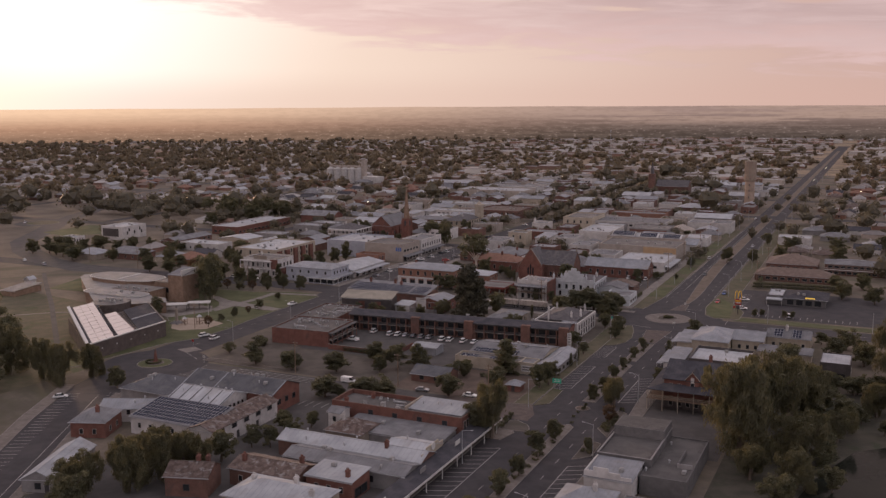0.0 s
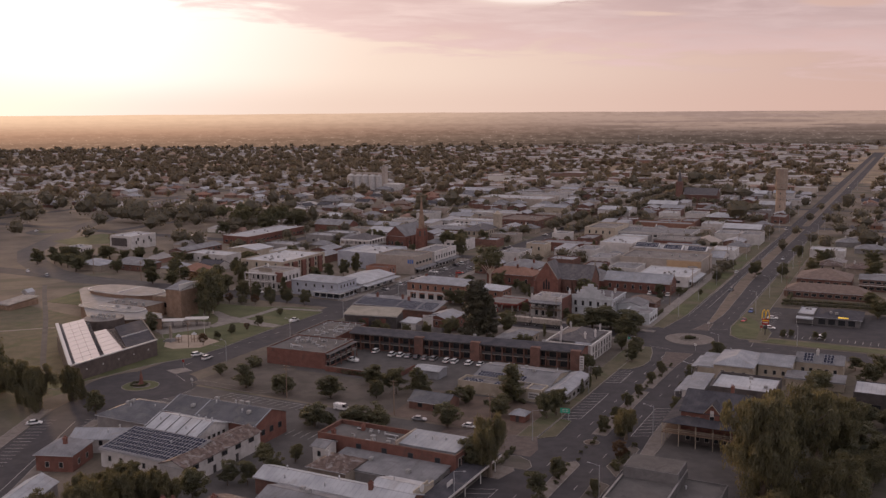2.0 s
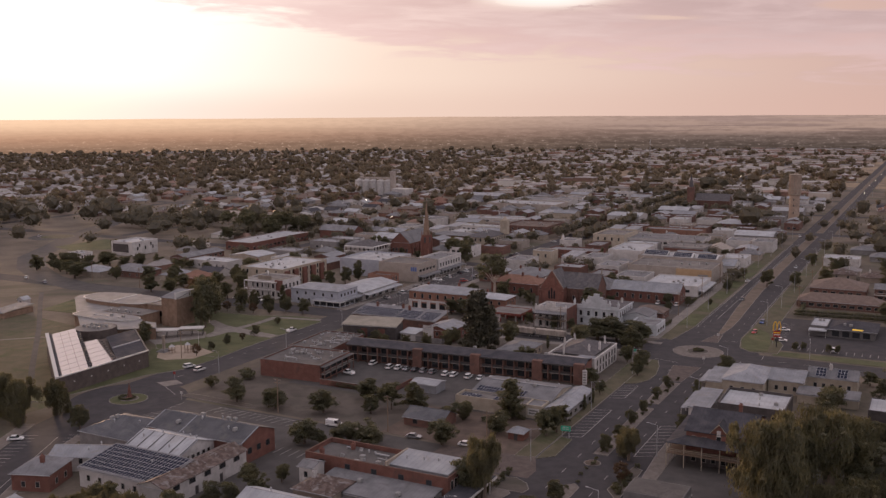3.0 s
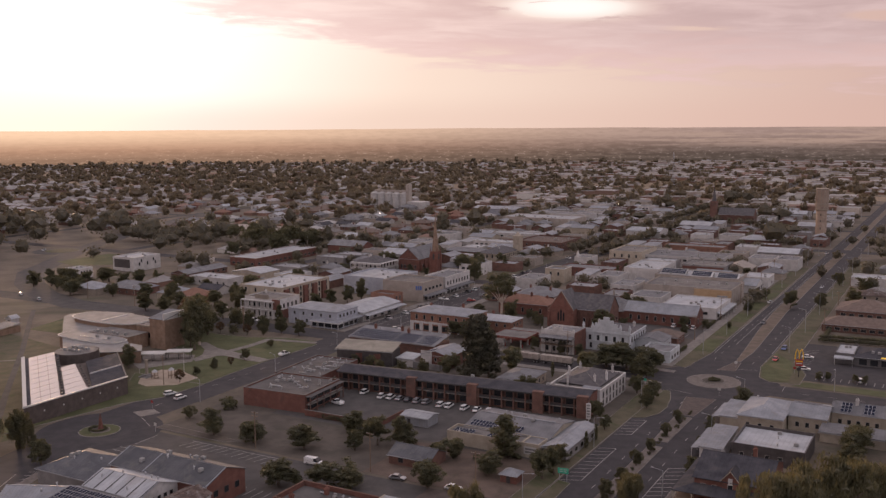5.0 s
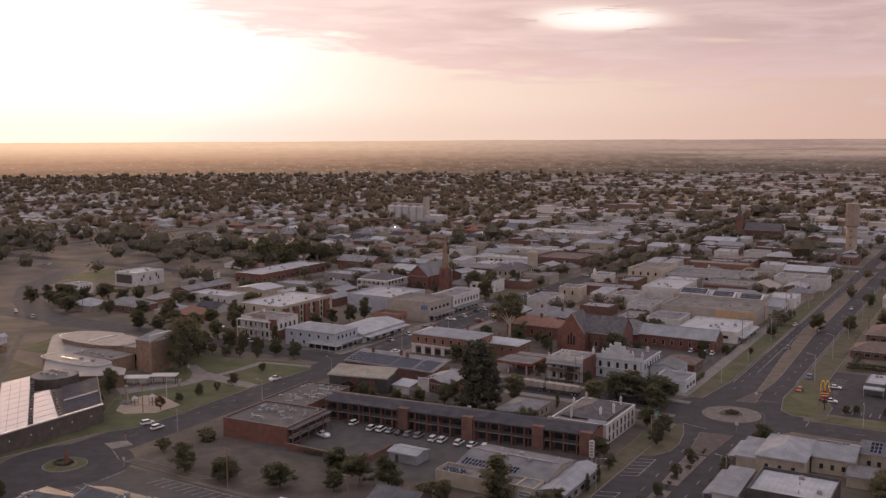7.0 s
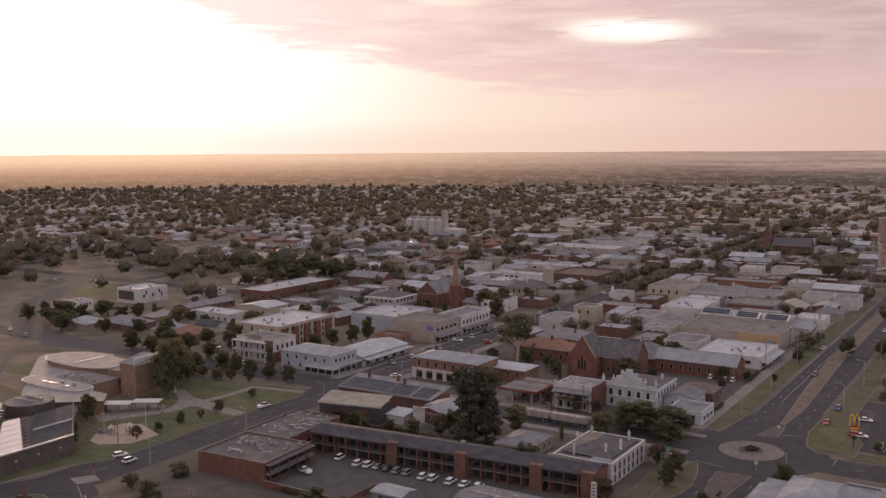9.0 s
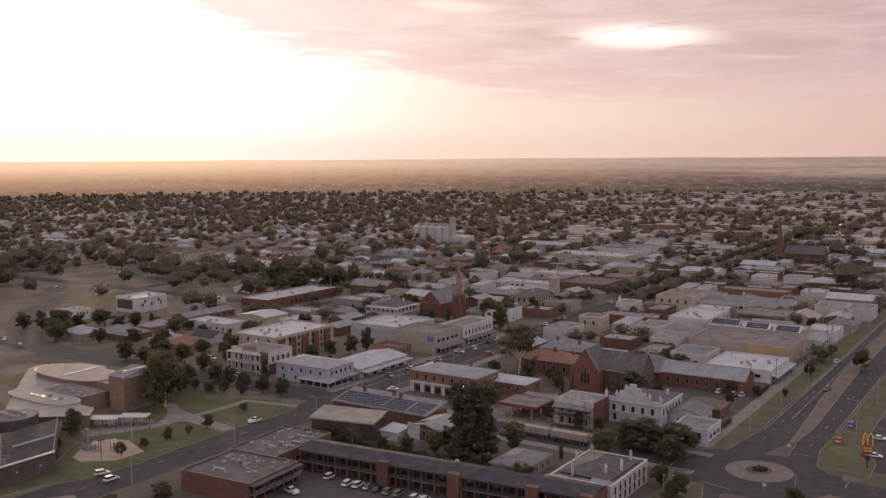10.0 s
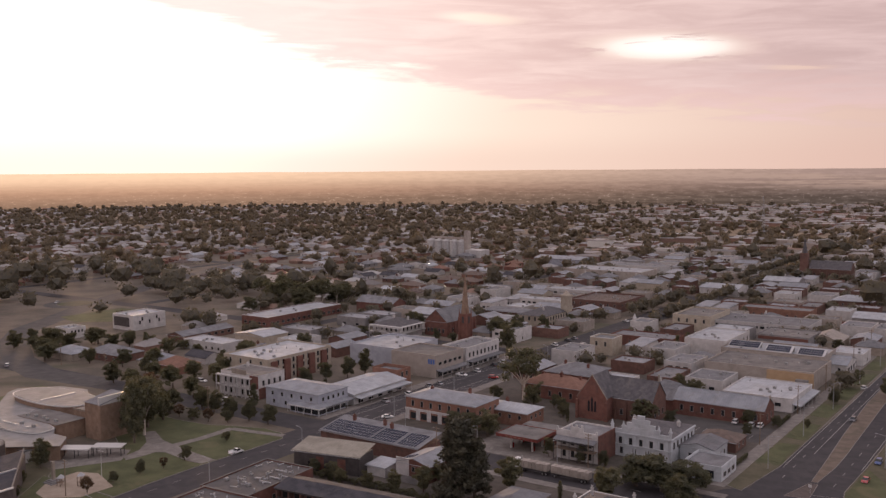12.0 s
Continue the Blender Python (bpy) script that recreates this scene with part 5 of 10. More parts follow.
    for x, y in spots:
        part("post", bm_box(x - 0.09, y - 0.09, 0.1, x + 0.09, y + 0.09, 6.5), "cream_wall", b)
    for z in (4.75, 4.3):
        part("rail", bm_box(x0, y0 + 0.12, z, x1, y0 + 0.22, z + 0.08), "cream_wall", b)
        part("rail", bm_box(x0 + 0.12, y0 + 0.22, z, x0 + 0.22, y1, z + 0.08), "cream_wall", b)
    bm = bmesh.new()
    for i in range(60):
        x = x0 + (x1 - x0) * i / 60
        add_box(bm, x, y0 + 0.15, 3.75, x + 0.05, y0 + 0.19, 4.75)
    part("balusters", bm, "dark_frame", b)
    for i, x in enumerate((-6, -3.2, 0.5, 3.5, 6.2)):
        t = bmesh.new()
        add_box(t, x - 0.5, y0 + 1.6, 4.4, x + 0.5, y0 + 2.6, 4.5)
        add_box(t, x - 0.06, y0 + 2.04, 3.75, x + 0.06, y0 + 2.16, 4.4)
        part("balcony_table", t, "brick_red" if i % 2 else "timber", b)
    chimney(b, 3, 3, 11, 14)
    return b


pub()
building("white_roof_shop", "shop with white flat roof behind dark parapets", "shop", 33.2, -72.4, 19.5, 18.5, 4.2, "dark_wall", "white_roof", "flat", 0, 0.9, units=2, vents=3, windows=(("left", 3, "shop", 0.5), ("front", 5, "small", 1.4)))
building("pale_lean_shop", "low shop with pale skillion roof", "shop", 18.6, -75.0, 6, 20, 3.6, "white_wall", "zinc", "skillion", 0.6, awning=(("left", 2.4, 2.9),))
building("cream_store", "cream rendered store with hipped pale roof", "store", 26.0, -44.0, 13, 21, 5.0, "cream_wall", "zinc", "hip", 2.2, windows=(("front", 3, "small", 1.6), ("left", 4, "shop", 0.6)), vents=2)
building("cream_store_wing", "low wing with pale iron roof", "store", 16.6, -45.0, 5.6, 16, 3.4, "cream_wall", "zinc", "skillion", 0.8, awning=(("left", 2.2, 2.9),))
building("cream_solar_store", "cream rendered rear wing with solar panels", "store", 38.4, -38.5, 11, 16, 4.6, "cream_wall", "zinc", "gable_u", 1.8, windows=(("front", 3, "small", 1.4),), panels=((-5, 1.5, 8, 2),))
building("cream_terrace", "long cream building with solar panels on its roof", "store", 51.8, -31.5, 15.4, 12, 4.8, "cream_wall", "grey_roof", "gable_u", 1.8, windows=(("front", 5, "small", 1.4),), panels=((-4.8, -5, 3, 3), (1.8, -5, 3, 3)), chimneys=((-1, -1),))
building("pale_annex", "low annex with pale metal roof", "store", 52.0, -50.0, 18, 8, 3.0, "cream_wall", "grey_roof", "skillion", 0.5, units=2)
building("river_house", "modern dark-grey house by the river", "house", 69.6, -66.0, 9.5, 14, 5.8, "dark_wall", "white_roof", "flat", 0, 0.3, windows=(("front", 2, "shop", 0.6), ("right", 2, "wide", 1.0)))
building("river_pavilion", "low pavilion with white roof near the river", "house", 95.7, -58.4, 14, 9, 3.6, "grey_wall", "white_roof", "gable_u", 1.2, windows=(("front", 4, "wide", 1.0),))

# ---------------------------------------------------------------- motel block
b = building("motel_reception", "red brick flat-roofed motel block", "motel", -120.6, -93.4, 24.5, 21.5, 5.6, "brick_red", "dark_membrane", "flat", 0, 0.45, units=3, vents=4, trim="slab_wall", turn=4)
ducts(b, -10, -8.5, 10, 8.5, 5.66, 16, 11)
for z in (0.1, 2.9):
    part("balcony_recess", bm_box(12.27, -9.6, z + 0.5, 12.33, 9.6, z + 2.2), "glass", b)
part("balcony", bm_box(12.36, -10.4, 2.75, 14.0, 10.4, 2.95), "concrete", b)
part("balcony_roof", bm_box(12.3, -10.7, 5.4, 14.3, 10.7, 5.6), "dark_membrane", b)
part("rail", bm_box(13.88, -10.4, 3.75, 13.96, 10.4, 3.85), "metal", b)
for k in range(6):
    part("post", bm_box(13.7, -10.3 + k * 4.1, 0, 13.98, -10.0 + k * 4.1, 5.4), "brick_dark", b)
building("motel_hall", "flat-roofed motel hall with rooftop pipes", "motel", -129.6, -67.0, 18, 28, 4.6, "brick_red", "dark_membrane", "flat", 0, 0.4, units=3, vents=5, turn=4, trim="slab_wall", windows=(("right", 4, "wide", 1.2), ("left", 6, "wide", 1.2)))

for o_ in bpy.data.objects:
    if o_.name == "motel_hall":
        ducts(o_, -7, -12, 7, 12, 4.66, 18, 12)


def motel_wing():
    """Two-storey accommodation wing with bays, balconies and brick piers."""
    b = root("motel_wing", pose(6.1, 371.5, 0, 0, 0, -19.5), "long two-storey brick motel wing with balconies", "motel")
    take(-70.5, -63, 94, 22)
    w, d, h = 91.0, 11.0, 6.4
    part("wall", bm_box(-w / 2, -d / 2 + 1.6, 0, w / 2, d / 2, h), "brick_dark", b)
    bm = bmesh.new()
    x, y = w / 2 + 0.4, d / 2 + 0.3
    add_slab(bm, [(-x, -y, h + 0.15), (x, -y, h + 0.15), (x, 0.5, h + 1.35), (-x, 0.5, h + 1.35)], 0.18)
    add_slab(bm, [(x, y, h + 0.15), (-x, y, h + 0.15), (-x, 0.5, h + 1.35), (x, 0.5, h + 1.35)], 0.18)
    part("roof", bm, "dark_roof", b)
    part("fascia", bm_box(-w / 2, -d / 2 - 0.42, h - 0.3, w / 2, -d / 2 - 0.3, h + 0.2), "dark_frame", b)
    part("balcony_slab", bm_box(-w / 2, -d / 2, 2.95, w / 2, -d / 2 + 1.6, 3.15), "concrete", b)
    part("balcony_rail", bm_box(-w / 2, -d / 2 + 0.02, 4.05, w / 2, -d / 2 + 0.1, 4.15), "dark_frame", b)
    n = 22
    pier = bm_box(-0.22, -0.85, 0, 0.22, 0.85, h)
    pm = bpy.data.meshes.new("pier")
    pier.to_mesh(pm)
    pier.free()
    pm.materials.append(M["brick_dark"])
    for i in range(n + 1):
        shared("pier", pm, b, pose(-w / 2 + 0.3 + (w - 0.6) * i / n, -d / 2 + 0.8, 0))
    for i in range(n):
        x = -w / 2 + 0.3 + (w - 0.6) * (i + 0.5) / n
        for z in (0.5, 3.7):
            ob = shared("window", WINDOWS["shop"][0], b, pose(x + 0.3, -d / 2 + 1.58, z))
            shared("pane", WINDOWS["shop"][1], ob, Matrix.Identity(4))
        part("balustrade", bm_box(x - 1.75, -d / 2 + 0.04, 3.25, x + 1.75, -d / 2 + 0.08, 3.95), "dark_frame", b)
    for x in (-16.5, 6.0, 29.0, 43.8):
        part("stair_tower", bm_box(x - 1.8, -d / 2 - 0.5, 0, x + 1.8, -d / 2 + 1.55, h + 0.75), "brick_dark", b)
    for x in (3, 30):
        shared("air_unit", AIRCON, b, pose(x, 2.6, h + 0.7))
    part("end_wall", bm_box(w / 2 + 0.02, -d / 2 - 0.3, 0, w / 2 + 0.3, d / 2, h + 0.4), "brick_red", b)
    return b


motel_wing()
s = root("motel_sign", pose(47.0, 345.4, 0, 0, 0, -19.5), "tall white upright motel sign with grey bars", "sign")
part("panel", bm_box(-0.75, -0.15, 1.8, 0.75, 0.15, 6.8, bevel=0.03), "white_paint", s)
part("post", bm_box(-0.12, 0.16, 0, 0.12, 0.36, 7.0), "metal", s)
for i in range(5):
    part("bar", bm_box(-0.5, -0.19, 2.3 + i * 0.9, 0.5, -0.152, 2.8 + i * 0.9), "grey_wall", s)

w_ = root("garden_wall", gpose(-92.5, -104.9, 0, 0), "low red brick wall of the motel yard", "wall")
part("wall", bm_box(-14, -0.15, 0, 14, 0.15, 1.9), "brick_red", w_)
part("coping", bm_box(-14.1, -0.22, 1.9, 14.1, 0.22, 2.0), "concrete", w_)
part("side_wall", bm_box(13.7, 0.16, 0, 14.0, 15.5, 1.7), "brick_red", w_)
building("carport_shed", "pale metal shed in the car park", "shed", -69.6, -94.4, 9.5, 6.5, 2.9, "zinc", "white_roof", "gable_u", 0.6, doors=(("front", -2),))
building("clinic_west", "low cream clinic front with a blind side wall", "clinic", -41.0, -103.4, 24, 6.8, 3.4, "cream_wall", "membrane", "flat", 0, 0.7, panels=((-10, -2.2, 6, 2), (1, -2.2, 5, 2)), vents=3)
b = building("clinic_main", "cream clinic with a broad grey roof", "clinic", -36.8, -90.6, 27, 18.6, 3.9, "cream_wall", "grey_roof", "gable_u", 1.7, units=3, vents=5, panels=((-12, -8.2, 8, 2), (-1.5, -8.2, 6, 2)))
part("ridge_vent", bm_box(-11, -0.5, 5.62, 11.5, 0.5, 5.95, bevel=0.05), "zinc", b)
b = building("clinic_corner", "cream rendered clinic corner with a white name board", "clinic", -26.3, -103.7, 5.2, 6.4, 3.9, "cream_wall", "grey_roof", "flat", 0, 0.3)
part("name_board", bm_box(-1.9, -3.27, 1.0, 1.9, -3.215, 3.2), "white_paint", b)
for k in range(2):
    part("bar", bm_box(-1.5, -3.31, 2.25 - k * 0.85, 1.5 - k * 0.3, -3.275, 2.75 - k * 0.85), "grey_wall", b)
building("clinic_east", "blue-grey roofed clinic front", "clinic", -19.6, -93.2, 7.0, 24, 3.4, "grey_wall", "zinc", "gable_v", 1.0, windows=(("right", 5, "wide", 0.9),))
building("dark_gable_house", "small house with a dark gable roof", "house", -52.6, -124.6, 13, 9, 2.6, "brick_dark", "charcoal_roof", "gable_u", 2.0, windows=(("front", 2, "dark", 0.9),))
building("brick_kiosk", "small brick kiosk with hipped grey roof", "kiosk", -23.6, -124.8, 4.6, 4.2, 2.3, "brick_red", "zinc", "hip", 1.1, doors=(("front", 0),))
building("grey_cottage", "low stone cottage with grey roof", "house", -59.9, -38.4, 12, 16, 3.6, "stone", "grey_roof", "hip", 1.8, windows=(("front", 3, "small", 1.1), ("right", 4, "small", 1.1)))
b = building("white_lodge", "white two-storey hall with hipped dark roof and balustrade", "hall", -33.5, -41.5, 18, 26, 5.8, "white_wall", "membrane", "flat", 0, 0.6, trim="white_paint",
             windows=(("front", 4, "tall", 3.3), ("front", 4, "tall", 0.6), ("right", 7, "tall", 3.3), ("right", 7, "tall", 0.6)))
rb = roof_bm("hip", 15, 21, 6.3, 2.6, 0.1)
bmesh.ops.translate(rb, vec=(-0.4, 1.6, 0), verts=rb.verts)
part("hip_roof", rb, "slate", b)
bm = bmesh.new()
for p_, q_ in (((-0.4, -1.4, 9.13), (-0.4, 4.6, 9.13)), ((-7.9, -8.9, 6.48), (-0.4, -1.4, 9.13)), ((7.1, -8.9, 6.48), (-0.4, -1.4, 9.13)), ((7.1, 12.1, 6.48), (-0.4, 4.6, 9.13)), ((-7.9, 12.1, 6.48), (-0.4, 4.6, 9.13))):
    p_, q_ = Vector(p_), Vector(q_)
    t_ = (q_ - p_).normalized()
    n_ = Vector((t_.y, -t_.x, 0)).normalized() * 0.08
    add_slab(bm, [tuple(p_ - n_), tuple(p_ + n_), tuple(q_ + n_), tuple(q_ - n_)], 0.1)
part("ridge_cap", bm, "concrete", b)
for x, y in ((-6, 8), (4.5, -6), (5.5, 9), (-4, -9), (6.5, 0), (-7, 0)):
    chimney(b, x, y, 5.8, 9.4, "white_wall", 0.3)
bm = bmesh.new()
add_slab(bm, [(2.0, -12.6, 6.0), (8.2, -12.6, 6.0), (8.2, -9.2, 6.5), (2.0, -9.2, 6.5)], 0.12)
part("metal_roof", bm, "zinc", b)

# ---------------------------------------------------------------- blocks north of the cross street
b = building("dark_shed_hall", "dark-clad hall with a wide pale skillion roof", "hall", -126.5, -37.6, 23, 9.5, 6.0, "dark_wall", "tan_roof", "skillion", 1.6, over=0.6, turn=12, windows=(("front", 2, "shop", 0.8),))
for x in (-3.6, 4.0):
    part("mural", bm_box(x, -4.81, 0.6, x + 2.8, -4.77, 4.8), "brick_red", b)
b = building("yard_kitchen", "white flat-roofed kitchen beside a walled yard", "store", -110.6, -32.7, 7, 7, 3.0, "white_wall", "white_roof", "skillion", 0.7)
w_ = root("yard_wall", gpose(-103, -36), "rendered garden wall round a beer yard", "wall")
part("wall", bm_box(-8, -0.15, 0, 8, 0.15, 2.2), "grey_wall", w_)
part("wall", bm_box(7.7, 0.16, 0, 8, 9, 2.2), "grey_wall", w_)
building("solar_terrace", "row of old shops covered in solar panels", "shop", -127.0, -14.0, 41, 12.5, 5.0, "brick_dark", "grey_roof", "skillion", 2.2, panels=((-19.4, -5.2, 19, 5), (1.6, -5.2, 9, 5), (12.4, -5.2, 7, 5)), chimneys=((-14, 4), (-1, 4.5), (3, 3)), vents=2)
b = building("brick_ends", "brick building with white end wall", "shop", -98.7, -25.6, 12, 15, 5.0, "brick_red", "zinc", "gable_v", 1.6, windows=(("front", 1, "small", 2.6), ("right", 3, "small", 1.4)), panels=((-5, -5, 4, 2),))
part("end_wall", bm_box(-6.3, -7.8, 0, -1.6, -7.52, 6.4), "white_wall", b, "white rendered end wall")

b = building("orange_hotel", "two-storey orange brick hotel with white base", "hotel", -127.7, 30.3, 31, 16, 8.6, "brick_orange", "zinc", "hip", 2.0, chimneys=((-9, 0), (6, 3)), trim=None,
         windows=(("front", 7, "tall", 5.2), ("left", 4, "tall", 5.2), ("front", 6, "shop", 0.6), ("right", 4, "small", 5.2)))
bm = bmesh.new()
for i in range(7):
    x = -15.6 + i * 4.9
    add_box(bm, x, -8.22, 0.05, x + 1.7, -8.03, 3.5)
add_box(bm, -15.7, -8.25, 3.5, 15.7, -8.03, 4.4)
add_box(bm, -15.75, -8.0, 0.05, -15.53, 8.0, 1.0)
add_box(bm, -15.75, -8.0, 3.4, -15.53, 8.0, 4.4)
for i in range(4):
    add_box(bm, -15.74, -7.9 + i * 4.6, 1.0, -15.54, -5.6 + i * 4.6, 3.4)
part("ground_floor", bm, "white_wall", b, "white rendered ground floor front")
building("orange_hotel_wing", "orange brick hotel wing with pale hipped roof", "hotel", -107.8, 41.1, 19, 12, 5.2, "brick_orange", "white_roof", "hip", 1.6, windows=(("front", 4, "small", 2.6), ("right", 3, "small", 2.6)), chimneys=((-3, 1),))


def service_station():
    b = root("service_station", gpose(-87, 18.5), "service station with red-edged flat canopy", "service station")
    take(-87, 21, 18, 26)
    part("canopy", bm_box(-8, -10, 4.4, 7.5, 3.2, 5.1), "concrete", b)
    part("canopy_roof", bm_box(-7.7, -9.7, 5.1, 7.2, 2.9, 5.16), "membrane", b)
    for x0, y0, x1, y1 in ((-8.1, -10.12, 7.6, -10.02), (7.52, -10.0, 7.62, 3.2), (-8.12, -10.0, -8.02, 3.2), (-8.1, 3.22, 7.6, 3.32)):
        part("fascia", bm_box(x0, y0, 4.3, x1, y1, 5.3), "fascia_red", b)
    for i in range(5):
        part("bar", bm_box(-4.4 + i * 1.6, -10.18, 4.55, -3.4 + i * 1.6, -10.125, 5.0), "brick_orange", b)
    for x in (-4, 4):
        for y in (-7, 0):
            part("column", bm_box(x - 0.3, y - 0.3, 0, x + 0.3, y + 0.3, 4.4), "white_wall", b)
            part("pump", bm_box(x - 0.4, y + 0.8, 0, x + 0.4, y + 1.3, 1.6, bevel=0.05), "red", b)
    part("shop_wall", bm_box(-8, 4, 0, 8, 13, 3.8), "brick_red", b)
    part("shop_roof", bm_box(-8.3, 3.7, 3.8, 8.3, 13.3, 4.05), "membrane", b)
    return b


service_station()


def cafe():
    """Two-storey Victorian shop with an iron-lace balcony and a tall parapet."""
    b = building("balcony_shop", "Victorian shop with white parapet and lace balcony", "shop", -66.4, 18.0, 14.5, 14, 8.2, "white_wall", "grey_roof", "flat", 0, 0.6,
                 windows=(("front", 4, "tall", 4.8), ("front", 4, "tall", 0.9)))
    bm = bmesh.new()
    add_box(bm, -7.3, -7.2, 8.0, 7.3, -6.8, 9.6)
    for x in (-7.1, 6.7):
        add_box(bm, x, -7.25, 9.6, x + 0.5, -6.75, 10.4)
    add_box(bm, -2.2, -7.22, 9.6, 2.2, -6.78, 10.9)
    for x in (-2.2, -0.4, 1.5):
        add_box(bm, x, -7.25, 10.9, x + 0.6, -6.75, 11.7)
    part("parapet", bm, "white_wall", b)
    part("side_wall", bm_box(7.26, -6.9, 0, 7.5, 7, 9.0), "brick_red", b)
    bm = bmesh.new()
    add_slab(bm, [(-7.2, -9.8, 6.8), (7.2, -9.8, 6.8), (7.2, -7.05, 7.5), (-7.2, -7.05, 7.5)], 0.1)
    part("verandah_roof", bm, "grey_roof", b)
    part("balcony_floor", bm_box(-7.2, -9.8, 3.9, 7.2, -7.05, 4.1), "timber", b)
    for i in range(6):
        x = -7.0 + 14.0 * i / 5
        part("post", bm_box(x - 0.08, -9.75, 0, x + 0.08, -9.6, 6.8), "dark_frame", b)
    bm = bmesh.new()
    add_box(bm, -7.2, -9.76, 5.0, 7.2, -9.68, 5.1)
    for i in range(48):
        add_box(bm, -7.2 + i * 0.3, -9.74, 4.1, -7.14 + i * 0.3, -9.7, 5.0)
    add_box(bm, -7.2, -9.76, 6.1, 7.2, -9.7, 6.6)
    part("iron_lace", bm, "dark_frame", b)


cafe()


def civic_facade():
    """White classical building with cornice, pediment and corner urns."""
    b = building("white_civic_hall", "ornate white classical hall with stepped pediment", "hall", -50.1, 34.3, 20, 21, 7.6, "pale_blue_wall", "slate", "hip", 2.2, over=0.05,
                 windows=(("front", 5, "tall", 4.2), ("front", 4, "tall", 0.9), ("right", 6, "tall", 4.2)), chimneys=((-8, 3), (7, 4)))
    bm = bmesh.new()
    add_box(bm, -10.5, -11.0, 7.4, 10.5, -10.3, 7.9)
    add_box(bm, -10.2, -10.8, 7.9, 10.2, -10.3, 9.0)
    add_box(bm, -10.5, -10.98, 3.8, 10.5, -10.52, 4.1)
    add_box(bm, 10.02, -10.5, 7.4, 10.5, 10.5, 7.9)
    for k, (hw, z0, z1) in enumerate(((6.4, 9.0, 10.2), (4.8, 10.2, 11.5), (3.0, 11.5, 12.9), (1.3, 12.9, 14.2))):
        add_box(bm, -hw, -10.85, z0, hw, -10.25, z1, 0.05)
    for x in (-9.9, -6.0, 6.0, 9.9):
        add_box(bm, x - 0.4, -10.9, 9.0, x + 0.4, -10.2, 10.0)
        add_box(bm, x - 0.55, -10.95, 10.0, x + 0.55, -10.15, 10.3)
        add_tube(bm, x, -10.55, 10.3, 11.6, 0.5, 0.15, 8)
    part("cornice", bm, "pale_blue_wall", b)
    for x in (-9.4, -5.8, -2.2, 2.2, 5.8, 9.4):
        part("pilaster", bm_box(x - 0.3, -10.75, 0, x + 0.3, -10.52, 7.4), "pale_blue_wall", b)


civic_facade()
building("civic_side_wing", "low white wing beside the classical hall", "hall", -34.2, 37.3, 11, 13, 4.6, "pale_blue_wall", "grey_roof", "gable_v", 1.4, windows=(("front", 2, "small", 1.2), ("right", 3, "small", 1.2)))
building("white_corner_office", "low white corner office with louvred window", "office", -27.2, 22.5, 12, 14, 3.9, "pale_blue_wall", "grey_roof", "flat", 0, 0.8, windows=(("front", 2, "shop", 1.0), ("right", 3, "wide", 1.2)))
building("brick_cottage", "small brown brick cottage with tiled roof", "house", -33.3, 52.0, 13, 11, 3.4, "brick_dark", "tile_brown", "hip", 2.2, windows=(("right", 2, "small", 1.1),))


def gothic_church(name, label, u, v, nave_w, nave_d, eave, ridge, turn=0.0, wall="brick_dark", roof="slate", along="u", gables=True):
    """Brick church: steep nave, transept gable, buttresses and lancets."""
    kind = "gable_u" if along == "u" else "gable_v"
    b = building(name, label, "church", u, v, nave_w, nave_d, eave, wall, roof, kind, ridge - eave, over=0.25, turn=turn,
                 windows=(("front", 5, "tall", 2.0), ("right", 3, "tall", 2.0)))
    n = 6
    for i in range(n):
        if along == "u":
            x = -nave_w / 2 + nave_w * (i + 0.5) / n
            bm = bmesh.new()
            add_box(bm, x - 0.35, -nave_d / 2 - 0.9, 0, x + 0.35, -nave_d / 2 + 0.02, eave * 0.55)
            add_box(bm, x - 0.3, -nave_d / 2 - 0.55, eave * 0.55, x + 0.3, -nave_d / 2 + 0.02, eave * 0.85)
        else:
            y = -nave_d / 2 + nave_d * (i + 0.5) / n
            bm = bmesh.new()
            add_box(bm, nave_w / 2 - 0.02, y - 0.35, 0, nave_w / 2 + 0.9, y + 0.35, eave * 0.55)
            add_box(bm, nave_w / 2 - 0.02, y - 0.3, eave * 0.55, nave_w / 2 + 0.55, y + 0.3, eave * 0.85)
        part("buttress", bm, wall, b)
    return b


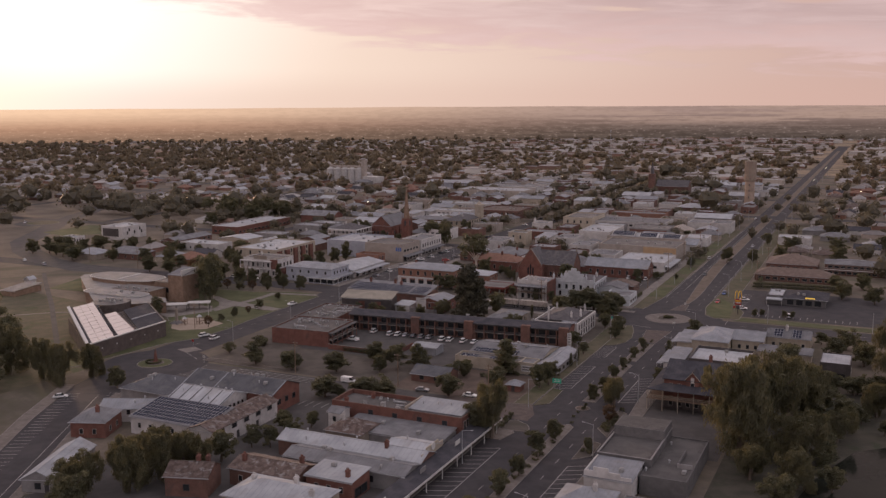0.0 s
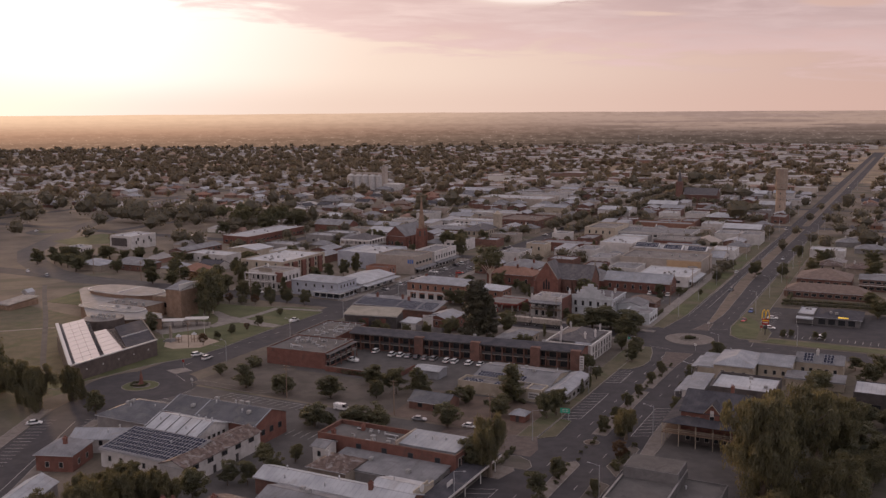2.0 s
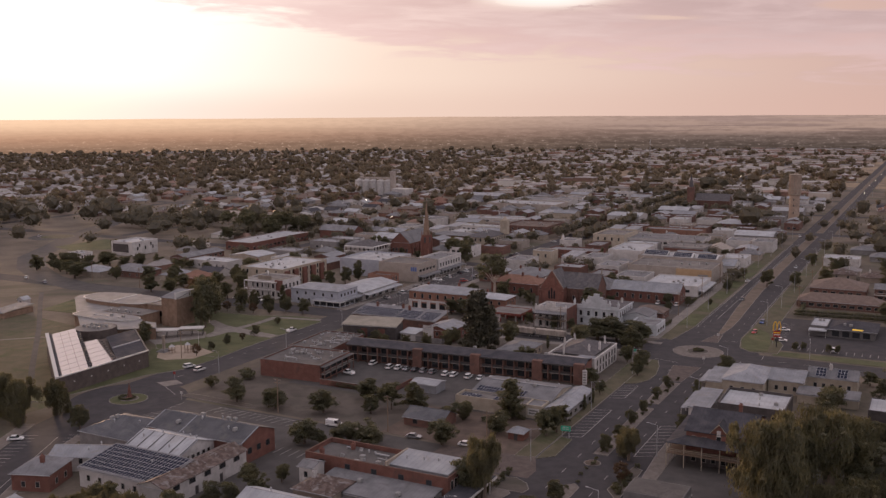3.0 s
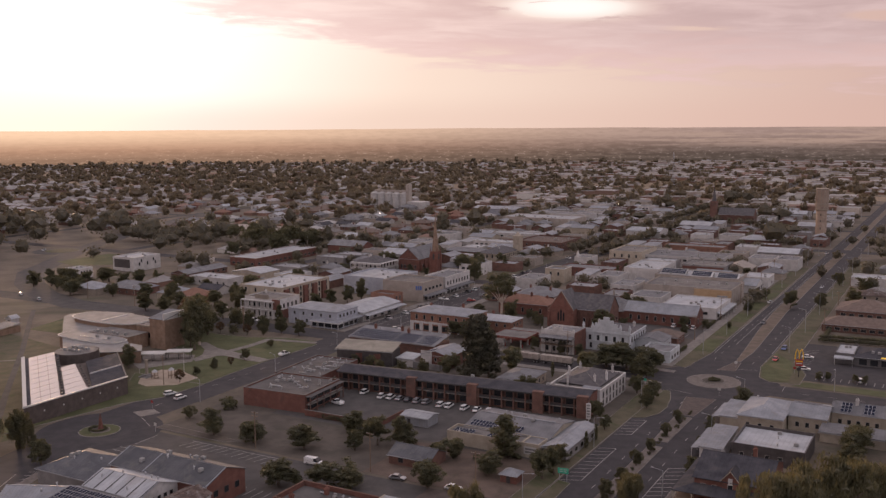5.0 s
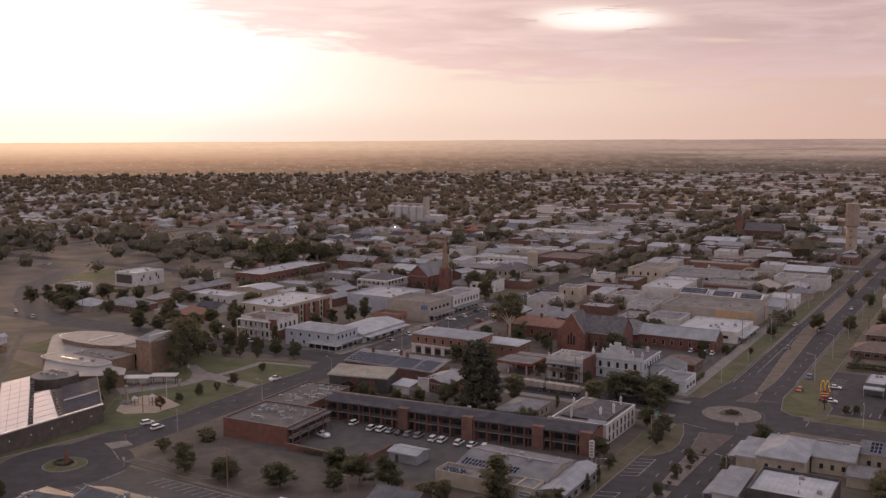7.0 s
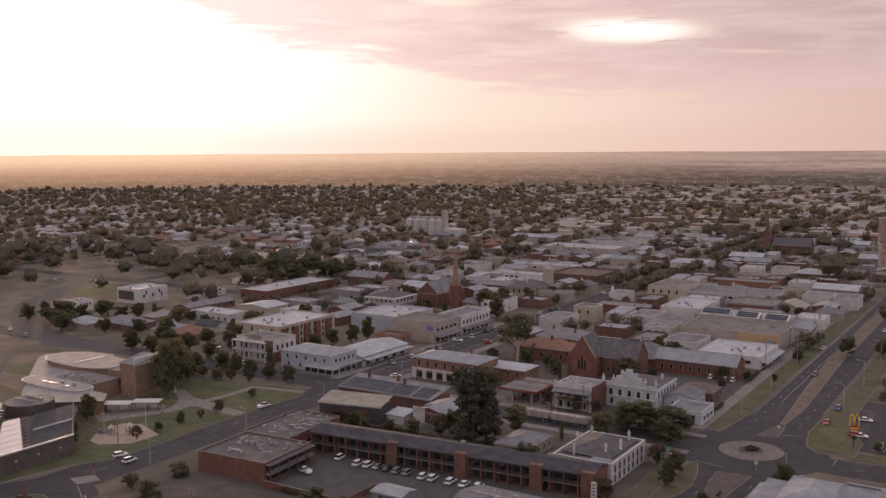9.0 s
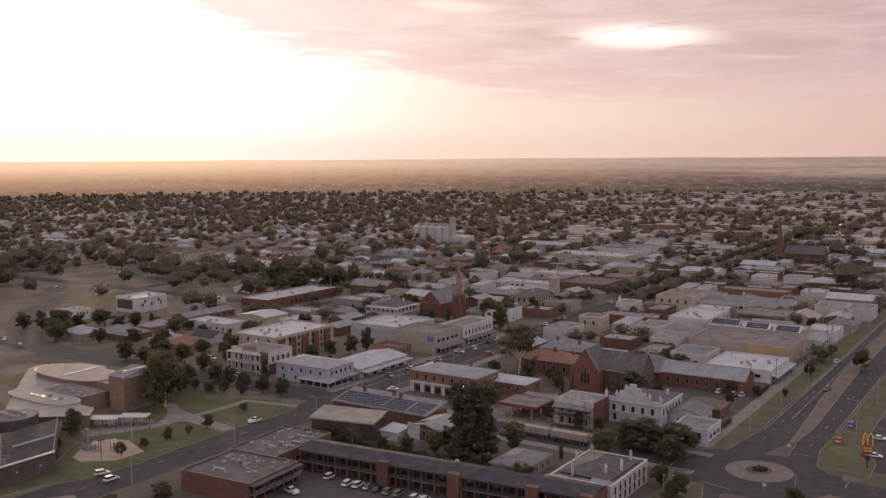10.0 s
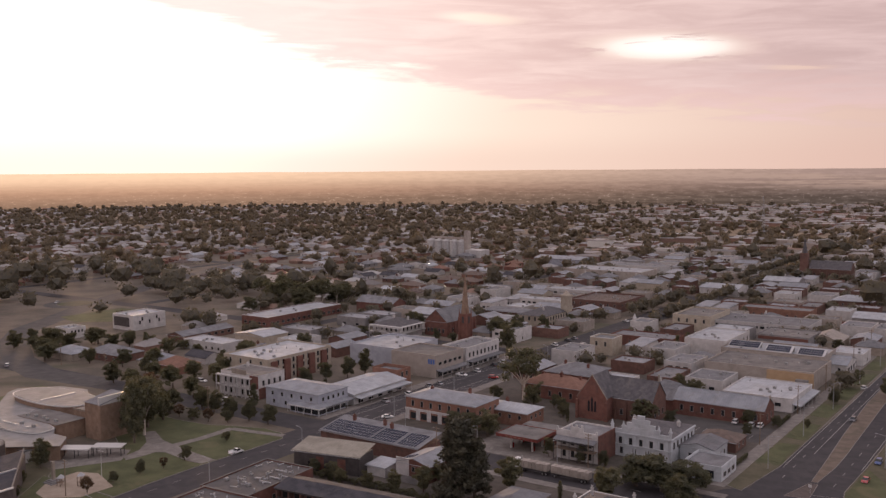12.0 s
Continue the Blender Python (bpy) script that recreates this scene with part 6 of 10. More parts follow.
def gable_end(b, x, y, w, depth, eave, ridge, wall, roof, trim="stone"):
    """A steep gabled arm facing the front, with coping and lancet windows."""
    bm = bmesh.new()
    add_box(bm, x - w / 2, y, 0, x + w / 2, y + depth, eave)
    lo = [bm.verts.new(p) for p in ((x - w / 2, y, eave), (x + w / 2, y, eave), (x, y, ridge))]
    hi = [bm.verts.new((q.co.x, y + 0.5, q.co.z)) for q in lo]
    bm.faces.new(lo)
    bm.faces.new(hi[::-1])
    for i in range(3):
        bm.faces.new((lo[i], hi[i], hi[(i + 1) % 3], lo[(i + 1) % 3]))
    part("gable_wall", bm, wall, b)
    bm = bmesh.new()
    for s in (-1, 1):
        pts = [(x + s * (w / 2 + 0.2), y + 0.4, eave), (x + s * (w / 2 + 0.2), y + depth, eave), (x, y + depth, ridge + 0.15), (x, y + 0.4, ridge + 0.15)]
        add_slab(bm, pts if s > 0 else pts[::-1], 0.2)
    part("gable_roof", bm, roof, b)
    bm = bmesh.new()
    for s in (-1, 1):
        pts = [(x + s * (w / 2 + 0.35), y - 0.15, eave - 0.2), (x + s * (w / 2 + 0.35), y + 0.45, eave - 0.2), (x, y + 0.45, ridge + 0.5), (x, y - 0.15, ridge + 0.5)]
        add_slab(bm, pts if s > 0 else pts[::-1], 0.3)
    part("coping", bm, trim, b)
    for i, dx in enumerate((-1.3, 0, 1.3)):
        g = bmesh.new()
        hh = eave * 0.75 + (1.2 if i == 1 else 0)
        add_prism_xz(g, [(x + dx - 0.4, eave * 0.35), (x + dx + 0.4, eave * 0.35), (x + dx + 0.4, hh), (x + dx, hh + 0.9), (x + dx - 0.4, hh)], y - 0.06, y + 0.02)
        part("lancet_window", g, "glass", b)


def add_prism_xz(bm, outline, y0, y1):
    a = [bm.verts.new((x, y0, z)) for x, z in outline]
    c = [bm.verts.new((x, y1, z)) for x, z in outline]
    bm.faces.new(a)
    bm.faces.new(c[::-1])
    n = len(outline)
    for i in range(n):
        bm.faces.new((a[i], c[i], c[(i + 1) % n], a[(i + 1) % n]))


b = gothic_church("brick_church", "dark red brick Gothic church with slate roof", -75, 70.7, 24, 13, 8, 14.5)
gable_end(b, -9.3, -12.0, 11.5, 13, 8.5, 16.5, "brick_red", "slate")
for x in (-15.2, -3.4):
    part("buttress", bm_box(x - 0.5, -12.9, 0, x + 0.5, -11.5, 7), "brick_red", b)
part("finial", bm_box(11.6, -0.25, 14.5, 12.1, 0.25, 17.2), "stone", b)
b = building("brick_hall", "long red brick church hall with grey roof", "hall", -45.3, 89.4, 34, 12, 5.6, "brick_red", "zinc", "gable_u", 3.6, windows=(("front", 8, "tall", 1.8), ("right", 2, "tall", 1.8)), over=0.2)
part("end_coping", bm_box(17.02, -0.4, 8.8, 17.3, 0.4, 10.2), "stone", b)
building("brick_hall_wing", "low wing of the brick hall with grey roof", "hall", -66.2, 91.4, 8, 12, 4.6, "brick_red", "grey_roof", "gable_u", 2.6)
b = building("brick_villa", "red brick villa with ornate gables and terracotta roof", "house", -111.9, 84.5, 26, 15, 5.6, "brick_red", "tile_red", "hip", 3.0, chimneys=((-8, 2), (2, -1), (9, 2)), windows=(("front", 5, "tall", 1.4), ("right", 3, "tall", 1.4)))
building("grey_hall_villa", "grey hipped-roof hall beside the villa", "hall", -117.0, 112.1, 22, 20, 5.2, "brick_red", "grey_roof", "hip", 3.2, chimneys=((-7, 2), (6, -2)))
building("white_depot", "white flat-roofed showroom with rooftop units", "showroom", -38.5, 122.9, 27, 30, 4.8, "white_wall", "white_roof", "flat", 0, 0.6, units=6, vents=3, windows=(("right", 4, "shop", 0.6), ("front", 3, "wide", 2.0)), awning=(("right", 3, 3.0),))
b = building("tan_store", "large tan and ochre supermarket box", "supermarket", -49.5, 161.5, 46, 31, 7.4, "tan_wall", "membrane", "flat", 0, 0.8, units=4, vents=3)
part("ochre_front", bm_box(4, -15.8, 0, 23.1, -15.52, 7.6), "ochre_wall", b)
part("shop_entry", bm_box(16.5, -18.8, 0, 21.4, -16.82, 5.2), "grey_wall", b)
b = building("solar_store", "white department store with stepped solar roofs", "supermarket", -53.6, 192.0, 46, 24, 7.8, "tan_wall", "white_roof", "flat", 0, 0.7, units=4, windows=(("right", 4, "wide", 2.0),))
for x0, x1, y0 in ((-21.5, -7, -6.5), (-3.5, 8.5, -9.5), (11, 23, -10.5)):
    bm = bmesh.new()
    add_slab(bm, [(x0, y0, 8.2), (x1, y0, 8.2), (x1, y0 + 6, 10.4), (x0, y0 + 6, 10.4)], 0.25)
    part("roof_monitor", bm, "white_paint", b)
    part("monitor_wall", bm_box(x0, y0 + 5.7, 7.86, x1, y0 + 6.0, 10.1), "white_wall", b)
    n = int((x1 - x0 - 0.6) / 1.06)
    for k in range(n):
        for r in range(3):
            shared("solar_panel", PANEL, b, pose(x0 + 0.9 + k * 1.06, y0 + 1.1 + r * 1.75, 8.78 + r * 0.64, 20.1))
building("blue_gable_shop", "shop with pale blue gabled roof", "shop", -29.9, 197.4, 15, 18, 4.2, "white_wall", "zinc", "gable_u", 2.4, windows=(("right", 3, "shop", 0.5), ("front", 3, "small", 1.2)))
building("gable_hall", "low cream hall with a broad gable roof", "hall", -45.9, 255.2, 17, 20, 4.0, "cream_wall", "tan_wall", "gable_v", 3.2, windows=(("front", 3, "small", 1.2),))
hedge_spots = [(-46, 246)]

# shops along the shopping street
building("blue_shop_house", "pale blue two-storey corner shop", "shop", -188.5, 16.8, 28, 17, 7.4, "blue_wall", "zinc", "hip", 1.8, windows=(("front", 5, "small", 4.6), ("front", 4, "small", 1.4), ("right", 5, "small", 4.6), ("right", 4, "shop", 0.6)),
         awning=(("right", 3.6, 3.2),))
def corner_porch():
    """Glazed single-storey shopfront and verandah wrapped round the street corner."""
    b = root("corner_shopfront", gpose(-174.5, 8.3), "glazed white-framed shopfront wrapped round the street corner", "shopfront")
    part("front_glass", bm_box(-12.5, -2.4, 0.5, 2.2, -2.3, 2.9), "glass", b)
    part("side_glass", bm_box(2.2, -2.3, 0.5, 2.3, 13, 2.9), "glass", b)
    part("base", bm_box(-12.6, -2.45, 0, 2.35, -0.02, 0.5), "blue_wall", b)
    part("base", bm_box(0.02, -0.02, 0, 2.35, 13, 0.5), "blue_wall", b)
    bm = bmesh.new()
    add_slab(bm, [(-13.0, -3.6, 3.1), (3.6, -3.6, 3.1), (0.1, -0.02, 3.9), (-13.0, -0.02, 3.9)], 0.15)
    add_slab(bm, [(3.6, -3.6, 3.1), (3.6, 13.4, 3.1), (0.1, 13.4, 3.9), (0.1, -0.02, 3.9)], 0.15)
    part("verandah_roof", bm, "zinc", b)
    part("fascia", bm_box(-13.0, -3.72, 2.7, 3.7, -3.61, 3.15), "white_paint", b)
    part("fascia", bm_box(3.61, -3.6, 2.7, 3.72, 13.4, 3.15), "white_paint", b)
    for x, y in [(-12.8 + k * 4.05, -3.5) for k in range(5)] + [(3.5, 0.6 + k * 4.1) for k in range(4)]:
        part("post", bm_box(x - 0.07, y - 0.07, 0, x + 0.07, y + 0.07, 2.9), "white_paint", b)
    for x in (-12.5, -8.8, -5.1, -1.4, 2.1):
        part("mullion", bm_box(x - 0.09, -2.5, 0.5, x + 0.09, -2.41, 2.9), "white_paint", b)


corner_porch()
building("verandah_shops", "low shops with continuous street awning", "shop", -182.0, 43.0, 20, 34, 4.2, "white_wall", "white_roof", "gable_v", 1.8, awning=(("right", 3.6, 3.2),), windows=(("right", 5, "shop", 0.5),))
building("yellow_front_shop", "brick shop with a tall cream front", "shop", -183.7, 65.5, 14, 9, 5.8, "brick_orange", "grey_roof", "flat", 0, 1.4, windows=(("right", 2, "tall", 3.8),))
b = building("apartment_block", "three-storey cream and brick apartment block", "apartments", -241.0, 54.5, 28, 41, 10.0, "cream_wall", "white_roof", "flat", 0, 0.7, units=8, vents=6,
             windows=(("right", 12, "tall", 7.4), ("right", 12, "tall", 4.2), ("right", 12, "tall", 1.0), ("front", 4, "tall", 7.4)))
for y in range(-19, 18, 8):
    part("brick_bay", bm_box(14.02, y, 0, 15.1, y + 3.4, 9.4), "brick_red", b)
b = building("terrace_house", "two-storey white and brick house with balcony front", "apartments", -221.0, 19.0, 22, 15, 9.4, "white_wall", "membrane", "flat", 0, 0.7, trim="stone",
         windows=(("front", 6, "tall", 5.4), ("front", 6, "tall", 1.2), ("right", 4, "tall", 5.4)), chimneys=((-8, 5),))
part("brick_side", bm_box(11.02, -7.4, 0.1, 11.2, 7.4, 4.6), "brick_red", b)
bm = bmesh.new()
add_prism(bm, [(-4.2, -7.75), (4.2, -7.75), (4.2, -7.55), (-4.2, -7.55)], 9.4, 11.4)
part("pediment", bm, "stone", b)
part("brick_upper", bm_box(6.2, -7.75, 4.4, 10.98, -7.52, 9.6), "brick_red", b)
f = root("terrace_balcony", gpose(-223.4, 10.5), "white two-storey arched balcony front", "balcony")
bm = bmesh.new()
add_box(bm, -10, -0.8, 4.2, 10, 0.9, 4.5)
add_box(bm, -10, -0.8, 8.2, 10, 0.9, 8.6)
part("slab", bm, "white_wall", f)
for i in range(9):
    part("column", bm_box(-10 + i * 2.45, -0.7, 0, -9.6 + i * 2.45, -0.3, 8.2), "white_wall", f)
b = building("bank_building", "pale blue-grey rendered commercial building", "office", -212.3, 104.5, 30, 31, 8.8, "blue_wall", "white_roof", "flat", 0, 0.8, units=4, vents=4)
b = building("bank_tower_block", "grey rendered bank with a blue wall sign", "bank", -184.5, 93.6, 25, 22, 9.5, "tan_wall", "membrane", "flat", 0, 0.8, windows=(("right", 5, "wide", 5.6), ("right", 5, "shop", 0.6)), awning=(("right", 3.4, 3.3),))
for i in range(3):
    part("sign_bar", bm_box(8.2 + i * 1.3, -11.08, 6.2, 9.1 + i * 1.3, -11.02, 8.4), "sign_blue", b)
building("white_corner_bank", "white two-storey corner building with cornice", "bank", -179.0, 121.5, 14, 29, 8.6, "white_wall", "grey_roof", "flat", 0, 1.0, trim="white_paint", units=3, windows=(("right", 8, "tall", 5.0), ("front", 3, "tall", 5.0), ("right", 6, "shop", 0.6)), awning=(("right", 3.4, 3.4),))

# hall with curved roofs, glazed civic building
def curved_hall():
    b = root("curved_hall", gpose(-239.5, -64), "civic hall with curved white-edged roofs and ochre tower", "hall")
    take(-240, -62, 56, 60)

    def lobed(name, cx, cy, rx, ry, z, mat="membrane", squash=0.82):
        out = []
        for i in range(36):
            a = 2 * math.pi * i / 36
            k = 1.0 if math.cos(a) < 0.1 else squash
            out.append((cx + rx * math.cos(a) * k, cy + ry * math.copysign(abs(math.sin(a)) ** 0.6, math.sin(a))))
        bm = bmesh.new()
        add_prism(bm, out, 0, z)
        part(name + "_wall", bm, "brick_tan", b)
        bm = bmesh.new()
        add_prism(bm, [(cx + (x - cx) * 1.05, cy + (y - cy) * 1.05) for x, y in out], z, z + 0.35)
        part(name + "_rim", bm, "white_paint", b)
        bm = bmesh.new()
        add_prism(bm, [(cx + (x - cx) * 1.02, cy + (y - cy) * 1.02) for x, y in out], z + 0.35, z + 0.42)
        part(name + "_roof", bm, mat, b)

    plan = [(-51, 20), (-40, 32), (-26, 34.5), (-19, 30), (-23, 23), (19.5, -10), (27, -10), (34, -17), (21, -27.5), (2, -27.5), (-22, -8), (-48, 14)]
    bm = bmesh.new()
    add_prism(bm, plan, 0, 5.0)
    part("hall_wall", bm, "brick_tan", b)
    bm = bmesh.new()
    add_prism(bm, [(-6.5 + (x + 6.5) * 1.02, y * 1.02) for x, y in plan], 5.0, 5.25)
    part("hall_roof", bm, "pale_membrane", b)
    lobed("rear", -17, 16, 22, 9.5, 7.0, "pale_membrane")
    lobed("front", 1, -11, 19, 6, 5.4, "pale_membrane")
    part("roof_rib", bm_box(-18, 9.0, 7.4, -17.4, 24.0, 7.62), "white_paint", b)
    for i in range(6):
        part("skylight", bm_box(-15 + i * 3.6, 2.6, 5.25, -13.2 + i * 3.6, 3.8, 5.6, bevel=0.06), "roof_glass", b)
    for i in range(5):
        part("skylight", bm_box(-8 + i * 3.6, -12.2, 5.82, -6.2 + i * 3.6, -11.4, 6.05, bevel=0.06), "roof_glass", b)
    part("middle_wall", bm_box(-9, -5.4, 0, 14, 6, 5.9), "brick_tan", b)
    part("middle_roof", bm_box(-9.2, -5.3, 5.9, 14.2, 6.2, 6.05), "membrane", b)
    part("foyer_wall", bm_box(8, -25, 0, 27, -17.2, 3.8), "white_wall", b)
    part("foyer_roof", bm_box(7.6, -25.4, 3.8, 27.4, -16.8, 4.05), "grey_roof", b)
    for i in range(5):
        shared("air_unit", AIRCON, b, pose(-6 + i * 4.0, -3.4 + (i % 3) * 0.7, 6.0, 0, 0, 90 * (i % 2)))
    for i in range(2):
        shared("air_unit", AIRCON, b, pose(2 + i * 7.0, -10.5, 5.8, 0, 0, 0))
    part("ochre_block", bm_box(6.2, 7, 0, 17.2, 17, 8.0), "brick_tan", b)
    part("ochre_roof", bm_box(6.5, 7.3, 8.0, 16.9, 16.7, 8.1), "membrane", b)
    part("ochre_coping", bm_box(6.0, 6.8, 7.9, 17.2, 7.25, 8.5), "stone", b)
    bm = bmesh.new()
    add_box(bm, 17.3, 4, 0, 26, 15, 12.6)
    part("tower", bm, "brick_tan", b)
    bm = bmesh.new()
    add_slab(bm, [(17.0, 3.7, 12.8), (26.3, 3.7, 12.8), (26.3, 15.3, 15.0), (17.0, 15.3, 15.0)], 0.2)
    part("tower_roof", bm, "grey_roof", b)
    part("tower_fin", bm_box(25.5, 3.6, 12.5, 26.1, 15.4, 15.4), "white_paint", b)
    for i in range(3):
        ob = shared("window", WINDOWS["shop"][0], b, pose(8.2 + i * 3.1, 6.98, 3.4))
        shared("pane", WINDOWS["shop"][1], ob, Matrix.Identity(4))
    for cx, cy in ((35.3, -12.0), (42.2, -4.6)):
        c = root("entrance_canopy", gpose(-239.5 + cx, -64 + cy, 0, 32), "flat pale entrance canopy on dark posts", "canopy")
        part("slab", bm_box(-5.0, -2.6, 3.2, 5.0, 2.6, 3.5), "white_paint", c)
        for x in (-4.6, 0, 4.6):
            part("post", bm_box(x - 0.1, -1.5, 0, x + 0.1, -1.3, 3.2), "dark_frame", c)
            part("post", bm_box(x - 0.1, 1.3, 0, x + 0.1, 1.5, 3.2), "dark_frame", c)


curved_hall()
building("river_hall", "low hall with a pale skillion roof on the river flat", "hall", -303.5, -73.5, 9, 17, 2.6, "brick_tan", "grey_roof", "skillion", 1.2, over=0.5, turn=4)
building("white_shelter", "small white gabled shelter beside the track", "shelter", -318, -55, 4, 4, 2.9, "white_wall", "white_roof", "gable_v", 1.2, doors=(("front", 0),))


def glazed_hall():
    """Dark-brick building with a long glazed roof running back from the street corner."""
    b = root("glazed_library", gpose(0, 0), "dark brick civic building with a sloping glazed roof", "library")
    TAKEN.append((-226, -156, -174, -92))
    A, B_ = Vector((-176.5, -156.2)), Vector((-176.5, -114.5))
    back = Vector((-0.80, 0.60))
    L = 52.0
    D = A + back * L
    bm = bmesh.new()
    add_prism(bm, [tuple(A), tuple(B_), tuple(B_ + back * 34), tuple(A + Vector((0, 25)) + back * 38), tuple(D)], 0, 6.0)
    part("wall", bm, "brick_grey", b)

    def strip(name, s0, s1, l0, l1, z0, z1, mat, thick=0.2, s2=None):
        p, q = A + Vector((0, s0)), A + Vector((0, s1))
        r = A + Vector((0, s1 if s2 is None else s2))
        pts = [(*(p + back * l0), z0), (*(q + back * l0), z0), (*(r + back * l1), z1), (*(p + back * l1), z1)]
        g = bmesh.new()
        add_slab(g, pts, thick)
        return part(name, g, mat, b)

    def slope(l):
        return 6.3 + 3.7 * l / L

    strip("edge_beam", -0.3, 1.2, -0.6, L, 6.8, 10.7, "white_paint", 0.5)
    strip("roof", 1.2, 2.6, 0.3, L, 6.2, 10.0, "dark_roof", 0.3)
    for i in range(10):
        l0, l1 = 0.4 + i * 5.1, 0.4 + (i + 1) * 5.1 - 0.25
        for k in range(3):
            strip("glass_pane", 2.7 + k * 3.75, 2.7 + k * 3.75 + 3.6, l0, l1, slope(l0), slope(l1), "roof_glass", 0.12)
    strip("roof", 14.1, 15.6, 0.4, L - 6, 6.2, 9.5, "dark_roof", 0.3)
    for i in range(14):
        strip("roof_fin", 14.3, 15.4, 1.5 + i * 3, 2.1 + i * 3, 7.0 + i * 0.2, 7.0 + i * 0.2, "dark_frame", 0.4)
    for i in range(6):
        l0, l1 = 0.4 + i * 5.0, 0.4 + (i + 1) * 5.0 - 0.3
        strip("glass_pane", 15.7, 24.6 - i * 0.5, l0, l1, slope(l0), slope(l1), "roof_glass", 0.12, 24.1 - i * 0.5)
    for i in range(9):
        strip("roof_fin", 25.0 - i * 0.25, 26.0 - i * 0.25, 1.2 + i * 3, 1.8 + i * 3, 6.9 + i * 0.2, 6.9 + i * 0.2, "dark_frame", 0.4)
    strip("roof", 26.6, 41.2, 0.6, 33, 6.15, 7.6, "dark_roof", 0.3)
    strip("upper_coping", 27, 41.0, 15.6, 16.2, 7.2, 7.2, "metal", 0.5)
    strip("side_coping", 41.2, 41.6, 0.3, 33.4, 6.6, 8.1, "concrete", 0.5)
    strip("coping", -0.4, 42.0, -0.5, 0.3, 6.5, 6.5, "white_paint", 0.4)
    drum = [(-216.5 + 8.2 * math.cos(a), -102.5 + 8.2 * math.sin(a)) for a in [2 * math.pi * k / 28 for k in range(28)]]
    bm = bmesh.new()
    add_prism(bm, drum, 0, 8.6)
    part("plant_drum", bm, "brick_grey", b)
    bm = bmesh.new()
    c0 = sum((Vector(q) for q in drum), Vector((0, 0))) / len(drum)
    add_prism(bm, [tuple(c0 + (Vector(q) - c0) * 0.95) for q in drum], 8.6, 8.7)
    part("plant_roof", bm, "membrane", b)
    for i in range(8):
        p = Vector((-220.5 + (i % 4) * 2.6, -104.5 + (i // 4) * 4))
        shared("air_unit", AIRCON, b, pose(p.x, p.y, 8.68))
    for i in range(5):
        y = -149 + i * 7.4
        part("wall_light", bm_box(-176.44, y, 3.2, -176.3, y + 0.4, 3.7), "white_paint", b)


glazed_hall()

# ---------------------------------------------------------------- further buildings
building("white_modern_house", "white cubic building with dark slit windows", "office", -399.5, 99.0, 19, 23, 8.3, "white_wall", "white_roof", "flat", 0, 0.8, units=4,
         windows=(("right", 3, "tall", 3.4), ("right", 2, "tall", 5.4)))
g = root("dark_screen", gpose(-400.5, 87.4), "large dark screen on a white wall", "screen")
part("panel", bm_box(-7, -0.14, 2.2, 7, 0, 7.6), "dark_wall", g)
building("small_white_office", "small white flat-roofed office", "office", -404.5, 56.5, 12, 11, 5.4, "white_wall", "white_roof", "flat", 0, 0.8, units=2, windows=(("front", 3, "small", 3.2), ("right", 4, "small", 3.2)))
building("long_low_shed", "long low shed with grey roof", "shed", -342.1, 96.4, 13, 36, 3.6, "brick_dark", "grey_roof", "gable_v", 1.8, windows=(("right", 7, "wide", 1.4),))
building("hip_roof_house", "large house with grey hipped roof", "house", -332.1, 33.0, 25, 15, 3.8, "brick_dark", "grey_roof", "hip", 3.0, windows=(("front", 4, "small", 1.1),))
building("grey_roof_house", "house with pale grey hipped roof", "house", -352.2, 23.1, 18, 14, 3.6, "stone", "zinc", "hip", 2.6)
building("orange_roof_house", "brick house with orange tiled roof", "house", -282.9, 31.1, 16, 13, 3.6, "brick_orange", "tile_red", "hip", 3.2)
building("white_store_west", "long store with white flat roof", "store", -309.9, 76.6, 30, 14, 4.6, "white_wall", "white_roof", "flat", 0, 0.5, units=4, windows=(("front", 6, "small", 1.4),))
building("white_roof_store", "store with shallow white gable roof", "store", -304.9, 106.3, 22, 18, 4.4, "cream_wall", "white_roof", "gable_v", 1.4)
building("brick_school", "flat-roofed brick school with wide white eaves", "school", -343.5, 171.5, 22, 66, 5.4, "brick_red", "white_roof", "flat", 0, 0.4, trim="white_paint", units=3, windows=(("right", 14, "wide", 1.4), ("front", 5, "wide", 1.4)))
building("school_hall", "brick school hall with grey gable roof", "school", -317.8, 226.7, 30, 14, 6.0, "brick_red", "grey_roof", "gable_u", 3.2)
b = building("arcade_house", "two-storey white verandah house with arches", "hotel", -251.8, 158.6, 19, 20, 7.4, "white_wall", "slate", "hip", 3.0, chimneys=((-5, 3), (5, 3)), windows=(("front", 5, "tall", 4.4), ("right", 5, "tall", 4.4)))
for z in (3.6, 7.0):
    bm = bmesh.new()
    add_box(bm, -10.6, -12.4, z, 12.2, -10.02, z + 0.3)
    add_box(bm, 9.52, -10.02, z, 12.2, 10, z + 0.3)
    part("verandah_slab", bm, "white_wall", b)
    part("lace_band", bm_box(-10.6, -12.42, z - 0.7, 12.2, -12.3, z), "white_wall", b)
for i in range(9):
    part("column", bm_box(-10.5 + i * 2.8, -12.35, 0, -10.2 + i * 2.8, -12.05, 7.0), "white_wall", b)
b = gothic_church("spire_church", "red brick church with a tall slender spire", -233.8, 185, 15, 30, 8.0, 14.5, along="v", wall="brick_red", roof="grey_roof")
bm = bmesh.new()
add_box(bm, 18.7, -19.3, 0, 23.3, -14.7, 14.5)
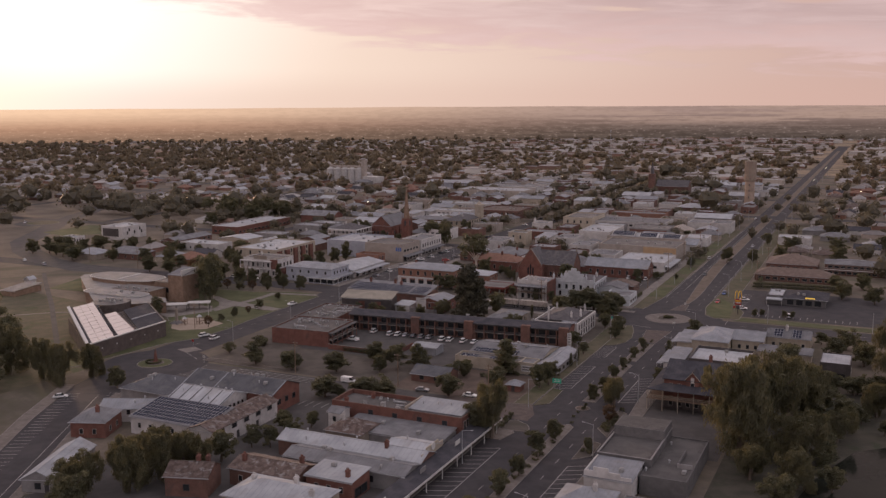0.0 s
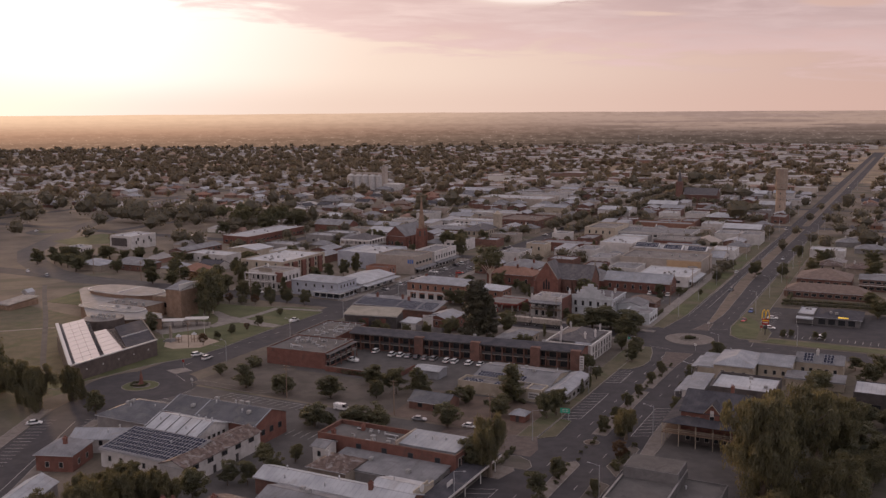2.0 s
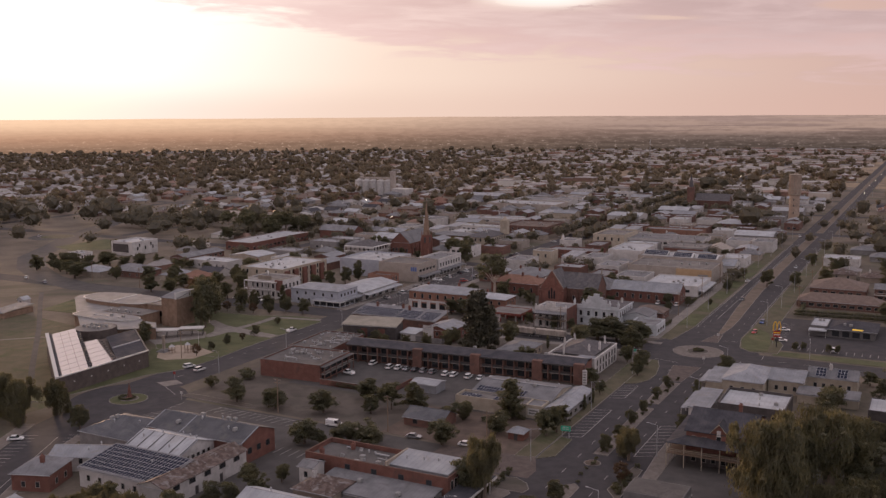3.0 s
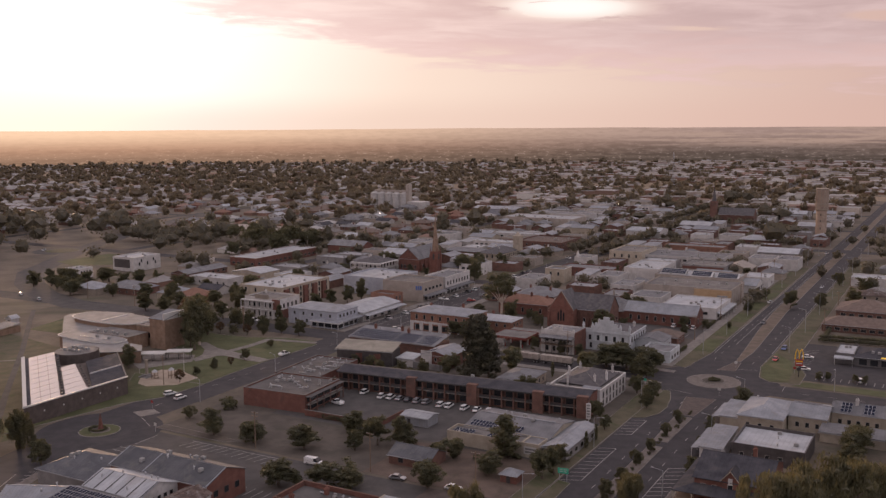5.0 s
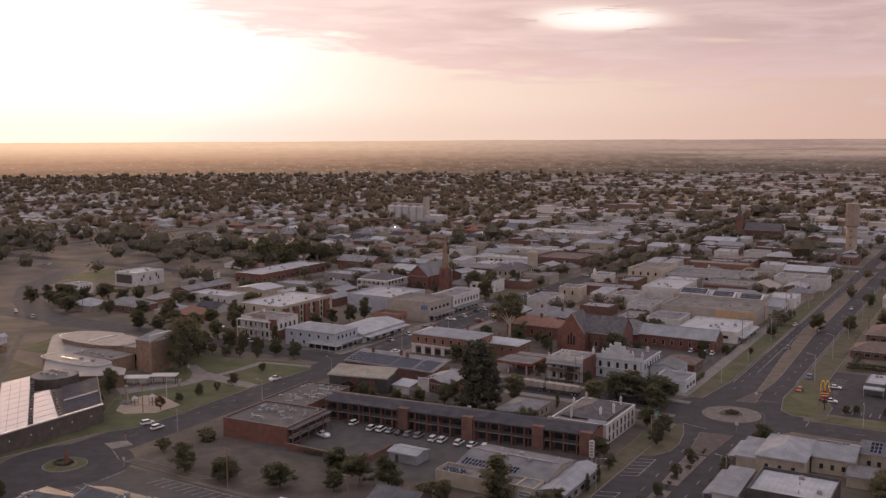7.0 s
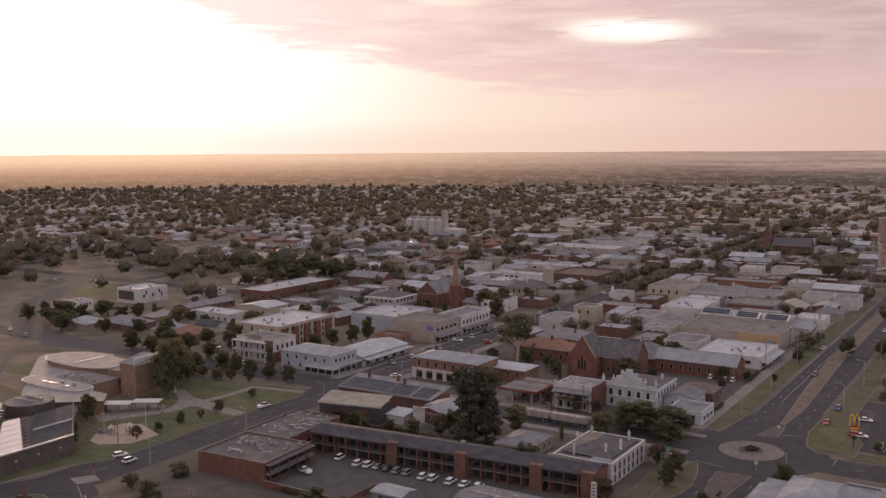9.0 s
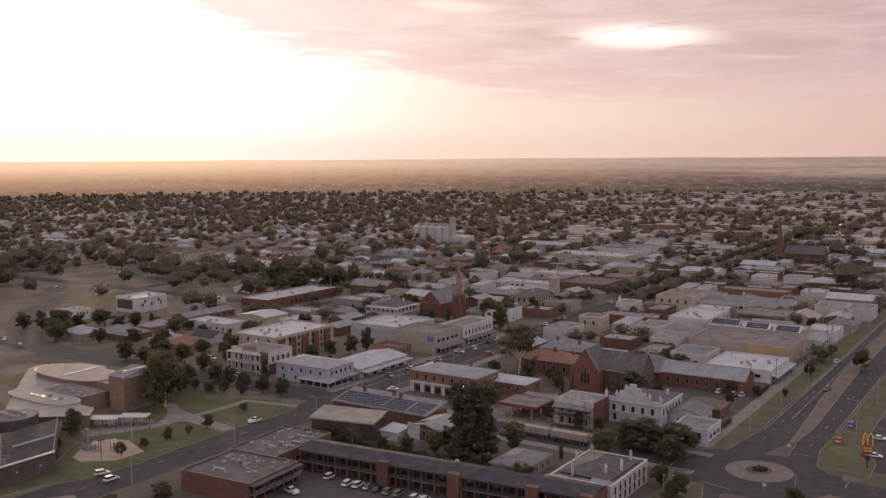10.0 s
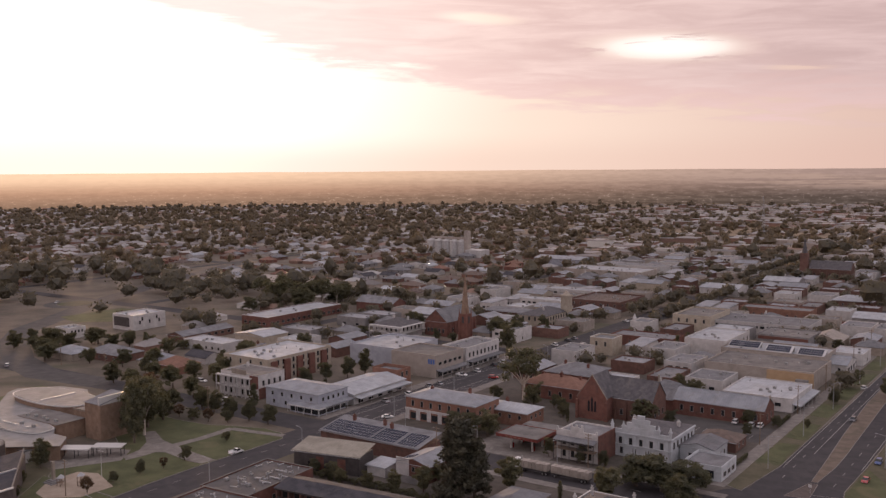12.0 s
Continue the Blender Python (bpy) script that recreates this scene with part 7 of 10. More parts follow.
for x in (18.7, 23.3):
    for y in (-19.3, -14.7):
        add_box(bm, x - 0.5, y - 0.5, 0, x + 0.5, y + 0.5, 12.5)
        add_tube(bm, x, y, 12.5, 17.8, 0.45, 0.05, 6)
part("tower", bm, "brick_red", b)
bm = bmesh.new()
add_tube(bm, 21, -17, 14.5, 36.5, 2.3, 0.06, 8)
part("spire", bm, "brick_tan", b)
for k in range(4):
    part("belfry_louvre", bm_box(-0.6, -2.4, 9.5, 0.6, -2.31, 13), "dark_frame", b).matrix_local = Matrix.Translation((21, -17, 0)) @ Matrix.Rotation(radians(90 * k), 4, "Z")
part("cross", bm_box(20.93, -17.07, 36.5, 21.07, -16.93, 38), "metal", b)
b = building("post_office", "cream post office with slate roof and arched windows", "post office", -200.9, 234.2, 18, 28, 7.4, "cream_wall", "slate", "hip", 3.2, windows=(("right", 8, "tall", 4.4), ("right", 8, "tall", 1.0), ("front", 4, "tall", 4.4)), chimneys=((-4, 4), (3, -6)))
bm = bmesh.new()
add_box(bm, 6, 10, 7, 11, 15, 17)
add_box(bm, 5.6, 9.6, 16.2, 11.4, 15.4, 16.8)
add_tube(bm, 8.5, 12.5, 17, 19.5, 2.6, 0.2, 8)
part("clock_tower", bm, "cream_wall", b)
building("post_office_wing", "low wing with grey roof and long eaves", "office", -231.8, 244.1, 30, 15, 5.2, "brick_dark", "grey_roof", "hip", 1.6)
building("white_upper_shops", "long white two-storey shop row", "shop", -230.8, 289.2, 30, 12, 6.4, "white_wall", "white_roof", "flat", 0, 0.6, units=3, windows=(("front", 7, "wide", 3.8),))
building("white_upper_shops_north", "long white two-storey shop row", "shop", -235.8, 344.1, 40, 15, 6.4, "white_wall", "white_roof", "flat", 0, 0.6, units=3, windows=(("front", 8, "wide", 3.8),))
building("brick_shop_row", "brick two-storey shop row with rusty roofs", "shop", -198.9, 317.5, 36, 40, 6.0, "brick_dark", "rust_roof", "flat", 0, 0.9, units=4, windows=(("front", 7, "small", 3.8), ("right", 7, "small", 3.8)))
b = building("cupola_shop", "cream corner shop with a domed turret", "shop", -134.0, 177.0, 12, 12, 7.6, "cream_wall", "grey_roof", "flat", 0, 0.8, trim="white_paint", windows=(("front", 2, "tall", 4.4), ("left", 3, "tall", 4.4)))
building("parapet_shop", "white parapet shop with a little urn on top", "shop", -142.1, 244.8, 11, 14, 5.6, "white_wall", "grey_roof", "flat", 0, 1.0, windows=(("left", 2, "shop", 0.6),))
bm = bmesh.new()
add_tube(bm, 0, 0, 6.6, 8.2, 1.2, 0.9, 10)
add_tube(bm, 0, 0, 8.2, 10.4, 1.0, 0.1, 10)
u_ = root("shop_turret", gpose(-146, 240), "small white turret on a shop parapet", "turret")
part("turret", bm, "white_wall", u_)
building("brick_row_shops", "row of brick shops with grey roofs", "shop", -125.2, 208.4, 34, 16, 4.8, "brick_red", "grey_roof", "flat", 0, 0.7, units=4, windows=(("front", 5, "small", 1.4),))
building("cream_block", "two-storey cream block with arched windows", "shop", -120.4, 277.0, 22, 34, 8.0, "cream_wall", "membrane", "flat", 0, 0.9, trim="cream_wall", units=2, windows=(("front", 4, "tall", 4.8), ("left", 6, "tall", 4.8)))
building("white_block", "white rendered two-storey block", "office", -88.4, 210.3, 21, 36, 8.2, "white_wall", "white_roof", "flat", 0, 0.8, units=5, windows=(("right", 6, "tall", 4.6),))
b = building("red_sign_store", "grey store with red fascia band", "supermarket", -62.7, 245.5, 26, 24, 6.2, "grey_wall", "membrane", "flat", 0, 0.7, units=4, windows=(("front", 6, "shop", 0.8),))
part("red_band", bm_box(-12.4, -12.2, 4.4, 12.4, -12.02, 6.0), "brick_red", b)
building("grey_band_store", "grey store with glazed front", "supermarket", -92.5, 243.6, 20, 24, 6.2, "grey_wall", "white_roof", "flat", 0, 0.7, units=4, windows=(("front", 5, "shop", 1.0),))
building("upper_window_store", "long white store with high ribbon windows", "supermarket", -84.7, 282.7, 52, 30, 6.0, "white_wall", "grey_roof", "flat", 0, 0.6, units=8, windows=(("front", 14, "wide", 3.4),))
building("brick_long_store", "long brick store with flat roof", "store", -92.7, 334.0, 42, 15, 5.6, "brick_orange", "grey_roof", "flat", 0, 0.7, units=4, windows=(("front", 8, "small", 1.6),))
building("white_hip_hall", "hall with bright white hipped roof", "hall", -63.3, 406.0, 25, 16, 4.4, "brick_dark", "white_roof", "hip", 3.0, windows=(("front", 6, "small", 1.2),))
building("white_warehouse", "white warehouse with low gable roof", "warehouse", -155.4, 422.0, 28, 24, 5.4, "white_wall", "white_roof", "gable_u", 2.0)
building("long_cream_shed", "very long cream warehouse with low roof", "warehouse", -440.2, 282.3, 80, 36, 5.6, "cream_wall", "tan_wall", "gable_u", 3.0)
building("shopping_centre", "wide pale shopping centre roof", "supermarket", -270.7, 477.0, 70, 34, 6.4, "tan_wall", "white_roof", "flat", 0, 0.6, units=8)
building("shopping_centre_north", "wide grey shopping centre roof", "supermarket", -269.7, 522.0, 60, 24, 6.0, "white_wall", "grey_roof", "flat", 0, 0.6, units=6)
building("blue_edge_store", "long store with pale blue walls", "store", -351.3, 548.0, 50, 26, 6.0, "blue_wall", "zinc", "gable_u", 2.0)


def restaurant():
    b = building("drive_through_restaurant", "low restaurant with dark roof and yellow light bar", "restaurant", 51.0, 55.0, 18, 18, 3.6, "slab_wall", "dark_roof", "hip", 2.2, units=2, over=1.0,
                 windows=(("front", 4, "shop", 0.6), ("left", 4, "shop", 0.6)))
    part("light_bar", bm_box(0.5, -10.3, 3.9, 4.6, -10.05, 4.4), plain("yellow_lit_bar", (0.8, 0.55, 0.08), 0.5, emit=((1.0, 0.62, 0.1), 0.5)), b)
    building("restaurant_wing", "white canopy wing of the restaurant", "restaurant", 38.4, 55.0, 7, 17, 3.8, "slab_wall", "white_roof", "flat", 0, 0.5, units=2, awning=(("front", 3.0, 2.9),))
    p = at(25.2, 18.2)
    s = root("arch_sign", pose(128.5, 405.5, 0, 0, 0, -14) @ Matrix.Diagonal((0.84, 0.84, 0.96, 1)), "tall pole sign with yellow double loop", "sign")
    part("pole", bm_box(-0.22, -0.22, 0, 0.22, 0.22, 7.2), "dark_frame", s)
    part("panel", bm_box(-1.6, -0.25, 4.4, 1.6, 0.25, 7.0, bevel=0.05), "red", s)
    part("bar", bm_box(-1.5, -0.31, 6.0, 1.5, -0.26, 6.5), "yellow", s)
    part("bar", bm_box(-1.3, -0.31, 5.2, 1.3, -0.26, 5.6), "white_paint", s)
    part("lower_panel", bm_box(-0.9, -0.2, 2.6, 0.9, 0.2, 3.8, bevel=0.04), "dark_frame", s)
    for cx in (-0.85, 0.85):
        bm = bmesh.new()
        n = 16
        prev = None
        for i in range(n + 1):
            a = math.pi * i / n
            x, z = cx + 0.82 * math.cos(a), 7.0 + 3.8 * math.sin(a) ** 0.8
            cur = [bm.verts.new((x + dx * math.cos(a) * 0.19, dy, z + dx * math.sin(a) * 0.16)) for dx, dy in ((-1, -0.15), (1, -0.15), (1, 0.15), (-1, 0.15))]
            if prev:
                for k in range(4):
                    bm.faces.new((prev[k], prev[(k + 1) % 4], cur[(k + 1) % 4], cur[k]))
            prev = cur
        bmesh.ops.recalc_face_normals(bm, faces=bm.faces)
        part("loop", bm, "yellow", s)


restaurant()
building("tiled_motel", "single-storey motel with brown tiled roof", "motel", 41.4, 111.8, 38, 13, 3.4, "brick_dark", "tile_brown", "hip", 3.0, windows=(("front", 10, "wide", 1.0), ("left", 3, "wide", 1.0)))
building("tiled_motel_house", "motel wing with brown hipped roof", "motel", 37.3, 150.0, 26, 22, 4.0, "brick_dark", "tile_brown", "hip", 4.0, windows=(("front", 6, "wide", 1.2),))
b = building("balcony_motel", "two-storey motel with white balcony rails", "motel", 77.4, 142.3, 46, 12, 6.0, "brick_dark", "grey_roof", "gable_u", 1.6, windows=(("front", 14, "wide", 3.8), ("front", 14, "wide", 0.8)))
part("balcony", bm_box(-23, -7.4, 2.9, 23, -6.02, 3.1), "white_paint", b)
part("rail", bm_box(-23, -7.4, 4.0, 23, -7.3, 4.1), "white_paint", b)
building("white_shop_east", "white shop with red trim", "shop", 30.1, 246.8, 20, 16, 4.4, "white_wall", "white_roof", "flat", 0, 0.7, units=2, windows=(("left", 4, "shop", 0.6),))


# towers
def water_tower():
    b = root("water_tower", at_m(-28.7, 483), "tall round brick-and-concrete water tower", "water tower")
    take(-27, 480, 12, 12)
    bm = bmesh.new()
    add_tube(bm, 0, 0, 0, 21, 4.4, 4.1, 24)
    part("shaft", bm, "tower_concrete", b)
    bm = bmesh.new()
    add_tube(bm, 0, 0, 21, 22.2, 4.5, 5.0, 24)
    add_tube(bm, 0, 0, 22.2, 38.6, 5.0, 5.0, 24)
    part("tank", bm, "tower_concrete", b)
    for z in (22.2, 26.5, 38.6):
        bm = bmesh.new()
        add_tube(bm, 0, 0, z, z + 0.6, 5.25, 5.25, 24)
        part("band", bm, "stone", b)
    for i in range(12):
        a = 2 * math.pi * i / 12
        part("rib", bm_box(4.95 * math.cos(a) - 0.2, 4.95 * math.sin(a) - 0.2, 22.8, 4.95 * math.cos(a) + 0.2, 4.95 * math.sin(a) + 0.2, 38.6), "stone", b)
    for z in (6, 12, 17):
        part("slit", bm_box(-0.35, -4.5, z, 0.35, -4.2, z + 1.8), "dark_frame", b)


def at_m(u, v, turn=0.0):
    return gpose(u, v, 0, turn)


water_tower()


def silos():
    b = root("grain_silos", at_m(-494, 560), "row of joined pale concrete grain silos", "silo")
    take(-488, 575, 60, 30)
    for i in range(5):
        bm = bmesh.new()
        add_tube(bm, -20 + i * 9.6, 0, 0, 16, 5.0, 5.0, 20)
        add_tube(bm, -20 + i * 9.6, 0, 16, 18.4, 5.1, 0.8, 20)
        part("silo", bm, "white_wall", b)
    part("head_house", bm_box(22.6, -3, 0, 27, 3, 27), "tan_wall", b)
    part("gallery", bm_box(-20, -1.2, 18.0, 22.4, 1.2, 20), "tan_wall", b)
    part("shed", bm_box(28, -9, 0, 46, 9, 8), "white_wall", b)


silos()


def lattice_mast(u, v, h, label):
    b = root("lattice_mast", at_m(u, v), label, "mast")
    for x, y in ((-1, -1), (1, -1), (1, 1), (-1, 1)):
        bm = bmesh.new()
        a = [bm.verts.new((x * 1.6 + dx, y * 1.6 + dy, 0)) for dx, dy in ((-0.1, -0.1), (0.1, -0.1), (0.1, 0.1), (-0.1, 0.1))]
        c = [bm.verts.new((x * 0.4 + dx, y * 0.4 + dy, h)) for dx, dy in ((-0.08, -0.08), (0.08, -0.08), (0.08, 0.08), (-0.08, 0.08))]
        for i in range(4):
            bm.faces.new((a[i], a[(i + 1) % 4], c[(i + 1) % 4], c[i]))
        part("leg", bm, "metal", b)
    bm = bmesh.new()
    for k in range(int(h / 3)):
        z = k * 3 + 1.5
        r = 1.6 - 1.2 * z / h
        add_box(bm, -r, -r - 0.06, z, r, -r + 0.06, z + 0.12)
        add_box(bm, -r, r - 0.06, z, r, r + 0.06, z + 0.12)
        add_box(bm, -r - 0.06, -r + 0.07, z, -r + 0.06, r - 0.07, z + 0.12)
        add_box(bm, r - 0.06, -r + 0.07, z, r + 0.06, r - 0.07, z + 0.12)
    part("braces", bm, "metal", b)
    for k in range(4):
        part("antenna", bm_box(-0.9 + 0.5 * k, -0.9, h - 4 + k * 0.6, -0.7 + 0.5 * k, -0.6, h - 2 + k * 0.6), "white_paint", b)


lattice_mast(-290, 980, 52, "slim steel lattice radio mast")

# old brick church far off, beside the avenue
b = gothic_church("far_brick_church", "dark brick church with slate roof beside the avenue", -112, 560, 32, 14, 8, 14, wall="brick_dark")
part("tower", bm_box(-24, -6, 0, -18, 0, 20), "brick_dark", b)
bm = bmesh.new()
add_tube(bm, -21, -3, 20, 33, 2.4, 0.1, 8)
part("spire", bm, "slate", b)

# ---------------------------------------------------------------- trees
def core_ball():
    """A low round shape of 18 points and 32 faces."""
    pts = [Vector(q) for q in ((1, 0, 0), (-1, 0, 0), (0, 1, 0), (0, -1, 0), (0, 0, 1), (0, 0, -1))]
    out, mids = [], {}

    def half(a, b):
        k = (min(a, b), max(a, b))
        if k not in mids:
            pts.append(((pts[a] + pts[b]) / 2).normalized())
            mids[k] = len(pts) - 1
        return mids[k]

    for x in (0, 1):
        for y in (2, 3):
            for z in (4, 5):
                t = (x, y, z) if (x + y + z) % 2 == 0 else (y, x, z)
                m = [half(t[k], t[(k + 1) % 3]) for k in range(3)]
                out += [(t[0], m[0], m[2]), (m[0], t[1], m[1]), (m[2], m[1], t[2]), (m[0], m[1], m[2])]
    return np.array([tuple(q) for q in pts]), np.array(out)


def leaf_mesh(name, clumps, per, size, mat, seed, droop=0.0):
    """A crown of many small leaf faces gathered in clumps: (centre, radius)."""
    rng = np.random.default_rng(seed)
    C = np.array([c for c, _ in clumps], float)
    R = np.array([r for _, r in clumps], float)
    n = len(C) * per
    d = rng.normal(size=(n, 3))
    d /= np.linalg.norm(d, axis=1, keepdims=True)
    rad = rng.random(n) ** 0.45
    cen = np.repeat(C, per, 0) + d * (np.repeat(R, per) * rad)[:, None] * np.array([1, 1, 0.75])
    if droop:
        cen[:, 2] -= droop * rng.random(n) ** 1.5 * np.repeat(R, per)
    a = rng.normal(size=(n, 3))
    a /= np.linalg.norm(a, axis=1, keepdims=True)
    b = np.cross(a, rng.normal(size=(n, 3)))
    b /= np.linalg.norm(b, axis=1, keepdims=True)
    s = size * rng.uniform(0.6, 1.25, n)[:, None]
    if droop:                                # hanging strands
        a = a * 0.3 + np.array([0, 0, -1.0])
        b = np.cross(a, rng.normal(size=(n, 3)))
        b /= np.linalg.norm(b, axis=1, keepdims=True)
        a, b = a * s * 2.0, b * s * 0.6
    else:
        a, b = a * s, b * s * 0.65
    V = np.stack([cen - a, cen - b * 0.9, cen + a, cen + b], 1).reshape(-1, 3)
    ball, tris = core_ball()                 # a dense heart in each clump
    m = len(ball)
    bd = np.tile(ball, (len(C), 1)) * (np.repeat(R, m) * rng.uniform(0.2, 0.4, len(C) * m) * (1 if droop else 1.65))[:, None] * np.array([1, 1, 0.75])
    core = np.repeat(C, m, 0) + bd
    F = np.tile(tris, (len(C), 1)) + np.repeat(np.arange(len(C)) * m, len(tris))[:, None] + len(V)
    me = bpy.data.meshes.new(name)
    me.from_pydata(np.vstack([V, core]).tolist(), [], np.arange(4 * n).reshape(-1, 4).tolist() + F.tolist())
    me.materials.append(M[mat])
    return me


def limb(bm, p, q, r0, r1, sides=6):
    p, q = Vector(p), Vector(q)
    t = (q - p).normalized()
    x = t.orthogonal().normalized()
    y = t.cross(x)
    lo = [bm.verts.new(p + (x * math.cos(k) + y * math.sin(k)) * r0) for k in [2 * math.pi * i / sides for i in range(sides)]]
    hi = [bm.verts.new(q + (x * math.cos(k) + y * math.sin(k)) * r1) for k in [2 * math.pi * i / sides for i in range(sides)]]
    for i in range(sides):
        bm.faces.new((lo[i], lo[(i + 1) % sides], hi[(i + 1) % sides], hi[i]))
    bm.faces.new(hi)


def tree_proto(kind, seed):
    """A ten-metre tree of one kind; copies are scaled."""
    rng = random.Random(seed * 31 + len(kind))
    bm = bmesh.new()
    clumps = []
    bark, mat, per, size, droop = "bark", "leaf_dark", 110, 0.2, 0.0
    if kind == "round":
        limb(bm, (0, 0, 0), (0.1, 0, 2.0), 0.30, 0.22)
        lobes = [(rng.uniform(0, 6.28), rng.uniform(0.1, 1.7), rng.uniform(2.9, 7.0), rng.uniform(1.9, 2.6)) for _ in range(9)]
        for i in range(70):
            la, lr, lz, ls = rng.choice(lobes)
            a, h = rng.uniform(0, 6.28), rng.uniform(-0.8, 1)
            k = ls * math.sqrt(max(0, 1 - h * h)) * rng.uniform(0.4, 1.0)
            clumps.append(((lr * math.cos(la) + k * math.cos(a), lr * math.sin(la) + k * math.sin(a), max(1.3, lz + ls * 0.85 * h)), rng.uniform(0.8, 1.25)))
    elif kind == "broad":
        mat = "leaf_mid"
        limb(bm, (0, 0, 0), (0.2, 0.1, 2.0), 0.38, 0.28)
        lobes = [(rng.uniform(0, 6.28), rng.uniform(0.2, 2.7), rng.uniform(2.8, 7.4), rng.uniform(1.7, 2.7)) for _ in range(11)]
        for i in range(78):
            la, lr, lz, ls = rng.choice(lobes)
            a, h = rng.uniform(0, 6.28), rng.uniform(-0.8, 1)
            k = ls * math.sqrt(max(0, 1 - h * h)) * rng.uniform(0.4, 1.0)
            clumps.append(((lr * math.cos(la) + k * math.cos(a), lr * math.sin(la) + k * math.sin(a), max(1.3, lz + ls * 0.8 * h)), rng.uniform(0.8, 1.35)))
    elif kind == "gum":
        bark, mat, per = "pale_bark", "leaf_mid", 130
        limb(bm, (0, 0, 0), (0.3, 0.1, 4.2), 0.32, 0.22)
        for i in range(26):
            a, r = rng.uniform(0, 6.28), rng.uniform(0.4, 4.0)
            clumps.append(((r * math.cos(a), r * math.sin(a), rng.uniform(5.4, 9.6) - 0.25 * r), rng.uniform(0.9, 1.5)))
    elif kind == "willow":
        mat, per, size, droop = "leaf_olive", 240, 0.095, 2.2
        limb(bm, (0, 0, 0), (0.2, 0.1, 3.0), 0.42, 0.3)
        lobes = [(rng.uniform(0, 6.28), rng.uniform(0.6, 2.5), rng.uniform(3.0, 8.0), rng.uniform(1.2, 1.9)) for _ in range(13)]
        for i in range(120):
            la, lr, lz, ls = lobes[i % 13]
            a, h = rng.uniform(0, 6.28), rng.uniform(-1, 1)
            k = ls * math.sqrt(max(0, 1 - h * h)) * rng.uniform(0.5, 1.0)
            clumps.append(((lr * math.cos(la) + k * math.cos(a), lr * math.sin(la) + k * math.sin(a), max(1.6, lz + ls * 1.15 * h)), rng.uniform(0.45, 0.85)))
    elif kind == "pine":
        mat, per, size = "leaf_pine", 110, 0.2
        limb(bm, (0, 0, 0), (0, 0, 9.0), 0.26, 0.05)
        for i in range(105):
            z = rng.uniform(1.0, 9.4)
            rr = 2.9 * (1 - (z / 10.4)) ** 0.6 * rng.uniform(0.3, 1.0)
            a = rng.uniform(0, 6.28)
            clumps.append(((rr * math.cos(a), rr * math.sin(a), z), rng.uniform(0.55, 0.95)))
    elif kind == "cypress":
        mat, per, size = "leaf_mid", 66, 0.18
        limb(bm, (0, 0, 0), (0, 0, 6.0), 0.2, 0.05)
        for i in range(58):
            z = rng.uniform(0.6, 9.4)
            rr = 1.25 * math.sin(math.pi * min(0.97, (z + 1.2) / 11)) * rng.uniform(0.2, 1.0)
            a = rng.uniform(0, 6.28)
            clumps.append(((rr * math.cos(a), rr * math.sin(a), z), rng.uniform(0.5, 0.85)))
    elif kind == "autumn":
        mat = "leaf_red"
        limb(bm, (0, 0, 0), (0.1, 0, 3.0), 0.28, 0.2)
        for i in range(36):
            a, h = rng.uniform(0, 6.28), rng.uniform(-1, 1)
            k = math.sqrt(max(0, 1 - h * h)) * rng.uniform(0.55, 1.0)
            clumps.append(((3.4 * k * math.cos(a), 3.4 * k * math.sin(a), 6.2 + 3.1 * h), rng.uniform(0.9, 1.4)))
    for c, r in rng.sample(clumps, 7):
        base = Vector((0.15, 0.05, 2.6 if kind not in ("pine", "cypress") else max(0.8, c[2] - 0.6)))
        mid = base.lerp(Vector(c), 0.55) + Vector((0, 0, 0.3))
        limb(bm, base, mid, 0.13, 0.09, 5)
        limb(bm, mid, c, 0.09, 0.03, 5)
    trunk = bpy.data.meshes.new("trunk")
    bm.to_mesh(trunk)
    bm.free()
    trunk.materials.append(M[bark])
    return trunk, leaf_mesh("crown", clumps, per, size, mat, seed, droop)


PROTO = {k: [tree_proto(k, s) for s in seeds] for k, seeds in
         {"round": (1, 2, 3), "broad": (4, 5, 6), "gum": (7, 8), "willow": (9, 10), "pine": (11, 16), "cypress": (12,), "autumn": (13,)}.items()}
TREE_LABEL = {"round": "dense dark green street tree", "broad": "broad spreading green tree", "gum": "tall gum tree with pale trunk", "willow": "large drooping olive-green willow",
              "pine": "tall dark ragged pine tree", "cypress": "narrow dark green cypress tree", "autumn": "small rusty brown autumn tree"}
trng = random.Random(77)
DISTANT = []


def tree(kind, u, v, h, wide=1.0, group="", note=""):
    p = at(u, v)
    k = h / 10.0 * (1.18 if h < 10 else 1.0)
    if v > 245 or u < -430:                  # the far ones join the woods
        DISTANT.append((p.x, p.y, h * 1.05, h * 0.5 * max(wide, 0.8)))
        return None
    ob = new("tree")
    ob.matrix_world = pose(p.x, p.y, 0, 0, 0, trng.uniform(0, 360)) @ Matrix.Diagonal((k * wide, k * wide, k, 1))
    tagged(ob, TREE_LABEL[kind] + (" " + note if note else ""), "tree", group)
    t, c = trng.choice(PROTO[kind])
    shared("trunk", t, ob, Matrix.Identity(4))
    shared("crown", c, ob, Matrix.Identity(4))
    return ob


def wtree(kind, x, y, h, wide=1.0, note=""):
    d = Vector((x, y, 0)) - GO
    return tree(kind, d.dot(GU), d.dot(GV), h, wide, "", note)


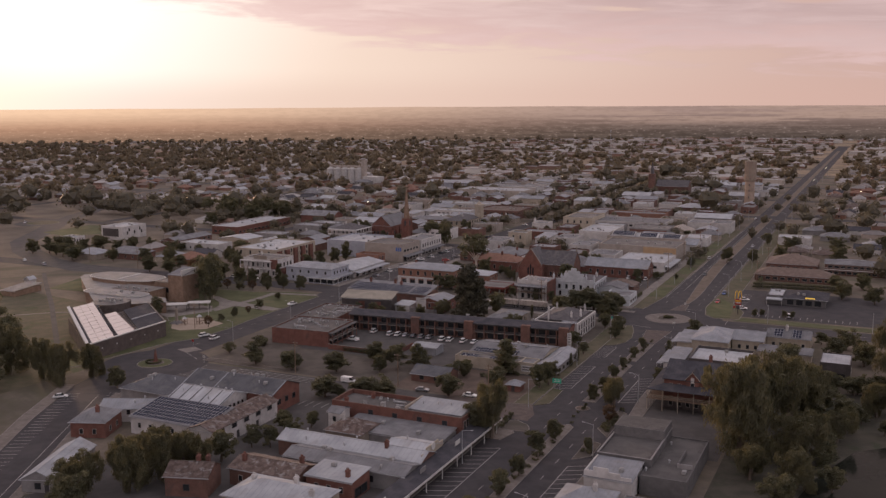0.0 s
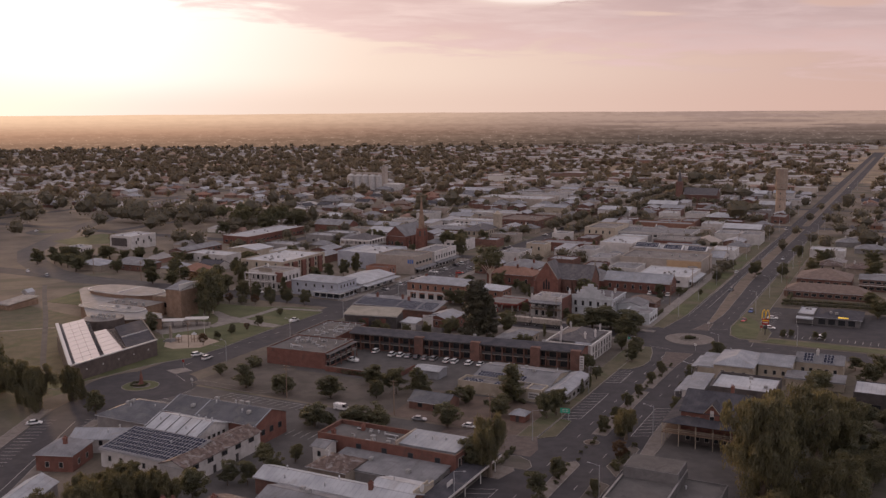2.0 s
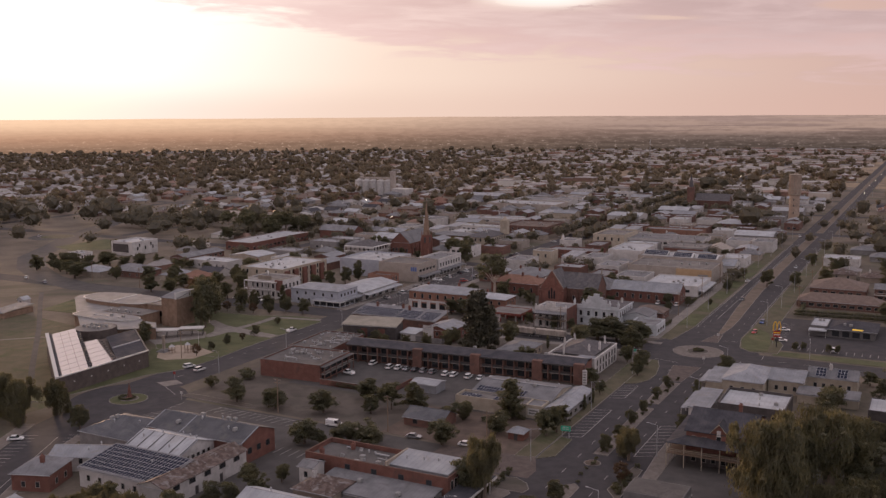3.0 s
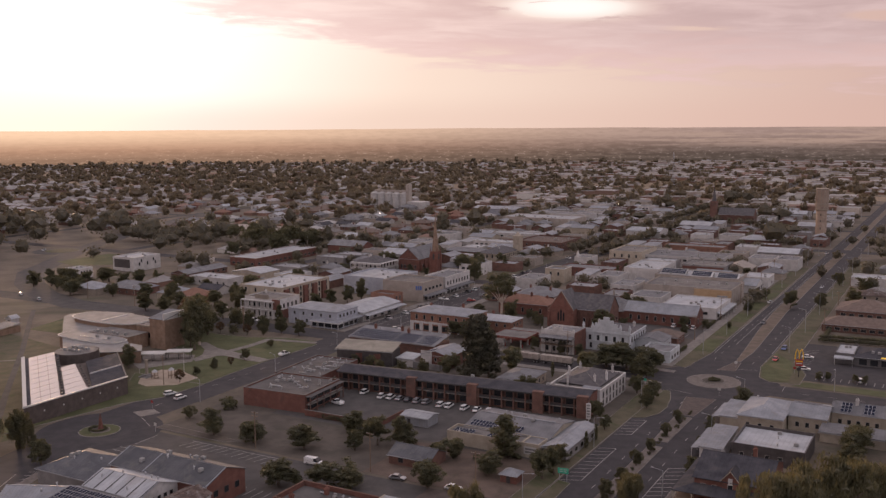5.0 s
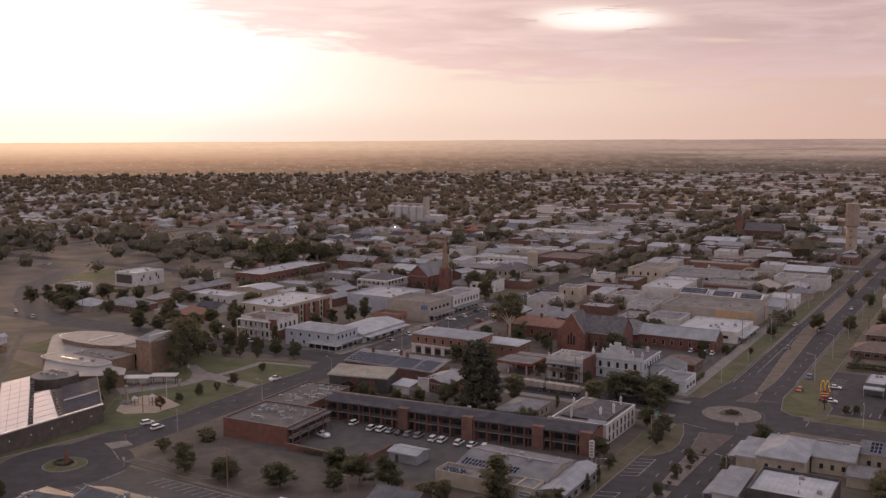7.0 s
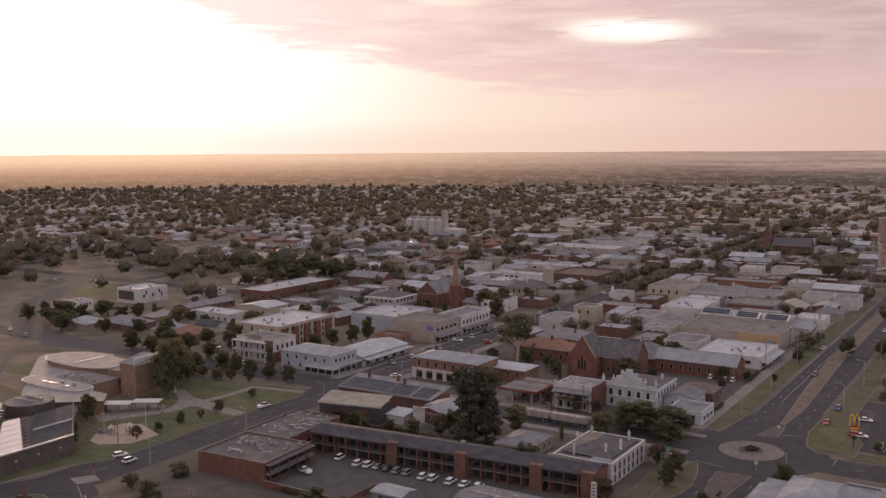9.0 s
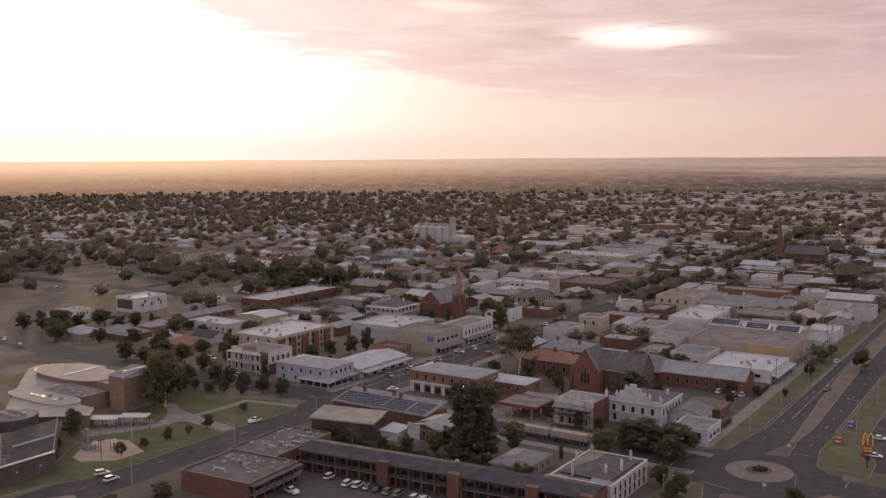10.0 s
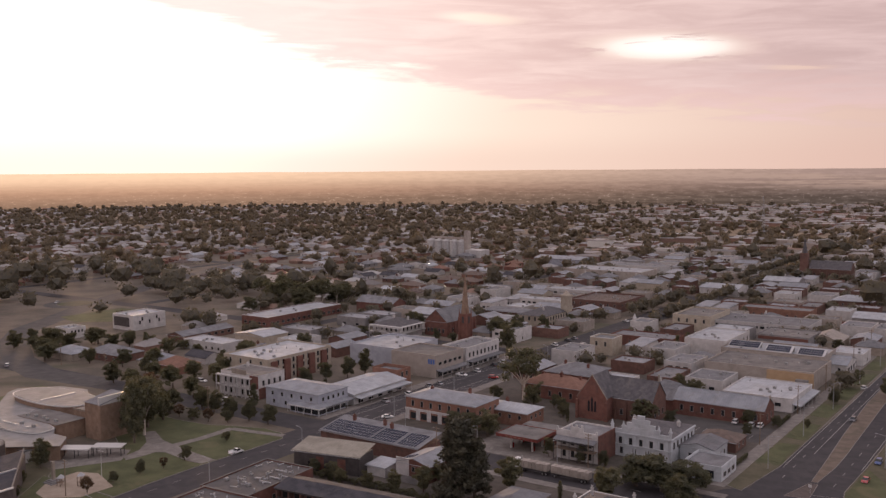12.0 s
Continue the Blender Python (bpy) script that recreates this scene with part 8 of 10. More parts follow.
# willows and river trees
for x, y, h, w in ((78, 240, 27, 1.0), (87, 252, 28, 1.12), (99, 262, 24, 1.15), (111, 278, 15, 1.1), (91, 232, 17, 1.1), (75, 222, 11, 1.2), (84, 216, 9, 1.3), (107, 248, 9, 1.4), (127, 268, 11, 1.2), (141, 286, 20, 0.85), (150, 302, 25, 0.85), (160, 292, 24, 0.9)):
    wtree("willow", x, y, h, w, "on the river bank")
for x, y, h in ((116, 262, 6), (122, 252, 5), (98, 232, 7), (92, 214, 6), (132, 262, 8), (76, 204, 8)):
    wtree("broad", x, y, h, 1.1, "by the water")
# big trees of the left side
for x, y, h, k in ((-85, 213, 13, "willow"), (-76, 217, 14, "willow"), (-66, 229, 13, "willow"), (-77, 236, 10.5, "willow"), (-67, 233, 10, "willow"), (-70, 224, 13, "willow"), (-75, 241, 7.5, "broad"), (-80, 227, 12, "willow"), (-86, 206, 11, "broad"), (-90, 218, 9, "broad"), (-58, 236, 9, "broad"), (-61, 230, 10, "willow"), (-127, 306, 15, "willow"), (-136, 312, 15, "willow"), (-120, 314, 12, "willow"),
                   (-107, 301, 8, "round"), (-150, 318, 18, "willow"), (-158, 336, 20, "broad"), (-172, 348, 22, "broad"), (-150, 300, 20, "broad"), (-172, 330, 26, "broad"), (-182, 372, 24, "broad"), (-186, 346, 24, "broad"), (-196, 390, 26, "broad"), (-168, 300, 22, "broad"),
                   (-42, 252, 6, "broad"), (-47, 246, 6, "round"), (-45, 258, 7, "broad"), (-38, 262, 5, "broad"), (-52, 246, 6, "round")):
    wtree(k, x, y, h)
# scrub on the far bank and round the river house
for x, y, h, k in ((118, 290, 7, "broad"), (124, 296, 6, "round"), (131, 290, 6, "broad"), (138, 288, 7, "round"), (112, 284, 6, "broad"), (106, 262, 7, "broad"), (112, 254, 5, "broad"), (120, 262, 5, "round"), (147, 322, 9, "broad"), (118, 318, 9, "broad"), (112, 306, 8, "round"), (121, 326, 8, "broad"), (141, 334, 7, "round"), (100, 240, 6, "broad"), (95, 228, 5, "broad"), (150, 344, 8, "broad"), (139, 350, 7, "broad")):
    wtree(k, x, y, h, 1.25, "on the river bank")
# car park and side street trees
for x, y, h, k, w in ((-67, 329, 7.4, "round", 1.56), (-53, 322.6, 7.0, "round", 1.62), (-37, 318.8, 7.0, "round", 1.69), (-37.6, 290.5, 7.4, "round", 1.69), (-32.3, 289.7, 3.8, "round", 1.56), (-24.3, 289, 6.8, "round", 1.69), (-19, 289.5, 6.4, "broad", 1.69), (-16, 322.6, 8.7, "round", 1.1), (-24.7, 333.7, 6.6, "round", 1.69),
                      (-22, 318, 6.4, "round", 1.1), (-6.3, 308.7, 7.4, "broad", 1.69), (6.7, 313, 5.3, "broad", 1.56), (1.5, 290.6, 6.4, "broad", 1.56), (-8, 322, 8.5, "round", 1.1), (21.1, 314.2, 13, "cypress", 2.3), (16.6, 300.6, 6.4, "round", 1.56), (34.4, 301.5, 8, "broad", 0.9), (-80, 345, 3.7, "broad", 1.44),
                      (13.3, 252.3, 20, "willow", 0.78), (9, 254, 9, "broad", 1.08), (52, 280, 11, "willow", 1.08)):
    wtree(k, x, y, h, w)
# dark scrub between the river house and the water, small trees of the restaurant yard
for u, v, h, k, w in ((69, -84, 5, "round", 1.5), (76, -87, 6, "round", 1.5), (82, -84, 6, "round", 1.4), (68.5, -107, 7, "broad", 1.5), (75, -114, 7, "round", 1.5), (83, -104, 8, "round", 1.4), (65, -129, 6, "round", 1.6), (71, -134, 5, "broad", 1.6), (61, -150, 5, "broad", 1.5), (62.6, -24, 4.6, "round", 1.4),
                      (33.3, 15.5, 3.4, "round", 1.0), (36, 18, 3.4, "round", 1.0), (45.3, 18, 3.2, "round", 1.0), (48.4, 18, 3.2, "round", 1.0)):
    tree(k, u, v, h, w)
# median and street trees on the main road
for u, v, h, k in itertools.chain(
        ((2.4, -178, 7, "round"), (2.6, -192, 6, "round"), (2.4, -163, 6, "round"), (2.6, -205, 6, "broad"), (2.6, -222, 6, "round"), (1.7, -124, 5, "round"), (1.8, -112, 4.2, "broad"), (1.9, -99, 4.2, "broad"), (1.9, -86, 3.6, "broad"), (1.8, -70, 3.6, "broad"), (1.6, -56, 3.8, "broad"), (17.4, -100, 6, "round"), (12.8, -145, 5, "autumn"), (12.6, -60, 4.6, "round"), (16.5, -33, 8, "round"), (13, -167, 3, "broad"), (13.0, -74, 3.2, "broad"), (1.5, 152, 9, "round"), (14.5, 160, 8.5, "round"), (1.5, 262, 7, "round"), (1.2, 340, 7, "round"), (14.5, 236, 7, "broad"), (-15, 130, 6.5, "round"), (-15, 176, 5, "broad"), (-15, 90, 3, "broad"), (16, 300, 8, "broad")),
        ((-15, 320, 9, "broad"), (1.0, 430, 7, "round"), (0.8, 520, 7, "broad"), (15, 420, 9, "broad"), (-15, 440, 9, "round"), (16, 500, 10, "gum"), (-15, 540, 10, "broad"), (-13, -36, 7.5, "round"), (-11.5, -46, 7, "round"), (-22, -66, 6, "round"), (-16, -74, 5, "broad"), (-20, -30, 6, "broad"), (-28, -8, 5, "round"), (-16.5, -108, 6, "round"), (-17, -120, 8, "broad"), (-15.2, -92, 4.5, "cypress"), (-15.2, -84, 4.5, "cypress"))):
    tree(k, u, v, h, 1.0, "trees along the main road")
# pine behind the motel, fig trees beside the lodge, others in the blocks
for u, v, h, k, w in itertools.chain(
        ((-76, -42, 25, "pine", 1.12), (-73, -39, 19, "pine", 1.05), (-41, -1, 9, "round", 2.0), (-33, -1, 9.5, "round", 2.0), (-26, 1, 8.4, "round", 1.8), (-112, 18, 8, "round", 1.3), (-105, 19, 9, "broad", 1.2), (-118, 17, 7, "round", 1.2), (-44, -15, 8, "broad", 1.2), (-22, -12, 9, "round", 1.3), (-90, -40, 7, "broad", 1), (-98, -44, 6, "broad", 1), (-106, -46, 5, "broad", 1), (-114, -48, 5, "broad", 1), (-84, -30, 7, "autumn", 1)),
        ((-92, -30, 6, "broad", 1), (-50, -56, 8, "broad", 1), (-44, -62, 7, "pine", 1), (-54, -24, 5, "cypress", 1), (-120, -46, 5, "broad", 1), (-128, -45, 4.5, "round", 1), (-70, -25, 9, "broad", 1), (-95, 56, 5, "broad", 1), (-98, 62, 6, "round", 1.2), (-90, 50, 6, "cypress", 0.9), (-120, 70, 22, "gum", 1.0), (-112, 64, 9, "broad", 1), (-128, 62, 6, "broad", 1), (-104, 66, 5, "round", 1), (-66, 62, 10, "broad", 1.1)),
        ((-58, 70, 5, "broad", 1), (-64, 9, 6, "round", 0.8), (-76, 10, 6, "round", 0.8), (-56, 9, 6, "round", 0.8), (-70, 112, 8, "round", 1.2), (-64, 110, 7, "broad", 1.1), (-34, 82, 6, "broad", 1), (-30, 68, 5, "round", 1), (-54, 84, 4, "broad", 1), (-24, 84, 5, "round", 1), (-100, 200, 9, "cypress", 1.2), (-97, 204, 9, "cypress", 1.2), (-94, 200, 8, "cypress", 1.2)),
        ((-90, 196, 8, "cypress", 1.2), (-104, 196, 8, "cypress", 1.2), (-196, 176, 13, "broad", 1.2), (-190, 186, 12, "broad", 1.1), (-198, 196, 12, "round", 1.2), (-188, 212, 9, "round", 1.1), (-184, 236, 8, "round", 1), (-184, 252, 8, "round", 1), (-250, 180, 9, "round", 1.2), (-262, 186, 10, "broad", 1.2), (-226, 160, 6, "round", 1), (-214, 158, 5, "broad", 1), (-146, 268, 9, "broad", 1.1)),
        ((-170, 292, 9, "broad", 1.1), (-170, 310, 9, "round", 1.1), (-147, 320, 10, "broad", 1.1), (-170, 336, 9, "broad", 1.1), (-147, 352, 9, "round", 1.1), (-169, 366, 9, "broad", 1.1), (-147, 404, 10, "broad", 1.1), (-170, 420, 9, "round", 1.1), (-147, 452, 10, "broad", 1.1), (-170, 476, 10, "broad", 1.1), (-147, 500, 10, "round", 1.1), (-170, 540, 10, "broad", 1.1), (-147, 300, 9, "round", 1.1), (-147, 380, 9, "round", 1.1), (-46, 247, 7, "round", 1.3), (-38, 245, 6, "round", 1.3), (-54, 246, 6, "round", 1.3), (-50, 396, 20, "pine", 0.9), (-38, 398, 8, "round", 1.2), (-46, 460, 12, "broad", 1.4), (-58, 466, 11, "broad", 1.4))):
    tree(k, u, v, h, w)
# larger trees of the town and of its western edge
for u, v, h, w in ((-452, 232, 10, 11), (-399, 215, 16, 19), (-495, 237, 10, 17), (-516, 303, 9, 20), (-326, 378, 17, 19), (-316, 420, 16, 21), (-178, 154, 16, 14), (-201, 179, 15, 14), (-181, 202, 10, 9), (-230, 183, 9, 15), (-268, 148, 6, 12), (-258, 152, 6, 11), (-252, 169, 6, 12), (-367, 115, 10, 13),
                   (-337, 55, 10, 5), (-373, 52, 9, 16), (-355, 9, 11, 18), (-355, 27, 6, 12), (-373, 351, 8, 13), (-368, 240, 9, 15), (-465, 342, 18, 19)):
    tree("broad" if w > 9 else "cypress", u, v, h, 0.95 * w / h if w > 9 else 1.2)
for u, v, h, w in ((-230, 545, 9, 14), (-199, 537, 9, 16), (-156, 739, 18, 26), (-140, 745, 17, 22), (-79, 592, 15, 24), (-95, 600, 14, 20), (-50, 272, 8, 14), (-280, 670, 14, 22), (-262, 674, 13, 18), (-220, 703, 14, 18), (-283, 498, 9, 14), (-292, 467, 8, 16), (-129, 249, 5, 9), (-219, 401, 5, 10), (-363, 278, 6, 12),
                   (-525, 58, 24, 26), (-548, 82, 22, 24), (-585, 108, 22, 26), (-612, 142, 20, 26), (-323, 68, 5, 9), (-655, 180, 20, 24)):
    tree("broad", u, v, h, 0.95 * w / h)
for u, v, h, w in ((66, 70, 9, 11), (80, 64, 10, 12), (98, 84, 11, 13), (62, 92, 8, 10), (74, 98, 10, 12), (104, 112, 11, 14), (28, 176, 9, 11), (60, 180, 11, 13), (88, 176, 12, 14), (30, 214, 9, 11), (56, 222, 11, 14), (84, 232, 12, 15), (26, 282, 9, 12), (52, 296, 12, 15), (110, 60, 12, 14), (122, 90, 12, 14), (100, -20, 11, 13), (112, -36, 12, 14)):
    tree("broad", u, v, h, 0.95 * w / h)
for u, v, h, w in ((46, 320, 12, 15), (70, 330, 13, 16), (30, 350, 11, 14), (96, 300, 13, 16), (112, 250, 13, 16), (118, 200, 12, 15), (126, 150, 12, 15), (44, 390, 12, 15), (74, 384, 13, 16), (38, 440, 12, 15)):
    tree("broad", u, v, h, 0.95 * w / h)
# park
for u, v, h, k, w in itertools.chain(
        ((-202, -55, 23, "round", 0.62), (-207, -47, 22, "gum", 0.8), (-208, -51, 18, "round", 0.7), (-214, -40, 17, "broad", 0.9), (-217, -52, 10, "broad", 1.0), (-218, -30, 13, "broad", 1.0), (-228, -30, 14, "broad", 1.1), (-236, -20, 12, "broad", 1.1), (-246, -14, 12, "autumn", 1.0), (-226, -18, 10, "broad", 1)),
        ((-172, -58.4, 4.6, "round", 1), (-173, -75, 4.2, "round", 1), (-171, -67.6, 3.2, "autumn", 1), (-172, -85.5, 3.6, "round", 1), (-171, -95, 4.4, "autumn", 1), (-177.5, -35.5, 3, "broad", 1.2), (-204, -89, 8.5, "round", 1.0), (-196, -100, 4, "round", 1.1), (-184, -110, 4, "round", 1)),
        ((-223, -22.5, 4.4, "broad", 1.1), (-216, -24, 4.4, "autumn", 1.1), (-209, -23.4, 4.6, "broad", 1.1), (-202, -22, 4.4, "autumn", 1.1), (-195, -19, 4.4, "broad", 1.1), (-210, -12, 8, "round", 1), (-200, -13, 8, "round", 1), (-190, -13, 8, "round", 1), (-180, -13, 8, "round", 1), (-218, -11, 9, "broad", 1)),
        ((-236, 0, 9, "broad", 1), (-198, 24, 10, "cypress", 1.5), (-203, 2, 10, "cypress", 1.5), (-206, 34, 11, "round", 0.85), (-206, 48, 11, "round", 0.85), (-206, 62, 12, "round", 0.85), (-204, 72, 13, "round", 0.85), (-244, 20, 9, "broad", 1)),
        ((-254, 34, 10, "broad", 1.1), (-262, 22, 11, "broad", 1.1), (-268, 44, 10, "round", 1.1), (-256, 6, 12, "broad", 1.1), (-276, 12, 10, "broad", 1.2), (-290, 18, 10, "round", 1.1), (-300, 30, 9, "broad", 1.2), (-270, -4, 11, "broad", 1.1), (-286, -2, 9, "round", 1.2))):
    tree(k, u, v, h, w)
for u, v, h in ((-400, 20, 11), (-392, 26, 11), (-382, 22, 10), (-372, 18, 9), (-362, 22, 10), (-386, 34, 11), (-396, 36, 10), (-370, 34, 9), (-410, 60, 8), (-376, 50, 8), (-360, 52, 7), (-352, 56, 8), (-340, 60, 7), (-320, 56, 8), (-300, 58, 7), (-332, 18, 7), (-312, 22, 8), (-270, 62, 9), (-280, 70, 9), (-262, 84, 8), (-268, 100, 8)):
    tree(trng.choice(("broad", "round", "broad")), u, v, h, 1.2)
for i in range(22):                      # tall trees at the town's western edge
    tree(trng.choice(("broad", "broad", "round")), trng.uniform(-690, -556), trng.uniform(105, 300), trng.uniform(12, 20), 1.2, "trees at the western edge")
for i in range(34):                      # woods by the curving road
    u, v = -470 + trng.uniform(-60, 110), 215 + trng.uniform(-50, 60)
    tree(trng.choice(("broad", "gum", "round", "broad")), u, v, trng.uniform(12, 20), 1.15, "park woods by the curving road")


def shrub_mesh(seed):
    rng = random.Random(seed)
    cl = [((rng.uniform(-0.7, 0.7), rng.uniform(-0.7, 0.7), rng.uniform(0.3, 1.1)), rng.uniform(0.3, 0.55)) for _ in range(14)]
    return leaf_mesh("foliage", cl, 26, 0.16, "leaf_mid" if seed % 2 else "leaf_dark", seed)


SHRUBS = [shrub_mesh(s) for s in (21, 22, 23)]


def shrub(u, v, s, z=0.1):
    p = at(u, v, z)
    ob = new("shrub", trng.choice(SHRUBS))
    ob.matrix_world = pose(p.x, p.y, p.z, 0, 0, trng.uniform(0, 360)) @ Matrix.Diagonal((s * trng.uniform(0.9, 1.5), s, s, 1))
    return tagged(ob, "low clipped garden shrub", "shrub")


for i in range(16):
    a = 6.28 * i / 16
    shrub(2.1 * math.cos(a) * trng.uniform(0.3, 1), -2.2 + 2.1 * math.sin(a) * trng.uniform(0.3, 1), trng.uniform(0.5, 0.9), 0.28)
for i in range(46):
    shrub(2.4 + trng.uniform(-0.8, 0.9), -250 + i * 4.6 + trng.uniform(-1, 1), trng.uniform(0.5, 0.9), 0.14)
for i in range(12):
    shrub(-15 + trng.uniform(-1, 1), -150 - i * 1.5, trng.uniform(0.5, 0.9), 0.14)
for i in range(22):
    shrub(12.8 + trng.uniform(-1, 1.5), trng.choice((-148, -141, -168, -136)) + trng.uniform(-4, 4), trng.uniform(0.6, 1.1), 0.14)
for i in range(26):
    shrub(-134 + i * 2.1, -46.6 + 0.1 * i + trng.uniform(-1.2, 1.2), trng.uniform(0.9, 1.7), 0)
for i in range(20):
    shrub(-58 + trng.uniform(-30, 32), -113 + trng.uniform(-4, 5), trng.uniform(0.7, 1.5), 0)
for i in range(22):
    shrub(-154 + 2.4 * math.cos(i), -147.3 + 2.4 * math.sin(i) * 0.9, trng.uniform(0.35, 0.6), 0.2)

def hedge(u0, v0, u1, v1, h, wide=1.2):
    """A dense clipped hedge along a line of the plan."""
    n = max(3, int(math.hypot(u1 - u0, v1 - v0) / 0.9))
    c = at((u0 + u1) / 2, (v0 + v1) / 2)
    cl = []
    for i in range(n + 1):
        p = at(u0 + (u1 - u0) * i / n, v0 + (v1 - v0) * i / n) - c
        for z in (0.35, 0.8):
            cl.append(((p.x + trng.uniform(-0.2, 0.2), p.y + trng.uniform(-0.2, 0.2), z * h), 0.42 * h * wide))
    ob = new("hedge", leaf_mesh("hedge", cl, 40, 0.2, "leaf_dark", n))
    ob.matrix_world = pose(c.x, c.y, 0)
    return tagged(ob, "dense dark green clipped hedge", "hedge")


hedge(25, 82, 68, 86, 3.4)
TAKEN.extend([(24, 74, 72, 103), (18, 4, 96, 76)])
hedge(26, 86, 26, 104, 2.2)
hedge(-62, 262, -44, 266, 3.2)
hedge(-104, -104.5, -76, -106, 1.6)
shrub(-134, -110.5, 2.6, 0.02)
shrub(-132.2, -111.2, 2.2, 0.02)
hedge(-68, 60, -68, 76, 1.6)
hedge(-22.5, 30, -22.5, 44, 1.5)
hedge(-24, 86, -24, 100, 1.6)
hedge(66, -80, 80, -77, 2.4)

# sculpture on the small roundabout
s = root("roundabout_sculpture", at_m(-153, -147), "rust-coloured conical sculpture on a soil bed", "sculpture")
bm = bmesh.new()
add_tube(bm, 0, 0, 0.2, 0.7, 1.2, 1.0, 12)
add_tube(bm, 0, 0, 0.7, 3.6, 0.75, 0.45, 12)
add_tube(bm, 0, 0, 3.6, 5.4, 0.45, 0.06, 12)
part("cone", bm, "brick_red", s)


# ---------------------------------------------------------------- cars
def car_parts(kind):
    """Meshes of one car: body, cabin glass, and the places of its wheels. Length runs along y."""
    L, W, H, cab0, cab1, top0, top1, sill = {
        "sedan": (4.6, 1.8, 1.45, -1.75, 1.05, -1.1, 0.35, 0.88), "wagon": (4.6, 1.85, 1.65, -2.15, 1.1, -1.85, 0.45, 0.98),
        "van": (5.1, 1.95, 2.1, -2.45, 2.0, -2.4, 1.25, 1.15), "ute": (5.2, 1.88, 1.75, -0.5, 1.35, -0.3, 0.7, 1.02)}[kind]
    bm = bmesh.new()
    prof = [(-L / 2, 0.35), (-L / 2 + 0.05, sill - 0.12), (-L / 2 + 0.25, sill), (cab0, sill + 0.02), (cab1, sill), (L / 2 - 0.35, sill - 0.16 if kind != "van" else sill - 0.05), (L / 2 - 0.05, sill - 0.34), (L / 2, 0.35)]
    low = [bm.verts.new((-W / 2, y, z)) for y, z in prof]
    hi = [bm.verts.new((W / 2, y, z)) for y, z in prof]
    bm.faces.new(low)
    bm.faces.new(hi[::-1])
    n = len(prof)
    for i in range(n):
        bm.faces.new((low[i], hi[i], hi[(i + 1) % n], low[(i + 1) % n]))
    # roof panel
    a = 0.2
    add_box(bm, -W / 2 + a, top0, H - 0.06, W / 2 - a, top1, H, 0.025)
    if kind == "ute":
        add_box(bm, -W / 2, -L / 2, sill, -W / 2 + 0.08, cab0, sill + 0.35)
        add_box(bm, W / 2 - 0.08, -L / 2, sill, W / 2, cab0, sill + 0.35)
    if kind == "van":
        add_box(bm, -W / 2 + 0.02, -L / 2 + 0.02, sill + 0.03, W / 2 - 0.02, 0.6, H - 0.07, 0.05)
    bmesh.ops.recalc_face_normals(bm, faces=bm.faces)
    bmesh.ops.bevel(bm, geom=[e for e in bm.edges if e.calc_length() > W * 0.9], offset=0.05, segments=1, affect="EDGES")
    body = bpy.data.meshes.new("body")
    bm.to_mesh(body)
    bm.free()
    bm = bmesh.new()
    b0 = [(-W / 2 + 0.04, cab0, sill), (W / 2 - 0.04, cab0, sill), (W / 2 - 0.04, cab1, sill), (-W / 2 + 0.04, cab1, sill)]
    t0 = [(-W / 2 + a, top0, H - 0.03), (W / 2 - a, top0, H - 0.03), (W / 2 - a, top1, H - 0.03), (-W / 2 + a, top1, H - 0.03)]
    lo = [bm.verts.new(p) for p in b0]
    up = [bm.verts.new(p) for p in t0]
    bm.faces.new(lo[::-1])
    bm.faces.new(up)
    for i in range(4):
        bm.faces.new((lo[i], lo[(i + 1) % 4], up[(i + 1) % 4], up[i]))
    glass = bpy.data.meshes.new("glasshouse")
    bm.to_mesh(glass)
    bm.free()
    glass.materials.append(M["glass"])
    return body, glass, L, W, sill


def disc_mesh(name, r, w, mat):
    bm = bmesh.new()
    add_tube(bm, 0, 0, -w / 2, w / 2, r, r, 14)
    bmesh.ops.rotate(bm, matrix=Matrix.Rotation(radians(90), 3, "Y"), verts=bm.verts)
    me = bpy.data.meshes.new(name)
    bm.to_mesh(me)
    bm.free()
    me.materials.append(M[mat])
    return me


TYRE, RIM = disc_mesh("tyre", 0.33, 0.22, "tyre"), disc_mesh("rim", 0.21, 0.24, "rim")
LIGHT = bpy.data.meshes.new("headlight")
bm = bm_box(-0.18, -0.03, -0.07, 0.18, 0.03, 0.07, bevel=0.02)
bm.to_mesh(LIGHT)
bm.free()
LIGHT.materials.append(M["headlight"])
TAIL = LIGHT.copy()
TAIL.name = "taillight"
TAIL.materials[0] = M["taillight"]
CARS = {k: car_parts(k) for k in ("sedan", "wagon", "van", "ute")}
PAINTED = {}


